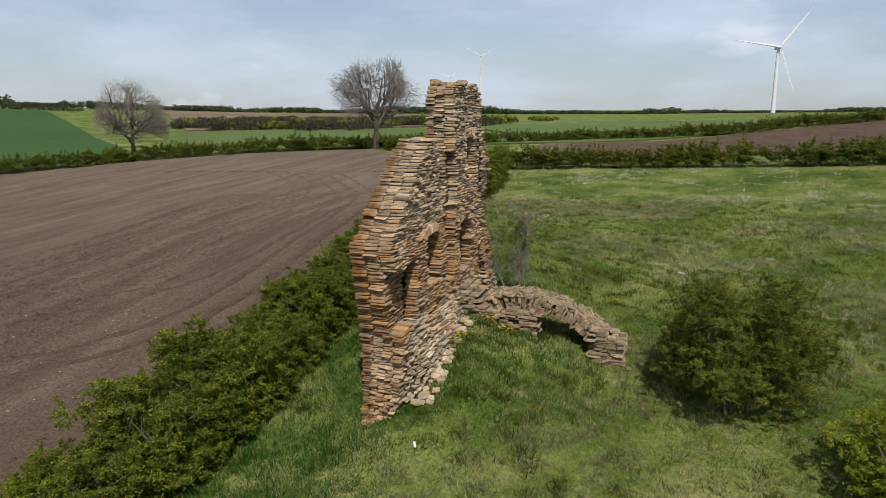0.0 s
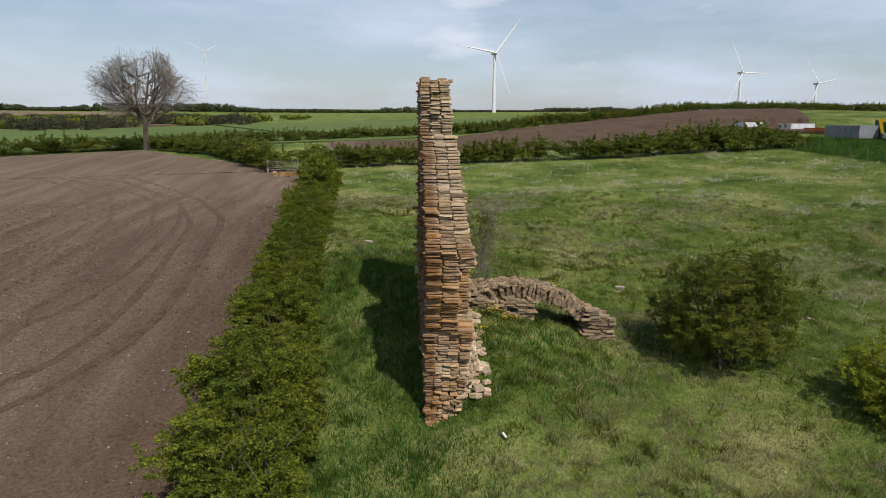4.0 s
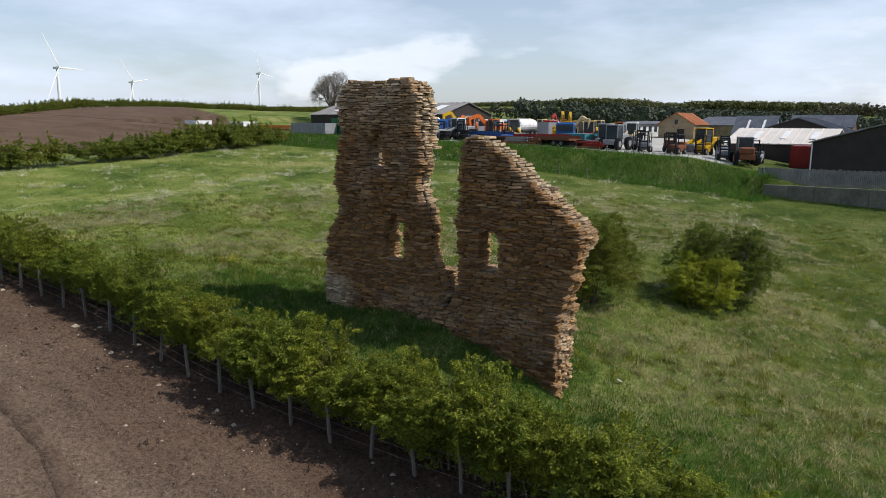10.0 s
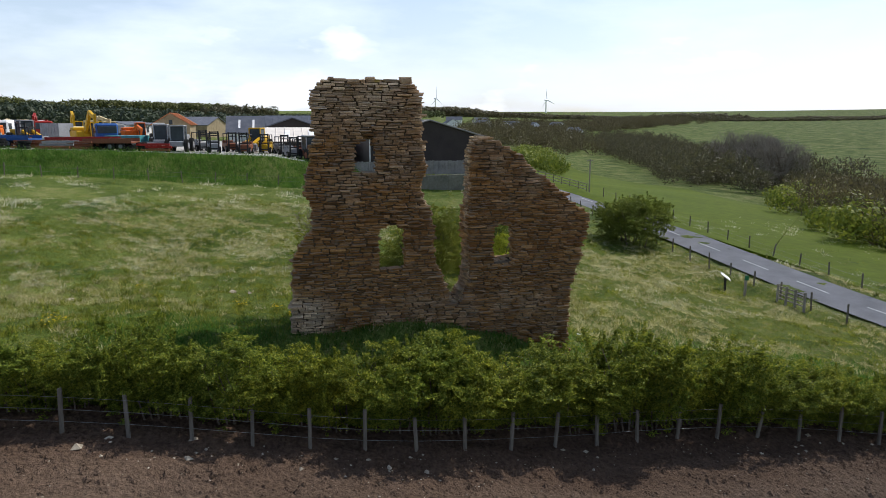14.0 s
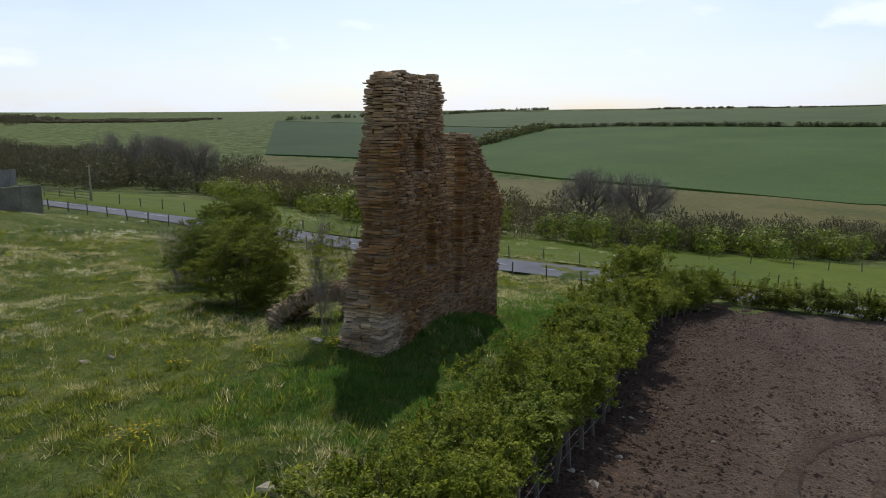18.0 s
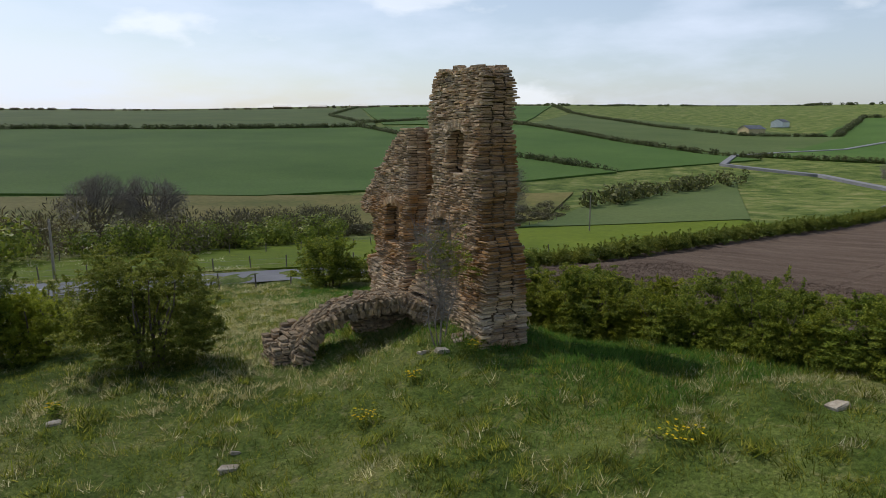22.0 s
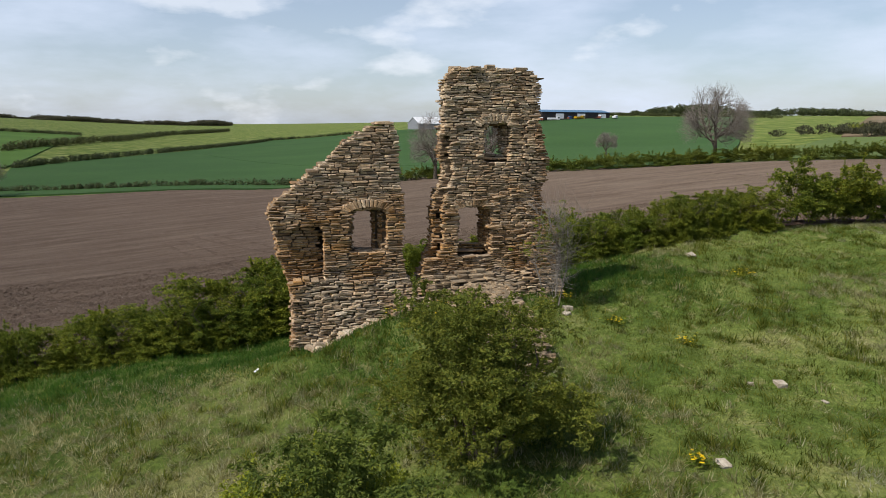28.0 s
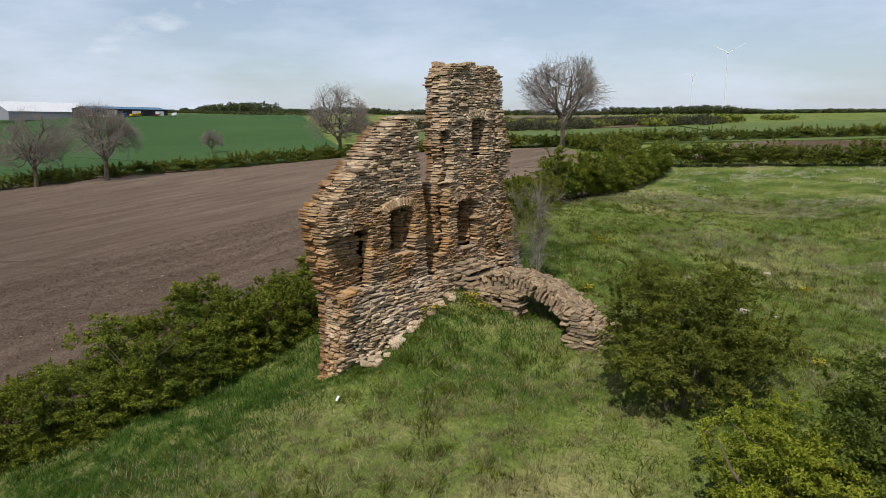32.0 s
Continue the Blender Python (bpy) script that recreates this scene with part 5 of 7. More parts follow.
# hedges on the far hillside
for k, (line, wd, hh) in enumerate((
        ([(121, -255), (127, -357), (123, -428)], 12, 5), ([(123, -428), (77, -439), (-44, -424), (-156, -411), (-172, -453)], 3, 3.6),
        ([(-172, -453), (-286, -491), (-262, -363), (-242, -263), (-232, -192), (-236, -168)], 2.4, 3.0), ([(-416, -528), (-339, -334), (-329, -254), (-362, -219)], 2, 2.8),
        ([(-156, -411), (-153, -324), (-145, -243), (-151, -197), (-156, -165)], 2.6, 3.0), ([(-93, -99), (-133, -116), (-175, -128)], 7, 4.5), 
        ([(-195, -62), (-173, -30), (-150, 5), (-108, 34)], 2, 1.9), ([(-266, -77), (-409, -33), (-624, 36), (-632, 119)], 3, 3), ([(-367, -107), (-777, -59), (-1000, 0)], 5, 5),
        ([(-340, 330), (-509, 305), (-630, 250)], 3, 3), ([(411, -520), (330, -700), (332, -1154)], 4, 5), ([(-300, -790), (-194, -588), (-172, -453)], 2, 3), ([(-520, -700), (-416, -528)], 3, 4),
        ([(-245, -175), (-270, -80)], 2, 2.5), ([(-560, -330), (-362, -219)], 3, 3.5), ([(-640, -120), (-560, -330)], 3, 3.5))):
    far_growth("distant_hedge", line, wd, hh, 1.0 if hh < 4 else 2.4, 50, "distant dark hedge between green fields", FAR_LEAF, 20 + k)
# wooded skylines
far_growth("heath_scrub", [(-150, 185), (-105, 200), (-70, 235)], 50, 3.2, 3.5, 200, "brown leafless scrub on the heath bank", WOOD_LEAF, 108, "scrub", bare=True)
far_growth("heath_scrub", [(-140, 200), (-100, 225), (-75, 260)], 60, 3.0, 9, 300, "scattered green gorse bushes on the heath bank", HAW_DARK, 109, "scrub")
for k, (line, wd, hh) in enumerate((
        ([(560, -900), (120, -870), (-208, -815), (-520, -705)], 4, 4), ([(-420, -760), (-700, -640), (-900, -500)], 6, 6), ([(-1000, -420), (-1500, -300), (-1700, 0)], 40, 12),
        ([(-420, 480), (-300, 520), (-150, 560), (0, 620)], 30, 11), ([(0, 650), (150, 760), (330, 800)], 24, 8), ([(-800, 330), (-620, 420), (-420, 480)], 30, 14),
        ([(600, 240), (670, 160), (690, 40)], 60, 16), ([(690, 40), (760, -60), (800, -160)], 40, 12), ([(180, 330), (330, 330), (450, 250)], 16, 5), ([(700, 900), (900, 500), (1000, 100)], 60, 12),
        ([(560, -560), (800, -500), (1000, -200)], 60, 12))):
    far_growth("skyline_wood", line, wd, hh * 0.8, 4.0, 70, "dark wood along the skyline", FAR_LEAF if k % 2 else WOOD_LEAF, 50 + k, "wood", rolling=True)


def bush(name, x, y, w, h, leaves, label, seed, material=HAW_DARK, size=0.07):
    owner = thing(name, label, "bush", (x, y, ground_z(x, y) - 0.1))
    r = np.random.default_rng(seed)
    blobs = []
    for i in range(58):
        a, q = r.uniform(0, 2 * math.pi), math.sqrt(r.uniform(0, 1))
        z = r.uniform(0.10, 0.82)
        lim = w * (0.80 * math.sqrt(max(0.05, 1 - ((z - 0.42) / 0.58) ** 2)))
        blobs.append((lim * q * math.cos(a), lim * q * math.sin(a), h * z, w * r.uniform(0.22, 0.34), h * r.uniform(0.12, 0.19)))
    part("crown", leaf_cloud("crown", blobs, leaves, size, material, seed + 1, leaves // 75), None, owner)
    part("trunk", stem_mesh("trunk", w * 0.5, h * 0.72, 9, seed + 2, BARK, 0.06), None, owner)
    return owner


bush("hawthorn_bush", 10.44, 3.8, 2.75, 4.3, 95000, "rounded dark green hawthorn bush on the slope", 5, size=0.036)
twiggy = bush("hawthorn_bush", 16.5, -0.8, 2.7, 4.2, 80000, "large olive hawthorn bush with bare brown twigs showing", 15, size=0.038)
part("twig", stem_mesh("twig", 2.0, 3.3, 200, 16, TWIG, 0.011), None, twiggy, "bare brown twigs", pose(1.7, -0.2, 0))
bush("hawthorn_bush", 14.0, -0.6, 2.1, 2.9, 46000, "low yellow-green hawthorn bush in fresh leaf", 17, HAW_FRESH, 0.038)
bush("hawthorn_bush", 29.5, -18.0, 3.6, 4.6, 70000, "broad hawthorn bush by the roadside fence", 25, size=0.055)


bush("hawthorn_bush", -3.2, -18.5, 2.6, 3.8, 22000, "broad green bush where the hedge meets the road", 35, HAW)


def bare_tree(h, seed):
    """A leafless tree: a short trunk, ascending limbs, and fine twigs that fill a rounded crown."""
    r = np.random.default_rng(seed)
    limb, twig = bmesh.new(), bmesh.new()
    mid, half = Vector((0, 0, h * 0.56)), Vector((h * 0.43, h * 0.43, h * 0.43))
    lump = r.uniform(0, 6.28, 4)

    def branch(p, q, r0, r1, bm, steps, sides):
        p, q = Vector(p), Vector(q)
        bend = Vector(r.normal(0, 0.07, 3)) * (q - p).length + Vector((0, 0, -0.10)) * (q - p).length
        pts = [p.lerp(q, k / steps) + bend * math.sin(math.pi * k / steps) for k in range(steps + 1)]
        tube(bm, pts, [r0 + (r1 - r0) * k / steps for k in range(steps + 1)], sides, False)
        return pts

    def aim(base, reach, spread):
        d = (Vector(base) + Vector(r.normal(0, spread, 3)))
        d.z = max(d.z, -0.55)
        d = d.normalized()
        uneven = 1 + 0.10 * math.sin(3 * math.atan2(d.y, d.x) + lump[0] + 2 * d.z) + 0.10 * math.sin(5 * d.z + 4 * d.x + lump[1]) + 0.07 * math.sin(9 * d.y + lump[2])
        d = d * reach * uneven * float(r.uniform(0.84, 1.05))
        return mid + Vector((d.x * half.x, d.y * half.y, d.z * half.z)), d

    fork = h * 0.24
    tube(limb, [(0, 0, -0.3), (0.02, 0.01, h * 0.1), (0.06, 0.03, fork), (0.1, 0.05, h * 0.42)], [h * 0.034, h * 0.026, h * 0.022, h * 0.016], 8)
    for a in range(9):
        t = 2 * math.pi * (a + r.uniform(-0.3, 0.3)) / 8
        up = 1.6 if a == 8 else r.uniform(-0.25, 0.9)
        q1, d1 = aim((math.cos(t), math.sin(t), up), 0.52, 0.12)
        b1 = branch((0.05, 0.02, fork * r.uniform(0.85, 1.6)), q1, h * 0.015, h * 0.008, limb, 4, 6)
        for b in range(6):
            q2, d2 = aim(d1.normalized(), 0.80, 0.42)
            b2 = branch(b1[int(r.integers(2, 5))], q2, h * 0.0065, h * 0.0035, limb, 3, 4)
            for c in range(6):
                q3, d3 = aim(d2.normalized(), 0.96, 0.26)
                b3 = branch(b2[int(r.integers(1, 4))], q3, h * 0.0026, h * 0.0014, twig, 2, 3)
                for e in range(7):
                    q4, d4 = aim(d3.normalized(), 1.04, 0.17)
                    branch(b3[int(r.integers(0, 3))], q4, h * 0.0012, h * 0.0007, twig, 1, 3)
    out = []
    for bm, nm, mt in ((limb, "trunk", BARK), (twig, "crown", TWIG)):
        me = bpy.data.meshes.new(nm)
        bm.to_mesh(me)
        bm.free()
        me.materials.append(mt)
        out.append(me)
    return out


TREES = [bare_tree(10.0, 3 + i) for i in range(3)]


def plant_tree(x, y, h, kind, label, turn=0.0):
    owner = thing("bare_tree", label, "tree", (x, y, ground_z(x, y)), turn)
    k = h / 10.0
    owner.scale = (k * 1.05, k * 1.05, k)
    part("trunk", TREES[kind][0], None, owner)
    part("crown", TREES[kind][1], None, owner)
    return owner


for tx, ty, th, tk, tl in (
        (-42, 97, 15.8, 0, "bare spreading tree standing in the field hedge"), (-78.6, 79, 13.0, 1, "leafless brown tree standing in the field hedge"),
        (104.6, 110, 12.0, 2, "small bare tree behind the farm shed"), (-39.3, -81.0, 9.5, 1, "leafless tree on the valley floor"),
        (-59.6, -87.1, 12.5, 0, "leafless tree beside the valley meadow"), (-97, 44, 12.5, 2, "bare tree standing in the field hedge"), (-104, 36, 12.0, 1, "bare tree standing in the field hedge"),
        (10, -62, 9.0, 2, "leafless tree rising from the valley scrub"), (4, -66, 9.0, 0, "leafless tree rising from the valley scrub"), (48, -78, 10.0, 1, "leafless tree rising from the valley scrub"),
        (122, -100, 13.0, 2, "tall leafless tree in the valley wood"), (140, -112, 14.0, 0, "tall leafless tree in the valley wood"), (165, -120, 14.0, 1, "tall leafless tree in the valley wood"), (105, -92, 12.0, 0, "tall leafless tree in the valley wood"),
        (-195, -90, 9.0, 1, "leafless tree beside the distant road"), (-175, -60, 10.0, 2, "leafless tree beside the distant road"), (-131, 88, 6.0, 2, "small bare tree in the green field")):
    plant_tree(tx, ty, th, tk, tl, float(rng.uniform(0, 360)))

# ---- farm buildings ----
CLAD_DARK = mottled("dark_cladding", [(0.3, (0.030, 0.024, 0.024)), (0.7, (0.048, 0.038, 0.036))], 0.6, 6.0, 0.15, 0.6, 0)
ROOF_GREY = mottled("fibre_cement", [(0.3, (0.17, 0.165, 0.165)), (0.7, (0.27, 0.26, 0.255))], 0.4, 5.0, 0.15, 0.8, 0)
ROOF_PALE = mottled("pale_sheeting", [(0.3, (0.50, 0.47, 0.44)), (0.7, (0.62, 0.58, 0.54))], 0.4, 5.0, 0.1, 0.7, 0)
PANTILE = mottled("orange_pantile", [(0.3, (0.36, 0.14, 0.07)), (0.7, (0.47, 0.20, 0.10))], 0.8, 6.0, 0.2)
HOUSE_STONE = mottled("house_stone", [(0.3, (0.27, 0.21, 0.13)), (0.7, (0.42, 0.34, 0.22))], 1.2, 6.0, 0.25)
SLATE = mottled("slate", [(0.3, (0.12, 0.13, 0.16)), (0.7, (0.18, 0.19, 0.22))], 0.8, 6.0, 0.2)
CONCRETE = mottled("yard_concrete", [(0.3, (0.40, 0.38, 0.35)), (0.7, (0.54, 0.52, 0.48))], 0.3, 4.0, 0.15)
WALL_CONC = mottled("stained_concrete", [(0.3, (0.13, 0.125, 0.10)), (0.7, (0.23, 0.22, 0.185))], 0.7, 5.0, 0.25)
BRICK = mottled("dark_brick", [(0.3, (0.16, 0.09, 0.06)), (0.7, (0.24, 0.14, 0.10))], 0.8, 6.0, 0.2)
GLASS_DARK = mottled("cab_glass", [(0.3, (0.03, 0.04, 0.045)), (0.7, (0.06, 0.07, 0.08))], 0.5, 2.0, 0.1, 0.15, 0)
RUBBER = mottled("tyre_rubber", [(0.3, (0.015, 0.015, 0.015)), (0.7, (0.03, 0.03, 0.03))], 3.0, 20.0, 0.2, 0.9, 0)
STEEL = mottled("dull_steel", [(0.3, (0.10, 0.10, 0.11)), (0.7, (0.20, 0.20, 0.21))], 1.5, 12.0, 0.3, 0.6, 0)
BLACK = mottled("black_paint", [(0.3, (0.012, 0.012, 0.014)), (0.7, (0.03, 0.03, 0.032))], 1.5, 9.0, 0.3, 0.5, 0)
PAINTS = {}
for pn, pc in (("yellow", (0.55, 0.33, 0.015)), ("orange", (0.58, 0.13, 0.02)), ("red", (0.30, 0.025, 0.02)), ("blue", (0.03, 0.10, 0.30)), ("green", (0.03, 0.16, 0.07)),
               ("teal", (0.06, 0.24, 0.26)), ("cream", (0.55, 0.45, 0.25)), ("grey", (0.28, 0.29, 0.31)), ("white", (0.76, 0.77, 0.78)), ("rust", (0.20, 0.075, 0.04))):
    PAINTS[pn] = mottled("paint_" + pn, [(0.3, tuple(v * 0.75 for v in pc)), (0.7, pc)], 1.2, 8.0, 0.2, 0.45, 0)


def gable_body(hx, hy, eave, ridge, axis):
    bm = bmesh.new()
    w = hy if axis == "x" else hx
    prof = [(-w, 0), (w, 0), (w, eave), (0, ridge), (-w, eave)]
    ends = [[bm.verts.new((s * hx, a, b) if axis == "x" else (a, s * hy, b)) for a, b in prof] for s in (-1, 1)]
    bm.faces.new(ends[0])
    bm.faces.new(ends[1][::-1])
    for i in range(5):
        bm.faces.new((ends[0][i], ends[0][(i + 1) % 5], ends[1][(i + 1) % 5], ends[1][i]))
    bmesh.ops.recalc_face_normals(bm, faces=bm.faces)
    return bm


def building(name, category, at, hx, hy, eave, ridge, axis, label, wall, roof, turn=0.0, lights=0, ribs=True, over=0.35):
    """A gabled building: walls, two roof slopes, rooflights."""
    owner = thing(name, label, category, at, turn)
    part("wall", gable_body(hx, hy, eave, ridge, axis), wall, owner)
    w, ln = (hy, hx) if axis == "x" else (hx, hy)
    sl, ang = math.hypot(w, ridge - eave) + over, math.atan2(ridge - eave, w)
    for s in (1, -1):
        rb = bmesh.new()
        line = [(-ln - over, 0.10)]
        for i in range(int(ln * 2 / 1.2) if ribs else 0):            # folded ribs of the sheeting
            x = -ln + 1.2 * i
            line += [(x, 0.10), (x + 0.03, 0.16), (x + 0.12, 0.16), (x + 0.15, 0.10)]
        line += [(ln + over, 0.10), (ln + over, 0.0), (-ln - over, 0.0)]
        low = [rb.verts.new((x, -sl, z)) for x, z in line]
        top = [rb.verts.new((x, 0.0, z)) for x, z in line]
        for i in range(len(line)):
            j = (i + 1) % len(line)
            rb.faces.new((low[i], low[j], top[j], top[i]))
        rb.faces.new(low)
        rb.faces.new(top[::-1])
        bmesh.ops.recalc_face_normals(rb, faces=rb.faces)
        m = Matrix.Translation((0, 0, ridge + 0.04)) @ Matrix.Rotation(0 if s > 0 else math.pi, 4, "Z") @ Matrix.Rotation(ang, 4, "X")
        if axis == "y":
            m = Matrix.Rotation(-math.pi / 2, 4, "Z") @ m
        slope = part("roof", rb, roof, owner, "", m)
        for i in range(lights):
            x = -ln + (i + 0.75) * 2 * ln / (lights + 0.5)
            part("rooflight", boxes((x, x + ln * 0.12, -sl * 0.72, -sl * 0.25, 0.17, 0.20)), PAINTS["white"], slope, "pale translucent rooflight")
    return owner


def door_on(owner, name, x0, x1, y0, y1, z0, z1, mat, label=""):
    return part(name, boxes((x0, x1, y0, y1, z0, z1), bevel=0.02), mat, owner, label)


def gz(x, y):
    return ground_z(x, y)


sh1 = building("farm_shed", "shed", (100.5, 86.5, 7.2), 9.0, 17.5, 3.1, 5.4, "y", "long dark-clad farm shed with a grey rooflit roof", CLAD_DARK, ROOF_GREY, 0, 5)
door_on(sh1, "roller_door", -2.6, 2.2, -17.58, -17.5, 0, 2.9, PAINTS["grey"], "pale roller door in the gable")
sh2 = building("farm_shed", "shed", (73.0, -6.1, 3.3), 16.5, 6.9, 3.8, 5.8, "x", "large dark-clad shed behind the paling fence", CLAD_DARK, ROOF_GREY, 0, 3)
for yy in (-6.95, 6.95):
    part("downpipe", boxes((-16.62, -16.52, yy - 0.06, yy + 0.06, 0, 3.8)), PAINTS["white"], sh2, "white corner downpipe")
building("farm_shed", "shed", (81, 6.9, 4.3), 8, 5.7, 2.1, 3.8, "y", "low open shed with a pale sheeted roof", CLAD_DARK, ROOF_PALE, 0, 3)
building("farm_shed", "shed", (110, 8.8, 4.8), 10, 6.5, 2.6, 4.8, "x", "dark shed behind the pale roof", CLAD_DARK, SLATE)
hs = building("stone_barn", "house", (111.5, 29.3, 5.9), 4.5, 3.1, 2.7, 4.6, "x", "small stone barn with an orange pantile roof", HOUSE_STONE, PANTILE, 0)
door_on(hs, "window", -4.56, -4.48, -0.3, 0.3, 2.7, 3.5, GLASS_DARK, "small dark gable window")
door_on(hs, "door", -4.56, -4.48, -1.5, -0.2, 0, 1.9, BLACK, "dark barn door")
building("house", "house", (128, 8.6, 5.0), 4.0, 5.0, 3.2, 5.2, "y", "house with a slate roof and white bargeboards", BRICK, SLATE, 0)
building("house", "house", (113, 17.0, 5.2), 4.0, 3.1, 1.9, 4.8, "y", "white-walled cottage with a pale slate roof", PAINTS["white"], SLATE, 0, 2, False)
building("house", "house", (150, 30, 5.5), 9, 5, 2.8, 4.6, "y", "stone farm building with a grey slate roof", HOUSE_STONE, SLATE, -10)
building("house", "house", (138, 36, 5.8), 5, 3.5, 2.0, 3.0, "y", "low stone outbuilding with a slate roof", HOUSE_STONE, SLATE, -10)
cab = building("site_cabin", "cabin", (112, 37.2, gz(112, 37.2)), 5.0, 1.9, 2.3, 2.75, "x", "grey and white mobile cabin with a low roof", PAINTS["white"], SLATE, -15, 0, False)
for i in range(5):
    door_on(cab, "window", -4.2 + i * 1.8, -3.3 + i * 1.8, -1.96, -1.88, 0.9, 1.9, GLASS_DARK, "cabin window")
door_on(cab, "gable_panel", -5.08, -5.0, -1.7, 1.7, 0.1, 2.2, PAINTS["grey"], "grey panelled end wall")
drape("yard", ((55.5, 8), (105, 12), (108, 66), (56.5, 62)), CONCRETE, 0.06, 60, "pale concrete and stone yard", "yard")

wall_t = thing("retaining_wall", "low stained concrete retaining wall below the yard", "wall", kind="structure")
for i in range(9):
    y0 = -15.3 + i * 2.12
    part("panel", boxes((50.25, 50.6, y0, y0 + 2.09, gz(49.6, y0) - 0.4, 3.32 + 0.02 * (i % 2)), bevel=0.03), WALL_CONC, wall_t)
pal = thing("paling_fence", "weathered grey close-boarded paling fence above the retaining wall", "fence")
PALE_MESH = mesh_of("paling", *(lambda b: ([tuple(v.co) for v in b.verts], [[v.index for v in f.verts] for f in b.faces]))((lambda b: (box(b, -0.05, 0.05, 0, 0.115, 0, 1.5), b.verts.index_update(), b)[2])(bmesh.new())), (mottled("grey_paling", [(0.3, (0.19, 0.185, 0.18)), (0.7, (0.33, 0.32, 0.31))], 1.0, 20.0, 0.3),))
for i in range(132):
    part("paling", PALE_MESH, None, pal, "", pose(51.6 + 0.02 * float(rng.normal()), -13.9 + i * 0.14, 3.3 + 0.03 * float(rng.normal()), 0, float(rng.normal(0, 1)), 0))
for z in (3.7, 4.5):
    part("rail", boxes((51.66, 51.74, -13.9, 4.6, z, z + 0.09)), WOOD_GREY, pal)


# ---- machines in the yard ----
def wheel_at(owner, x, y, r, w=0.35, rim=None):
    t = tubes(([(x, y - w / 2, r), (x, y - w * 0.42, r), (x, y + w * 0.42, r), (x, y + w / 2, r)], [r * 0.85, r, r, r * 0.85]), sides=14)
    tyre = part("wheel", t, RUBBER, owner)
    part("rim", tubes(([(x, y - w / 2 - 0.02, r), (x, y + w / 2 + 0.02, r)], r * 0.5), sides=10), rim or STEEL, tyre)
    return tyre


def slanted(x0, z0, x1, z1, y0, y1, t0, t1):
    """A beam in the x-z plane."""
    bm = bmesh.new()
    d = Vector((x1 - x0, 0, z1 - z0)).normalized()
    n = Vector((-d.z, 0, d.x))
    a, b = Vector((x0, 0, z0)), Vector((x1, 0, z1))
    v = [bm.verts.new(p + n * k + Vector((0, y, 0))) for y in (y0, y1) for p, k in ((a, -t0 / 2), (b, -t1 / 2), (b, t1 / 2), (a, t0 / 2))]
    for q in ((0, 1, 2, 3), (7, 6, 5, 4), (0, 4, 5, 1), (1, 5, 6, 2), (2, 6, 7, 3), (3, 7, 4, 0)):
        bm.faces.new([v[i] for i in q])
    bmesh.ops.recalc_face_normals(bm, faces=bm.faces)
    return bm


def cab_on(owner, x0, x1, y0, y1, z0, z1, roof):
    c = part("cab", boxes((x0, x1, y0, y1, z0, z1 - 0.1), bevel=0.08), GLASS_DARK, owner, "glazed cab")
    part("cab_roof", boxes((x0 - 0.06, x1 + 0.06, y0 - 0.06, y1 + 0.06, z1 - 0.1, z1 + 0.05), bevel=0.04), roof, c)
    for x in (x0, x1):
        for y in (y0, y1):
            part("pillar", boxes((x - 0.05, x + 0.05, y - 0.05, y + 0.05, z0, z1 - 0.08)), roof, c)
    return c


def excavator(at, turn, paint, label, lift=1.0):
    o = thing("excavator", label, "excavator", at, turn)
    p = PAINTS[paint]
    for y in (-1.05, 1.05):
        bm = bmesh.new()
        tube(bm, [(0, y - 0.25, 0.42), (0, y + 0.25, 0.42)], [0.42, 0.42], 12)
        bmesh.ops.scale(bm, vec=(4.0, 1, 1), verts=bm.verts)
        part("track", bm, BLACK, o)
    part("undercarriage", boxes((-0.9, 0.9, -0.9, 0.9, 0.45, 0.9), bevel=0.05), STEEL, o)
    part("body", boxes((-1.9, 0.9, -1.25, 1.25, 0.95, 1.75), (-1.9, -0.6, -1.2, 1.2, 1.75, 2.15), bevel=0.1), p, o)
    part("counterweight", boxes((-2.25, -1.85, -1.2, 1.2, 1.0, 1.9), bevel=0.12), BLACK, o)
    cab_on(o, 0.0, 1.35, 0.25, 1.2, 1.0, 2.75, p)
    boom = part("boom", slanted(0.8, 1.6, 2.9, 3.0 * lift + 0.6, -0.35, 0.0, 0.55, 0.5), p, o)
    part("boom_tip", slanted(2.9, 3.0 * lift + 0.6, 4.7, 2.5 * lift + 0.5, -0.33, -0.02, 0.5, 0.35), p, boom)
    part("arm", slanted(4.6, 2.9 * lift + 0.5, 4.2, 0.9, -0.3, -0.05, 0.4, 0.3), p, o)
    part("bucket", boxes((3.5, 4.3, -0.6, 0.25, 0.25, 0.95), bevel=0.15), STEEL, o)
    return o


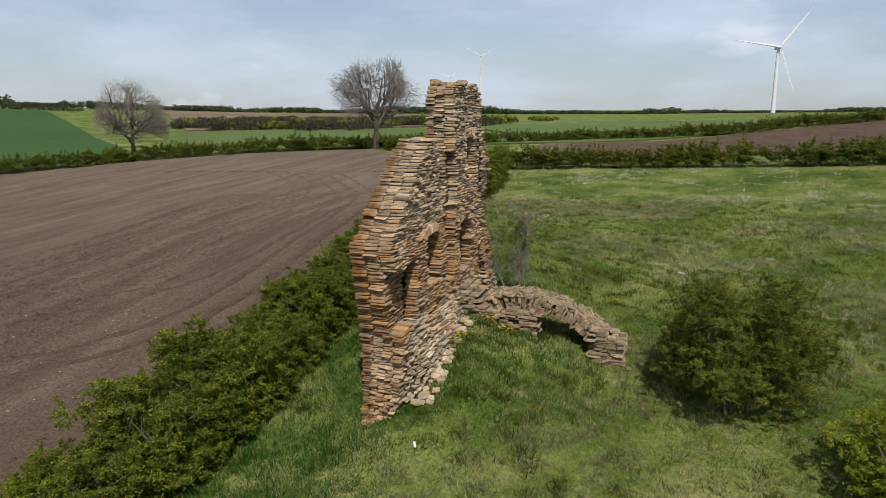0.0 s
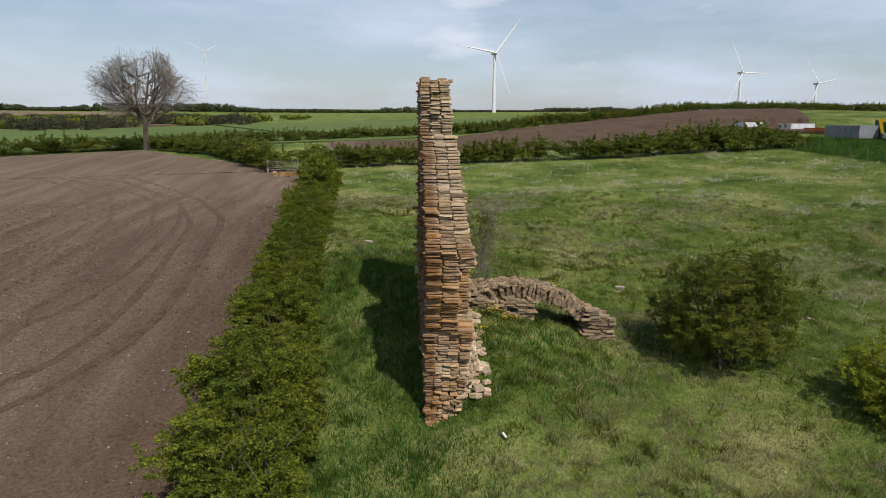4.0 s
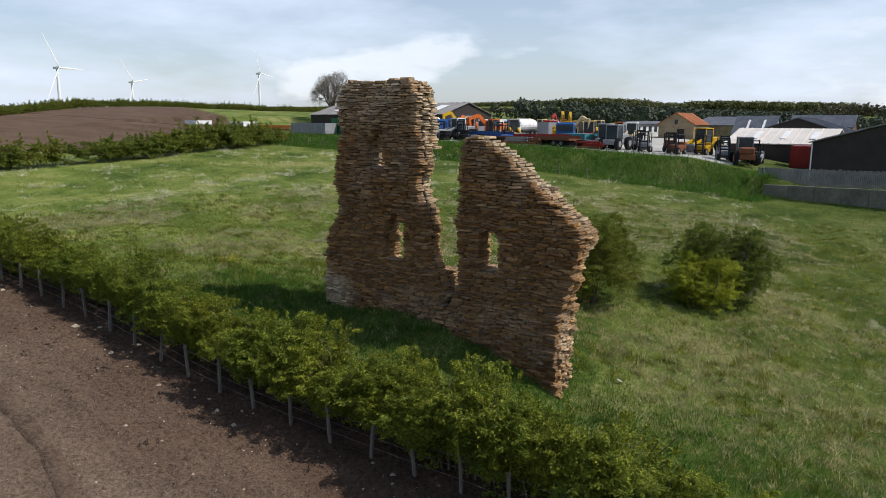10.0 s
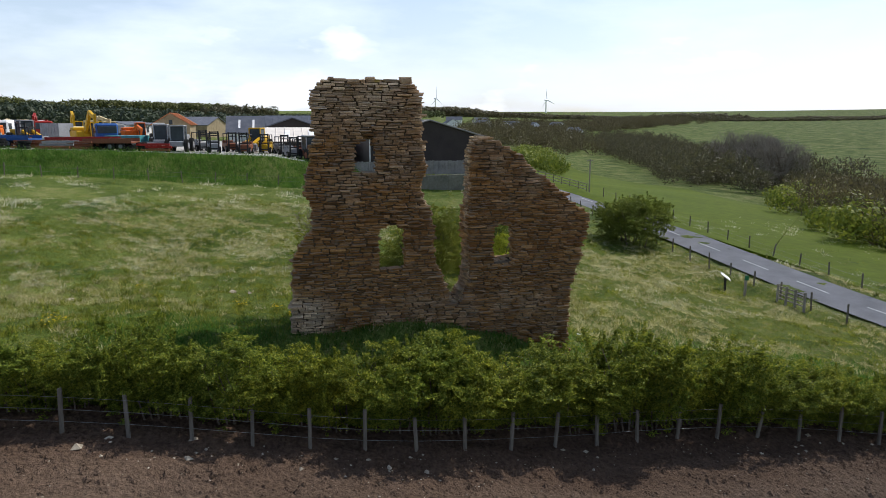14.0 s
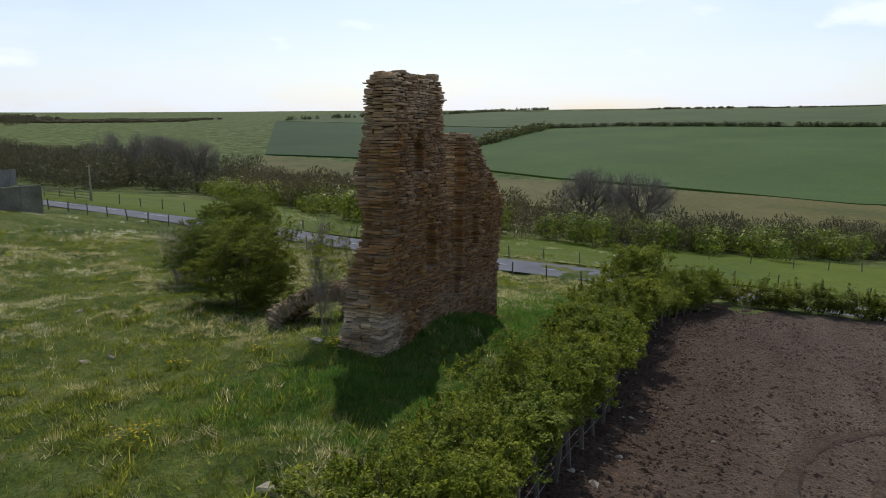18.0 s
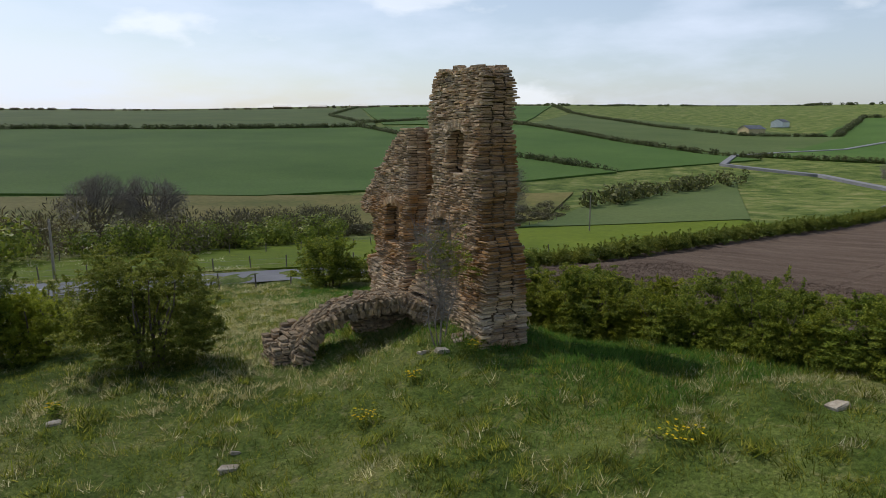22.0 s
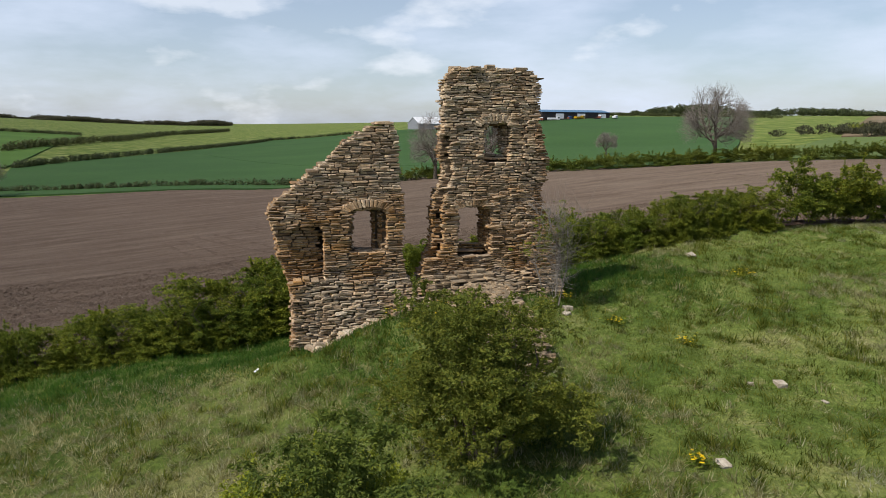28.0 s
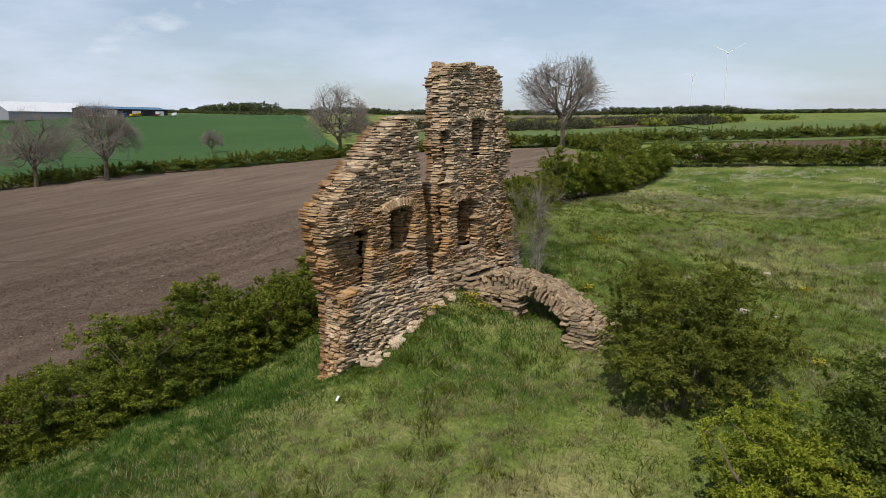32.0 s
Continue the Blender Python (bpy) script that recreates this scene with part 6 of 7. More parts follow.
def loader(at, turn, paint, label, roof="white", boom=True):
    o = thing("wheel_loader", label, "loader", at, turn)
    p = PAINTS[paint]
    part("chassis", boxes((-2.3, 1.6, -0.75, 0.75, 0.6, 1.2), bevel=0.08), p, o)
    part("bonnet", boxes((-2.3, -0.6, -0.7, 0.7, 1.2, 1.85), bevel=0.1), p, o)
    cab_on(o, -0.55, 0.8, -0.7, 0.7, 1.2, 2.85, PAINTS[roof])
    for x, r in ((-1.5, 0.75), (1.1, 0.7)):
        for y in (-1.0, 1.0):
            wheel_at(o, x, y, r, 0.42, p)
    if boom:
        for y in (-0.55, 0.55):
            part("lift_arm", slanted(0.6, 1.7, 3.0, 1.0, y - 0.1, y + 0.1, 0.3, 0.25), p, o)
        part("bucket", boxes((2.8, 3.7, -1.2, 1.2, 0.2, 1.1), bevel=0.18), STEEL, o)
    return o


def forklift(at, turn, paint, label, mast=3.0):
    o = thing("forklift", label, "forklift", at, turn)
    part("body", boxes((-1.3, 0.7, -0.6, 0.6, 0.3, 1.05), (-1.4, -0.7, -0.58, 0.58, 0.5, 1.35), bevel=0.08), PAINTS[paint], o)
    g = part("overhead_guard", boxes((-0.9, 0.6, -0.58, 0.58, 2.1, 2.18)), BLACK, o)
    for x in (-0.85, 0.55):
        for y in (-0.55, 0.55):
            part("post", boxes((x - 0.04, x + 0.04, y - 0.04, y + 0.04, 1.0, 2.12)), BLACK, g)
    m = part("mast", boxes((0.85, 1.0, -0.5, -0.36, 0.15, mast), (0.85, 1.0, 0.36, 0.5, 0.15, mast)), BLACK, o)
    for z in (0.5, mast * 0.5, mast * 0.8, mast - 0.1):
        part("crossbar", boxes((0.86, 0.98, -0.5, 0.5, z - 0.06, z + 0.06)), BLACK, m)
    for y in (-0.3, 0.3):
        part("fork", boxes((1.0, 2.1, y - 0.06, y + 0.06, 0.12, 0.18)), STEEL, o)
    for x, r in ((-0.9, 0.32), (0.5, 0.38)):
        for y in (-0.55, 0.55):
            wheel_at(o, x, y, r, 0.25)
    return o


def lorry(at, turn, paint, load, label):
    o = thing("lorry", label, "lorry", at, turn)
    part("chassis", boxes((-4.0, 2.6, -0.5, 0.5, 0.65, 0.95)), BLACK, o)
    c = part("cab", boxes((2.0, 3.7, -1.15, 1.15, 0.7, 2.7), bevel=0.15), PAINTS[paint], o)
    part("windscreen", boxes((3.6, 3.74, -1.0, 1.0, 1.6, 2.4), bevel=0.03), GLASS_DARK, c)
    for y in (-1.17, 1.17):
        part("side_window", boxes((2.4, 3.4, y - 0.02, y + 0.02, 1.6, 2.35)), GLASS_DARK, c)
    if load == "tank":
        part("tank", tubes(([(-4.0, 0, 1.9), (-3.8, 0, 1.9), (1.5, 0, 1.9), (1.7, 0, 1.9)], [0.6, 0.9, 0.9, 0.6]), sides=16), PAINTS["white"], o, "white cylindrical tank")
    elif load == "tipper":
        part("tipper_body", boxes((-4.0, 1.7, -1.2, -1.1, 1.0, 2.1), (-4.0, 1.7, 1.1, 1.2, 1.0, 2.1), (-4.0, -3.9, -1.2, 1.2, 1.0, 2.1), (1.6, 1.7, -1.2, 1.2, 1.0, 2.4), (-4.0, 1.7, -1.2, 1.2, 0.95, 1.05)), PAINTS[paint], o)
    else:
        part("flat_bed", boxes((-4.1, 1.8, -1.2, 1.2, 0.95, 1.12), (1.65, 1.8, -1.2, 1.2, 1.1, 2.2)), PAINTS["rust"], o)
    for x in (-3.0, -1.7, 2.7):
        for y in (-1.0, 1.0):
            wheel_at(o, x, y, 0.5, 0.3)
    return o


def trailer(at, turn, paint, ln, label):
    o = thing("trailer", label, "trailer", at, turn)
    part("deck", boxes((-ln / 2, ln / 2, -1.2, 1.2, 0.75, 0.92)), PAINTS[paint], o)
    for y in (-1.2, 1.2):
        part("side_rail", boxes((-ln / 2, ln / 2, y - 0.04, y + 0.04, 0.92, 1.25)), PAINTS[paint], o)
    part("drawbar", boxes((ln / 2, ln / 2 + 1.4, -0.1, 0.1, 0.6, 0.75)), STEEL, o)
    for x in (-ln / 2 + 1.2, -ln / 2 + 2.3):
        for y in (-0.95, 0.95):
            wheel_at(o, x, y, 0.42, 0.28)
    return o


def container(at, turn, paint, ln, h, label):
    o = thing("storage_container", label, "container", at, turn)
    part("body", boxes((-ln / 2, ln / 2, -1.2, 1.2, 0.1, h)), PAINTS[paint], o)
    for i in range(int(ln / 0.5)):
        x = -ln / 2 + 0.25 + i * 0.5
        for y in (-1.22, 1.22):
            part("rib", boxes((x - 0.08, x + 0.08, y - 0.03, y + 0.03, 0.2, h - 0.1)), PAINTS[paint], o)
    return o


def scrap(at, turn, paint, ln, label):
    """A heap of lattice sections and timbers."""
    o = thing("stacked_steel", label, "stack", at, turn)
    for i in range(7):
        z = 0.1 + 0.28 * (i % 3)
        y = -0.9 + 0.35 * i + float(rng.normal(0, 0.05))
        part("beam", boxes((-ln / 2 + float(rng.uniform(0, 0.8)), ln / 2 - float(rng.uniform(0, 0.8)), y, y + 0.22, z, z + 0.22)), PAINTS[paint] if i % 3 else PAINTS["rust"], o)
    return o


def yd(x, y):
    return (x, y, gz(x, y) + 0.06)


loader(yd(60.9, 56.5), 200, "yellow", "yellow backhoe loader parked in the yard", "yellow")
excavator(yd(58.3, 58.2), 150, "yellow", "yellow digger with a folded boom", 0.7)
container(yd(57.0, 61.5), 80, "green", 5, 2.4, "dark green steel container in the yard")
lorry(yd(66, 58.5), 170, "white", "flat", "white-cabbed flatbed lorry in the yard")
lorry(yd(74.3, 61), 175, "grey", "tank", "grey lorry with a white tank")
forklift(yd(58.9, 47.0), 60, "grey", "black forklift with a tall mast", 2.5)
forklift(yd(62.8, 48.5), 190, "rust", "dark forklift with a tilted mast", 2.4)
loader(yd(60.5, 44.5), 160, "grey", "dark tracked machine in the front row", "white")
lorry(yd(69.5, 50.7), 210, "blue", "flat", "blue flatbed lorry parked in the yard")
excavator(yd(76, 53), 200, "orange", "orange tracked excavator parked in the yard", 0.8)
lorry(yd(79.5, 50.5), 190, "white", "tipper", "white tipper lorry parked in the yard")
trailer(yd(60.2, 40.0), 75, "blue", 8, "blue flat trailer parked along the bank")
loader(yd(66.3, 39.4), 220, "yellow", "yellow-green telehandler parked in the yard", "grey")
lorry(yd(80, 45.6), 180, "white", "tank", "white tank lorry parked in the yard")
trailer(yd(59.4, 31.5), 78, "red", 7, "dark red low trailer on the yard edge")
scrap(yd(58.6, 35.5), 80, "rust", 6, "stack of rusty beams")
excavator(yd(91, 47.7), 170, "cream", "faded yellow digger at the back of the yard", 0.7)
container(yd(76.4, 38.8), 60, "grey", 3, 2.5, "grey mesh-sided steel container in the yard")
lorry(yd(88, 44.0), 200, "red", "tank", "red and white tanker lorry in the yard")
excavator(yd(78.3, 36.2), 240, "cream", "cream excavator with a long boom", 0.9)
loader(yd(76.6, 32.6), 200, "red", "red machine with a cream cab", "cream", False)
excavator(yd(80.5, 30.4), 205, "orange", "bright orange excavator with a white roof", 0.55)
loader(yd(78.5, 26.8), 190, "cream", "old cream wheel loader in the yard", "white")
container(yd(61.5, 27.5), 75, "teal", 4, 1.5, "low teal metal container at the yard edge")
loader(yd(61.5, 23.8), 180, "grey", "dark grey dumper at the yard edge", "grey", False)
forklift(yd(61.7, 19.8), 210, "grey", "dark forklift at the yard edge", 2.4)
forklift(yd(62.5, 16.5), 200, "rust", "dark forklift at the yard edge", 2.3)
forklift(yd(61.5, 12.4), 170, "yellow", "yellow and black forklift at the yard edge", 2.3)
forklift(yd(63.0, 10.6), 200, "grey", "black forklift with a wide guard", 2.4)
loader(yd(66.1, 13.5), 160, "yellow", "small yellow site machine in the yard", "yellow")
forklift(yd(64.5, 8.4), 190, "rust", "tall dark forklift beside the shed", 2.6)
container(yd(69, 3.2), 0, "red", 3.2, 2.5, "red steel container beside the shed")
van = thing("van", "small white van parked behind the paling fence", "van", yd(58.5, -8.2), 90)
part("body", boxes((-1.9, 1.9, -0.85, 0.85, 0.35, 1.1), (-1.8, 1.1, -0.8, 0.8, 1.1, 1.85), bevel=0.12), PAINTS["white"], van)
for y in (-0.82, 0.82):
    part("side_window", boxes((-1.5, 0.9, y - 0.02, y + 0.02, 1.2, 1.65)), GLASS_DARK, van)
    for x in (-1.2, 1.2):
        wheel_at(van, x, y, 0.32, 0.2)
forklift(yd(59.5, 43.3), 200, "grey", "tall black forklift at the bank edge", 2.6)
forklift(yd(60.5, 37.4), 170, "rust", "dark forklift with a raised mast at the bank edge", 2.6)
forklift(yd(56.6, 46.5), 150, "grey", "black forklift at the bank edge", 2.5)
scrap(yd(57, 33.2), 85, "grey", 4, "heap of dark steel sections at the bank edge")
trailer(yd(57.2, 28.2), 80, "rust", 5, "rusty low trailer at the bank edge")
scrap(yd(57.4, 23.6), 80, "red", 4, "heap of red steel frames at the bank edge")
loader(yd(58.6, 21.6), 175, "grey", "dark low site machine at the bank edge", "grey", False)
forklift(yd(58.6, 18.0), 190, "grey", "black forklift at the bank edge", 2.4)
forklift(yd(58.8, 14.6), 170, "rust", "dark brown forklift at the bank edge", 2.4)
forklift(yd(59.0, 9.6), 200, "grey", "black forklift beside the yellow machine", 2.4)
forklift(yd(62.4, 7.0), 180, "grey", "tall black forklift beside the shed", 2.6)
loader(yd(58.6, 7.4), 20, "rust", "small red-brown machine behind the bank", "grey", False)
excavator(yd(70.5, 34.0), 210, "yellow", "yellow excavator with a raised boom", 1.1)
excavator(yd(71.5, 45.5), 160, "orange", "orange excavator in the crowded yard", 0.9)
excavator(yd(86, 39.5), 200, "yellow", "yellow excavator at the back of the yard", 1.1)
loader(yd(84, 35.5), 190, "yellow", "yellow wheel loader in the yard", "yellow")
lorry(yd(92, 52), 185, "white", "tank", "white tank lorry behind the machines")
container(yd(86, 54), 170, "white", 6, 2.6, "white steel container behind the machines")
excavator(yd(97, 47), 190, "red", "red excavator at the back of the yard", 1.0)
loader(yd(98, 40), 180, "cream", "cream wheel loader at the back of the yard", "cream")
forklift(yd(67, 43), 180, "grey", "dark forklift among the lorries", 2.5)
lorry(yd(66, 31), 200, "blue", "flat", "blue flatbed lorry in the crowded yard")
container(yd(71, 56), 175, "blue", 5, 2.5, "blue steel container among the machines")
excavator(yd(82, 58), 170, "yellow", "yellow excavator beside the long shed", 1.0)
scrap(yd(56.8, 68), 95, "cream", 9, "stack of pale yellow lattice booms")
scrap(yd(58, 76), 100, "orange", 8, "stack of orange steel sections")
container(yd(54.5, 66), 90, "grey", 7, 1.6, "grey sheet screen at the yard corner")
container(yd(60, 88), 20, "white", 5, 1.0, "low white sheeted stack on the yard")
container(yd(56, 95), 15, "white", 4, 0.9, "low white sheeted stack on the yard")
lorry(yd(66, 66), 150, "white", "tipper", "white lorry at the end of the yard")


def tyre_stack(at, turn, count, r, label):
    o = thing("tyre_stack", label, "tyres", at, turn)
    z = 0.0
    for i in range(count):
        w = r * 0.42
        bm = bmesh.new()
        rings = []
        for rr, zz in ((0.55, 0.15), (0.62, 0.0), (0.92, 0.0), (1.0, 0.2), (1.0, 0.8), (0.92, 1.0), (0.62, 1.0), (0.55, 0.85)):
            rings.append([bm.verts.new((r * rr * math.cos(2 * math.pi * k / 14), r * rr * math.sin(2 * math.pi * k / 14), w * zz)) for k in range(14)])
        for p, q in zip(rings, rings[1:] + rings[:1]):
            for k in range(14):
                bm.faces.new((p[k], p[(k + 1) % 14], q[(k + 1) % 14], q[k]))
        bmesh.ops.recalc_face_normals(bm, faces=bm.faces)
        part("tyre", bm, RUBBER, o, "", pose(float(rng.normal(0, 0.05)), float(rng.normal(0, 0.05)), z, float(rng.normal(0, 2)), float(rng.normal(0, 2)), 0))
        z += w * 1.01
    return o


for i, (tx, ty, tn, tr) in enumerate(((56.6, 49.5, 4, 0.75), (57.9, 50.6, 5, 0.7), (56.9, 51.8, 3, 0.8), (57.2, 44.6, 4, 0.7), (58.2, 42.0, 5, 0.65), (56.8, 41.2, 3, 0.7), (57.4, 38.9, 4, 0.6),
                                      (56.9, 36.6, 3, 0.65), (57.8, 30.0, 3, 0.7), (56.8, 26.4, 2, 0.7), (57.6, 25.2, 4, 0.55), (60.2, 34.2, 4, 0.7), (60.8, 29.0, 3, 0.7), (62.6, 41.6, 4, 0.75), (63.4, 46.0, 5, 0.7), (64.8, 36.4, 3, 0.8))):
    tyre_stack(yd(tx, ty), 20 * i, tn, tr, "stack of black worn tyres on the yard edge")
for i, (sx, sy, sp, sl) in enumerate(((57.6, 48.0, "grey", 3.0), (58.4, 40.6, "blue", 3.5), (57.0, 31.0, "rust", 3.0), (60.0, 26.0, "grey", 3.2), (62.0, 32.4, "orange", 3.0), (64.0, 28.4, "rust", 4.0), (65.0, 45.0, "cream", 3.5), (61.0, 51.2, "grey", 3.0))):
    scrap(yd(sx, sy), 40 * i, sp, sl, "small heap of mixed steel scrap in the yard")

# ---- distant farm buildings ----
BLUE_CLAD = mottled("blue_cladding", [(0.3, (0.08, 0.16, 0.26)), (0.7, (0.12, 0.22, 0.34))], 0.4, 3.0, 0.1, 0.5, 0)
bs = building("distant_shed", "shed", (-400, 214, gz(-400, 214) - 0.5), 9, 26, 5.0, 6.5, "y", "long low blue-roofed shed on the far slope", CLAD_DARK, BLUE_CLAD, 7)
for i in range(6):
    door_on(bs, "open_bay", 9.0, 9.1, -24 + i * 8.2, -18 + i * 8.2, 0, 4.2, PAINTS["white"] if i % 2 else BLACK)
building("distant_shed", "shed", (-455, 190, gz(-455, 190)), 14, 26, 5.0, 11.0, "y", "large white-roofed shed on the far slope", PAINTS["grey"], PAINTS["white"], 7)
building("distant_shed", "shed", (-474, 146, gz(-474, 146)), 11, 19, 4.0, 8.5, "y", "white-roofed shed beside the larger one", PAINTS["grey"], PAINTS["white"], 7)
for i, (vx, vy, vc) in enumerate(((-385, 196, "white"), (-384, 204, "blue"), (-383, 213, "yellow"), (-381, 225, "white"), (-379, 236, "white"), (-386, 188, "white"))):
    lorry((vx, vy, gz(vx, vy)), 80 + 15 * i, vc, "flat" if i % 2 else "tipper", "small distant lorry parked beside the sheds")
for i, (hx_, hy_, wc) in enumerate(((-345, -262, "cream"), (-420, -300, "white"))):
    building("distant_house", "house", (hx_, hy_, gz(hx_, hy_)), 7, 4, 3.5, 5.5, "x", "small pale farmhouse among distant fields", PAINTS[wc], SLATE, 20 * i)
for i, (hx_, hy_) in enumerate(((-250, -800), (-215, -830), (-290, -770))):
    building("distant_shed", "shed", (hx_, hy_, gz(hx_, hy_)), 10, 6, 2.6, 4.2, "x", "small grey shed on the skyline", HOUSE_STONE, ROOF_PALE, -10)
for i in range(9):
    hx_, hy_ = 420 + 30 * (i % 5), -95 - 22 * (i % 3) - 8 * i
    building("distant_house", "house", (hx_, hy_, gz(hx_, hy_) + 1), 6, 4, 4, 6.5, "x", "small white house in the distant village", PAINTS["white"], SLATE, 25 * i)
# ---- fences, signs, turbines ----
POST = boxes((-0.045, 0.045, -0.045, 0.045, -0.3, 1.12), bevel=0.012)
POST_MESH = bpy.data.meshes.new("post")
POST.to_mesh(POST_MESH)
POST.free()
POST_MESH.materials.append(POST_WOOD)
WIRE = mottled("fence_wire", [(0.3, (0.16, 0.16, 0.16)), (0.7, (0.26, 0.26, 0.26))], 2.0, 20.0, 0.2, 0.5, 0)


def wire_fence(name, pts, gap, label, wires=(0.35, 0.65, 0.95), h=1.0):
    o = thing(name, label, "fence")
    line = along(pts, gap)
    for x, y, a in line:
        part("post", POST_MESH, None, o, "", pose(x, y, gz(x, y), float(rng.normal(0, 3)), float(rng.normal(0, 3)), a) @ Matrix.Diagonal((1, 1, h * float(rng.uniform(0.92, 1.08)), 1)))
    for z in wires:
        part("wire", tubes(([(x, y, gz(x, y) + z * h) for x, y, a in line], 0.006), sides=3), WIRE, o)
    return o


wire_fence("field_fence", [(float(fence_x(y)), y) for y in range(-18, 60, 2)], 1.42, "weathered post-and-wire fence along the hedge")
wire_fence("roadside_fence", [(float(x), float(road_y(x)) + 3.6) for x in range(-4, 80, 4)], 2.6, "thin post-and-wire fence along the road", (0.4, 0.8))
wire_fence("roadside_fence", [(float(x), float(road_y(x)) - 3.4) for x in range(-30, 56, 4)], 3.0, "thin post-and-wire fence across the road", (0.4, 0.8))
wire_fence("bank_fence", [(46.5, 62), (46.0, 45), (46.5, 30), (47.8, 18), (48.6, 8)], 3.0, "low post-and-wire fence below the yard bank", (0.5, 0.9))
wire_fence("meadow_fence", [(60, -58), (26, -46), (-14, -49), (-44, -71), (-75, -88)], 4.0, "thin fence between road field and valley wood", (0.6,))

rf = thing("rail_fence", "dark wooden post-and-rail fence beside the road bend", "fence")
rail_pts = [(float(x), float(road_y(x)) - 3.4) for x in np.arange(58, 100, 2.2)]
for (x0, y0), (x1, y1) in zip(rail_pts, rail_pts[1:]):
    part("post", POST_MESH, None, rf, "", pose(x0, y0, gz(x0, y0)))
    for z in (0.35, 0.7, 1.05):
        part("rail", tubes(([(x0, y0, gz(x0, y0) + z), (x1, y1, gz(x1, y1) + z)], 0.05), sides=4), WOOD_GREY, rf)

for i in range(14):
    xm = 2 + i * 6.0
    ym = float(road_y(xm))
    part("road_marking", mesh_of("road_marking", [(xm, ym - 0.05, float(road_z(xm)) + 0.075), (xm + 3, float(road_y(xm + 3)) - 0.05, float(road_z(xm + 3)) + 0.075), (xm + 3, float(road_y(xm + 3)) + 0.05, float(road_z(xm + 3)) + 0.075), (xm, ym + 0.05, float(road_z(xm)) + 0.075)], [(0, 1, 2, 3)], (PAINT_WHITE,)), None, bpy.data.objects["road"])

# information panel, post and small gate by the road
board = thing("information_panel", "tilted white information panel on two dark legs", "sign", (16.3, -17.9, gz(16.3, -17.9)), 60)
for y in (-0.3, 0.3):
    part("leg", boxes((-0.05, 0.05, y - 0.05, y + 0.05, -0.2, 0.85)), BLACK, board)
part("panel", boxes((-0.35, 0.35, -0.5, 0.5, -0.02, 0.02), bevel=0.01), PAINTS["white"], board, "white printed panel", pose(0, 0, 0.95, 0, -35, 0))
stake = thing("marker_post", "dark wooden post with a small green plate", "post", (14.6, -18.2, gz(14.6, -18.2)))
part("post", boxes((-0.07, 0.07, -0.07, 0.07, -0.2, 1.5), bevel=0.015), WOOD_GREY, stake)
part("plate", boxes((-0.1, -0.07, -0.14, 0.14, 1.15, 1.45)), PAINTS["green"], stake)
kg = thing("kissing_gate", "small dark timber gate in the roadside fence", "gate", (12.6, -20.0, gz(12.6, -20.0)))
for x in (-1.2, -0.4, 0.4, 1.2):
    part("post", boxes((x - 0.06, x + 0.06, -0.06, 0.06, -0.2, 1.15)), WOOD_GREY, kg)
for z in (0.25, 0.5, 0.75, 1.0):
    part("rail", boxes((-1.2, 1.2, -0.03, 0.03, z, z + 0.07)), WOOD_GREY, kg)
for x, h in ((14.0, 0), (58.5, 1)):
    pole = thing("utility_pole", "plain wooden utility pole beside the road", "pole", (x, float(road_y(x)) - (5.0 if not h else 4.0), gz(x, float(road_y(x)) - 5.0)))
    part("shaft", tubes(([(0, 0, -0.5), (0, 0, 4.8)], [0.11, 0.08]), sides=8), WOOD_GREY, pole)
    part("insulator", boxes((-0.06, 0.06, -0.4, 0.4, 4.55, 4.65)), WOOD_GREY, pole)
pole2 = thing("utility_pole", "plain wooden utility pole in the valley field", "pole", (-62, -62, gz(-62, -62)))
part("shaft", tubes(([(0, 0, -0.5), (0, 0, 6.0)], [0.12, 0.09]), sides=8), WOOD_GREY, pole2)

fg = thing("field_gate", "weathered five-bar gate at the end of the hedge", "gate", (-14.6, 62.0, gz(-14.6, 62)), 20)
for x in (-1.7, 1.7):
    part("post", boxes((x - 0.09, x + 0.09, -0.09, 0.09, -0.3, 1.4)), WOOD_GREY, fg)
for z in (0.25, 0.5, 0.75, 1.0, 1.2):
    part("bar", boxes((-1.6, 1.6, -0.03, 0.03, z, z + 0.08)), WOOD_GREY, fg)
heap = thing("stone_heap", "small heap of pale field stones by the gate", "stones", (-13.0, 58.5, gz(-13, 58.5)))
for i in range(14):
    part("stone", STONE_MESHES[i % 14], None, heap, "", pose(float(rng.normal(0, 0.9)), float(rng.normal(0, 0.6)), 0.15, *rng.uniform(-20, 20, 3)) @ Matrix.Diagonal((*rng.uniform(0.3, 0.7, 3), 1)))


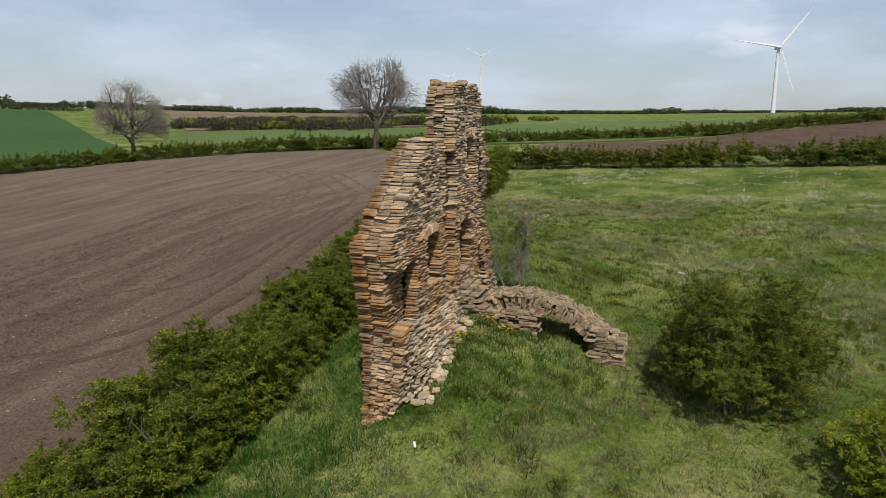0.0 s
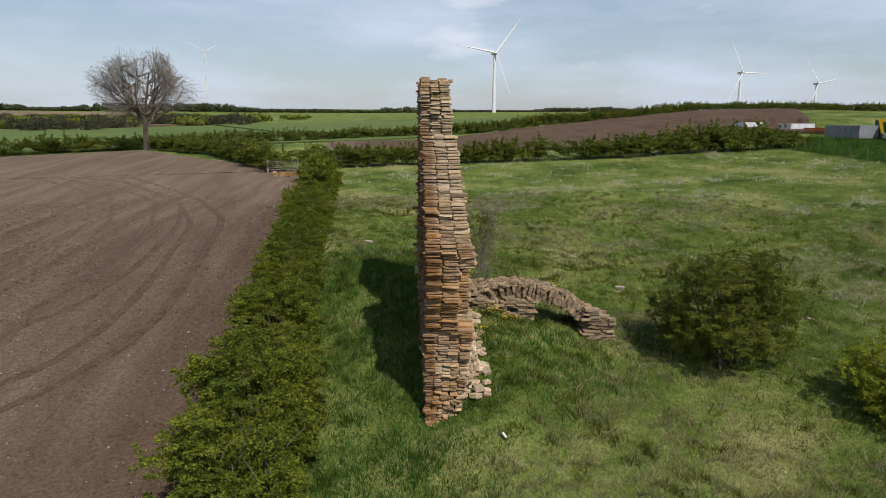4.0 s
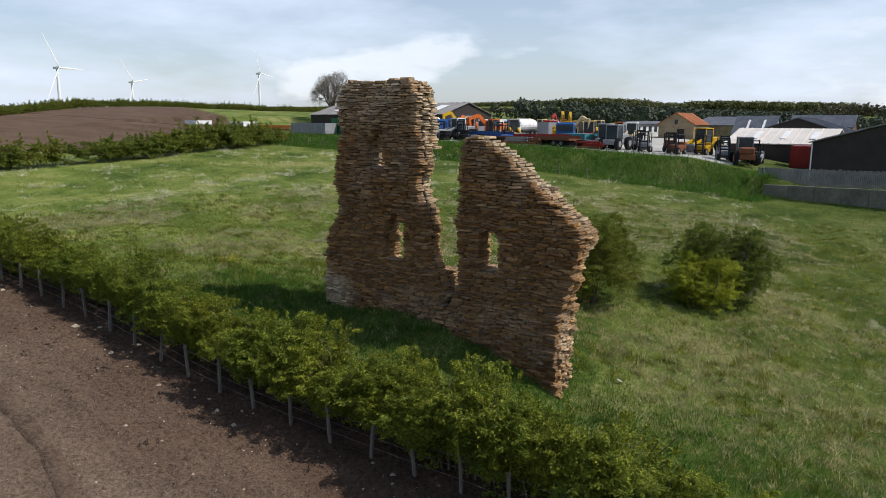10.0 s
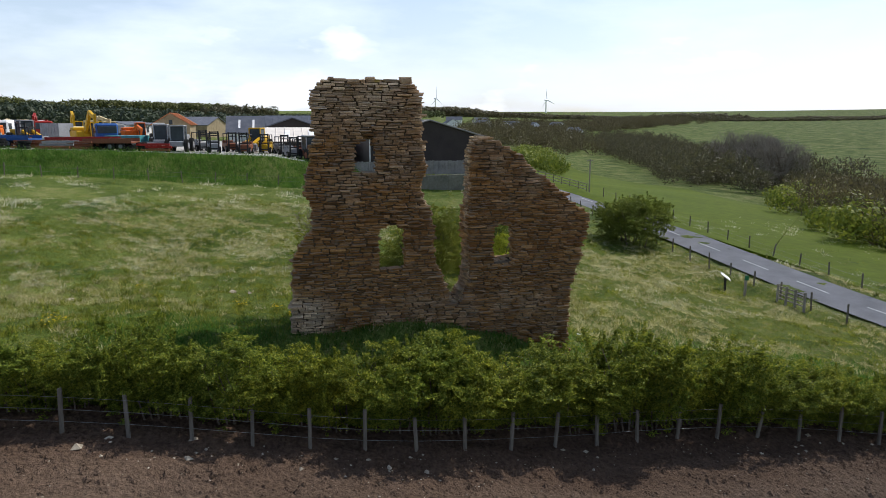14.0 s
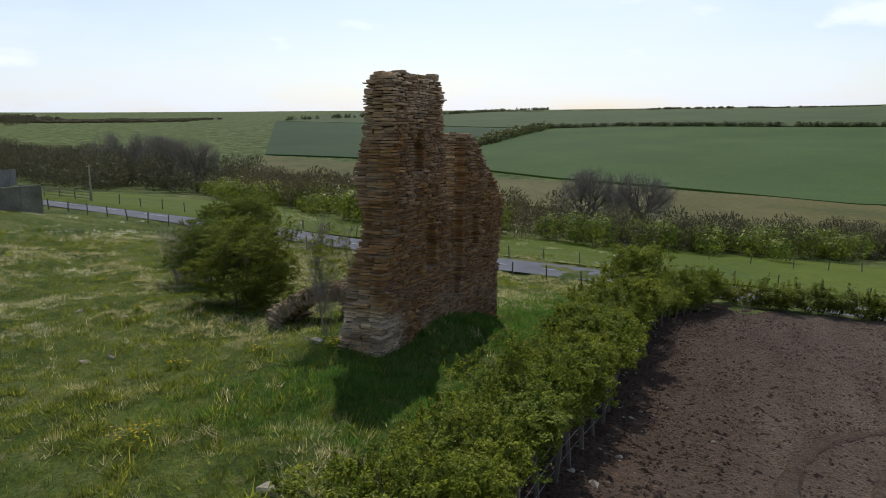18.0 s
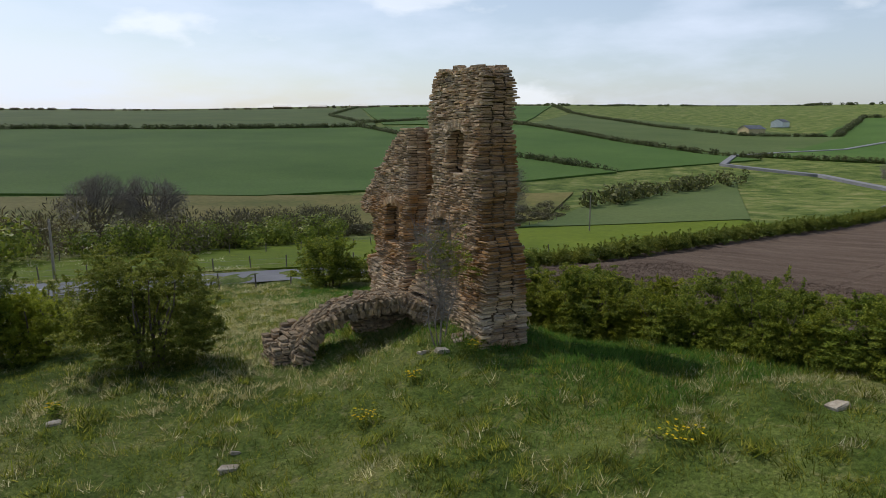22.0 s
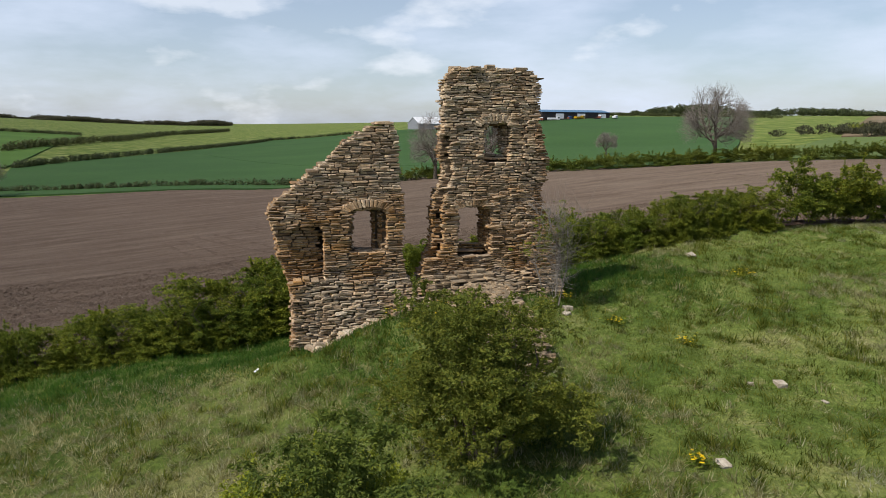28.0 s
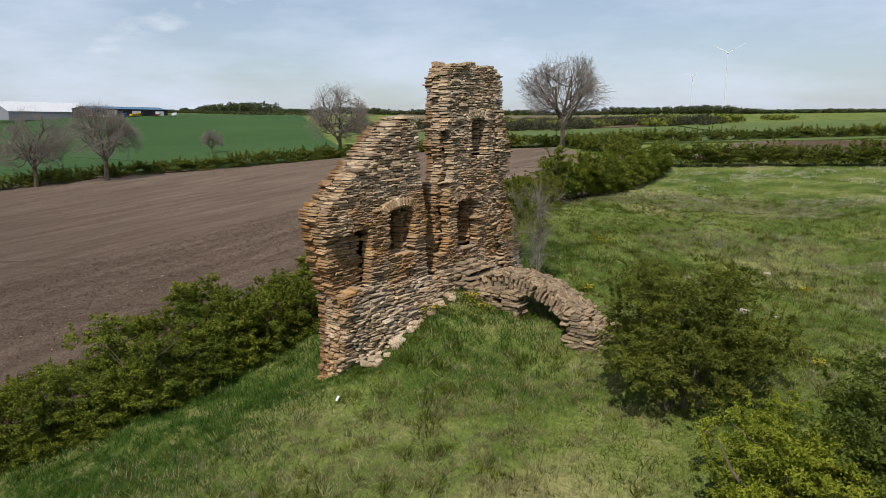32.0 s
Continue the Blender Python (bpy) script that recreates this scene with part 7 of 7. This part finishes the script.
def turbine(x, y, z0, hub, blade, face, first, label):
    o = thing("wind_turbine", label, "wind turbine", (x, y, z0), face)
    part("tower", tubes(([(0, 0, -3), (0, 0, hub * 0.5), (0, 0, hub - 1)], [2.0, 1.6, 1.1]), sides=16), WHITE, o)
    part("nacelle", boxes((-1.4, 1.4, -2.2, 4.6, hub - 1.6, hub + 1.4), bevel=0.5), WHITE, o)
    h = part("hub", tubes(([(0, -2.2, hub), (0, -3.6, hub), (0, -4.4, hub)], [1.5, 1.3, 0.3]), sides=12), WHITE, o)
    for k in range(3):
        a = radians(first + 120 * k)
        bm = bmesh.new()
        prof = ((0.0, 0.9, 0.7), (0.12, 2.4, 0.5), (0.45, 1.6, 0.3), (0.8, 0.9, 0.15), (1.0, 0.25, 0.06))
        rings = [[bm.verts.new((w * sx, -3.2 + t * sy, r * blade)) for sx, sy in ((-0.4, 0), (0.0, 1), (0.6, 0), (0.0, -1))] for r, w, t in prof]
        for p, q in zip(rings, rings[1:]):
            for i in range(4):
                bm.faces.new((p[i], p[(i + 1) % 4], q[(i + 1) % 4], q[i]))
        bm.faces.new(rings[0][::-1])
        bm.faces.new(rings[-1])
        bmesh.ops.recalc_face_normals(bm, faces=bm.faces)
        part("blade", bm, WHITE, h, "", Matrix.Translation((0, 0, hub)) @ Matrix.Rotation(a, 4, "Y"))
    return o


turbine(86, 665, 14, 59, 42, 20, 38, "tall white three-bladed wind turbine")
turbine(390, 797, 14, 52, 42, 20, 90, "tall white three-bladed wind turbine")
turbine(560, 930, 14, 48, 40, 20, 80, "distant white wind turbine")
turbine(-500, 1840, 40, 140, 45, 20, 180, "distant white wind turbine on the skyline")
turbine(-690, 2169, 40, 108, 36, 20, 170, "distant white wind turbine on the skyline")
turbine(720, 850, 20, 60, 40, 20, 95, "white wind turbine behind the farm shed")
turbine(1700, -360, 20, 45, 30, 20, 0, "tiny distant wind turbine")
turbine(1600, -610, 20, 40, 30, 20, 10, "tiny distant wind turbine")

# ---- sapling, flowers, stones ----
def grass_z(x, y):
    """The height of the hummocky turf itself."""
    return float(rough_ground(np.array([float(x)]), np.array([float(y)]))[0])


sap = thing("sapling", "thin twiggy sapling in pale new leaf against the ruin", "tree", (2.3, 9.4, gz(2.3, 9.4)))
sap_r = np.random.default_rng(8)
sb = bmesh.new()
for i in range(5):
    x, y = sap_r.normal(0, 0.12, 2)
    p = [(x, y, -0.1)]
    for k in range(1, 6):
        p.append((x + sap_r.normal(0, 0.1) * k * 0.6 + x * k * 0.6, y + sap_r.normal(0, 0.1) * k * 0.6 + y * k * 0.6, 0.74 * k))
    tube(sb, p, [0.026 - 0.004 * k for k in range(6)], 5)
    for t in range(120):
        k = int(sap_r.integers(1, 5))
        q = Vector(p[k]).lerp(Vector(p[k + 1]), sap_r.random())
        d = Vector(sap_r.normal(0, 1, 3)) * 0.4 + Vector((0, 0, 0.25))
        tube(sb, [q, q + d * 0.5, q + d + Vector((0, 0, 0.1))], [0.008, 0.005, 0.003], 3, False)
part("stem", sb, TWIG, sap)
part("leaf_spray", leaf_cloud("leaf_spray", [(float(a), float(b), 2.5 + float(c) * 0.9, 0.6, 0.7) for a, b, c in sap_r.normal(0, 0.5, (14, 3))], 3200, 0.032, HAW, 9), None, sap)

FLOWER = mottled("yellow_petal", [(0.3, (0.60, 0.42, 0.01)), (0.7, (0.75, 0.55, 0.02))], 5.0, 30.0, 0.15)
for fx, fy, fr in ((6.0, 12.5, 0.35), (1.35, 18.4, 0.55), (10.9, 17.4, 0.3), (1.7, 3.7, 0.45), (2.3, 5.2, 0.3), (2.9, 5.0, 0.3), (4.0, 11.0, 0.25), (1.6, 10.3, 0.25), (13.0, 7.7, 0.2)):
    r = np.random.default_rng(int(fx * 10 + fy))
    o = thing("flower_clump", "clump of yellow spring flowers in the grass", "flowers", (fx, fy, grass_z(fx, fy)))
    bm = bmesh.new()
    for i in range(20):
        a, q = r.uniform(0, 6.28), fr * math.sqrt(r.random())
        c = Vector((q * math.cos(a), q * math.sin(a), r.uniform(0.18, 0.34)))
        for k in range(5):
            t = 6.28 * k / 5
            u, v = Vector((math.cos(t), math.sin(t), 0.35)) * 0.038, Vector((math.cos(t + 0.9), math.sin(t + 0.9), 0.35)) * 0.038
            bm.faces.new([bm.verts.new(c), bm.verts.new(c + u), bm.verts.new(c + v)])
    tagged(part("blossom", bm, FLOWER, o), kind="stuff")
    part("leaf", leaf_cloud("leaf", [(0, 0, 0.12, fr, 0.16)], 160, 0.05, HAW, int(fx * 7)), None, o)["kind"] = "stuff"

WHITE_STONES = [mesh_of("stone", v, f, (PALE_STONE,)) for v, f in STONES]
for sx, sy, ss in ((9.5, 13.1, 0.28), (-2.8, 19.0, 0.34), (9.2, 12.3, 0.16), (3.0, 9.6, 0.24), (2.5, 9.9, 0.3), (13.0, 8.4, 0.24), (8.8, 19.9, 0.24), (10.6, 13.6, 0.14), (16.0, 8.2, 0.26)):
    bo = thing("fallen_stone", "pale fallen stone lying in the grass", "stone", (sx, sy, grass_z(sx, sy)))
    part("stone", WHITE_STONES[int(sx * 7) % 14], None, bo, "", pose(0, 0, ss * 0.10, *rng.uniform(-22, 22, 3)) @ Matrix.Diagonal((ss * 1.5, ss, ss * 0.6, 1)))
lit = thing("litter", "small white scrap of litter in the grass", "litter", (1.9, -1.1, gz(1.9, -1.1) + 0.2))
part("scrap", boxes((-0.035, 0.035, -0.10, 0.10, 0, 0.03), bevel=0.008), PAINTS["white"], lit, "", pose(0, 0, 0, 25, 10, 30))
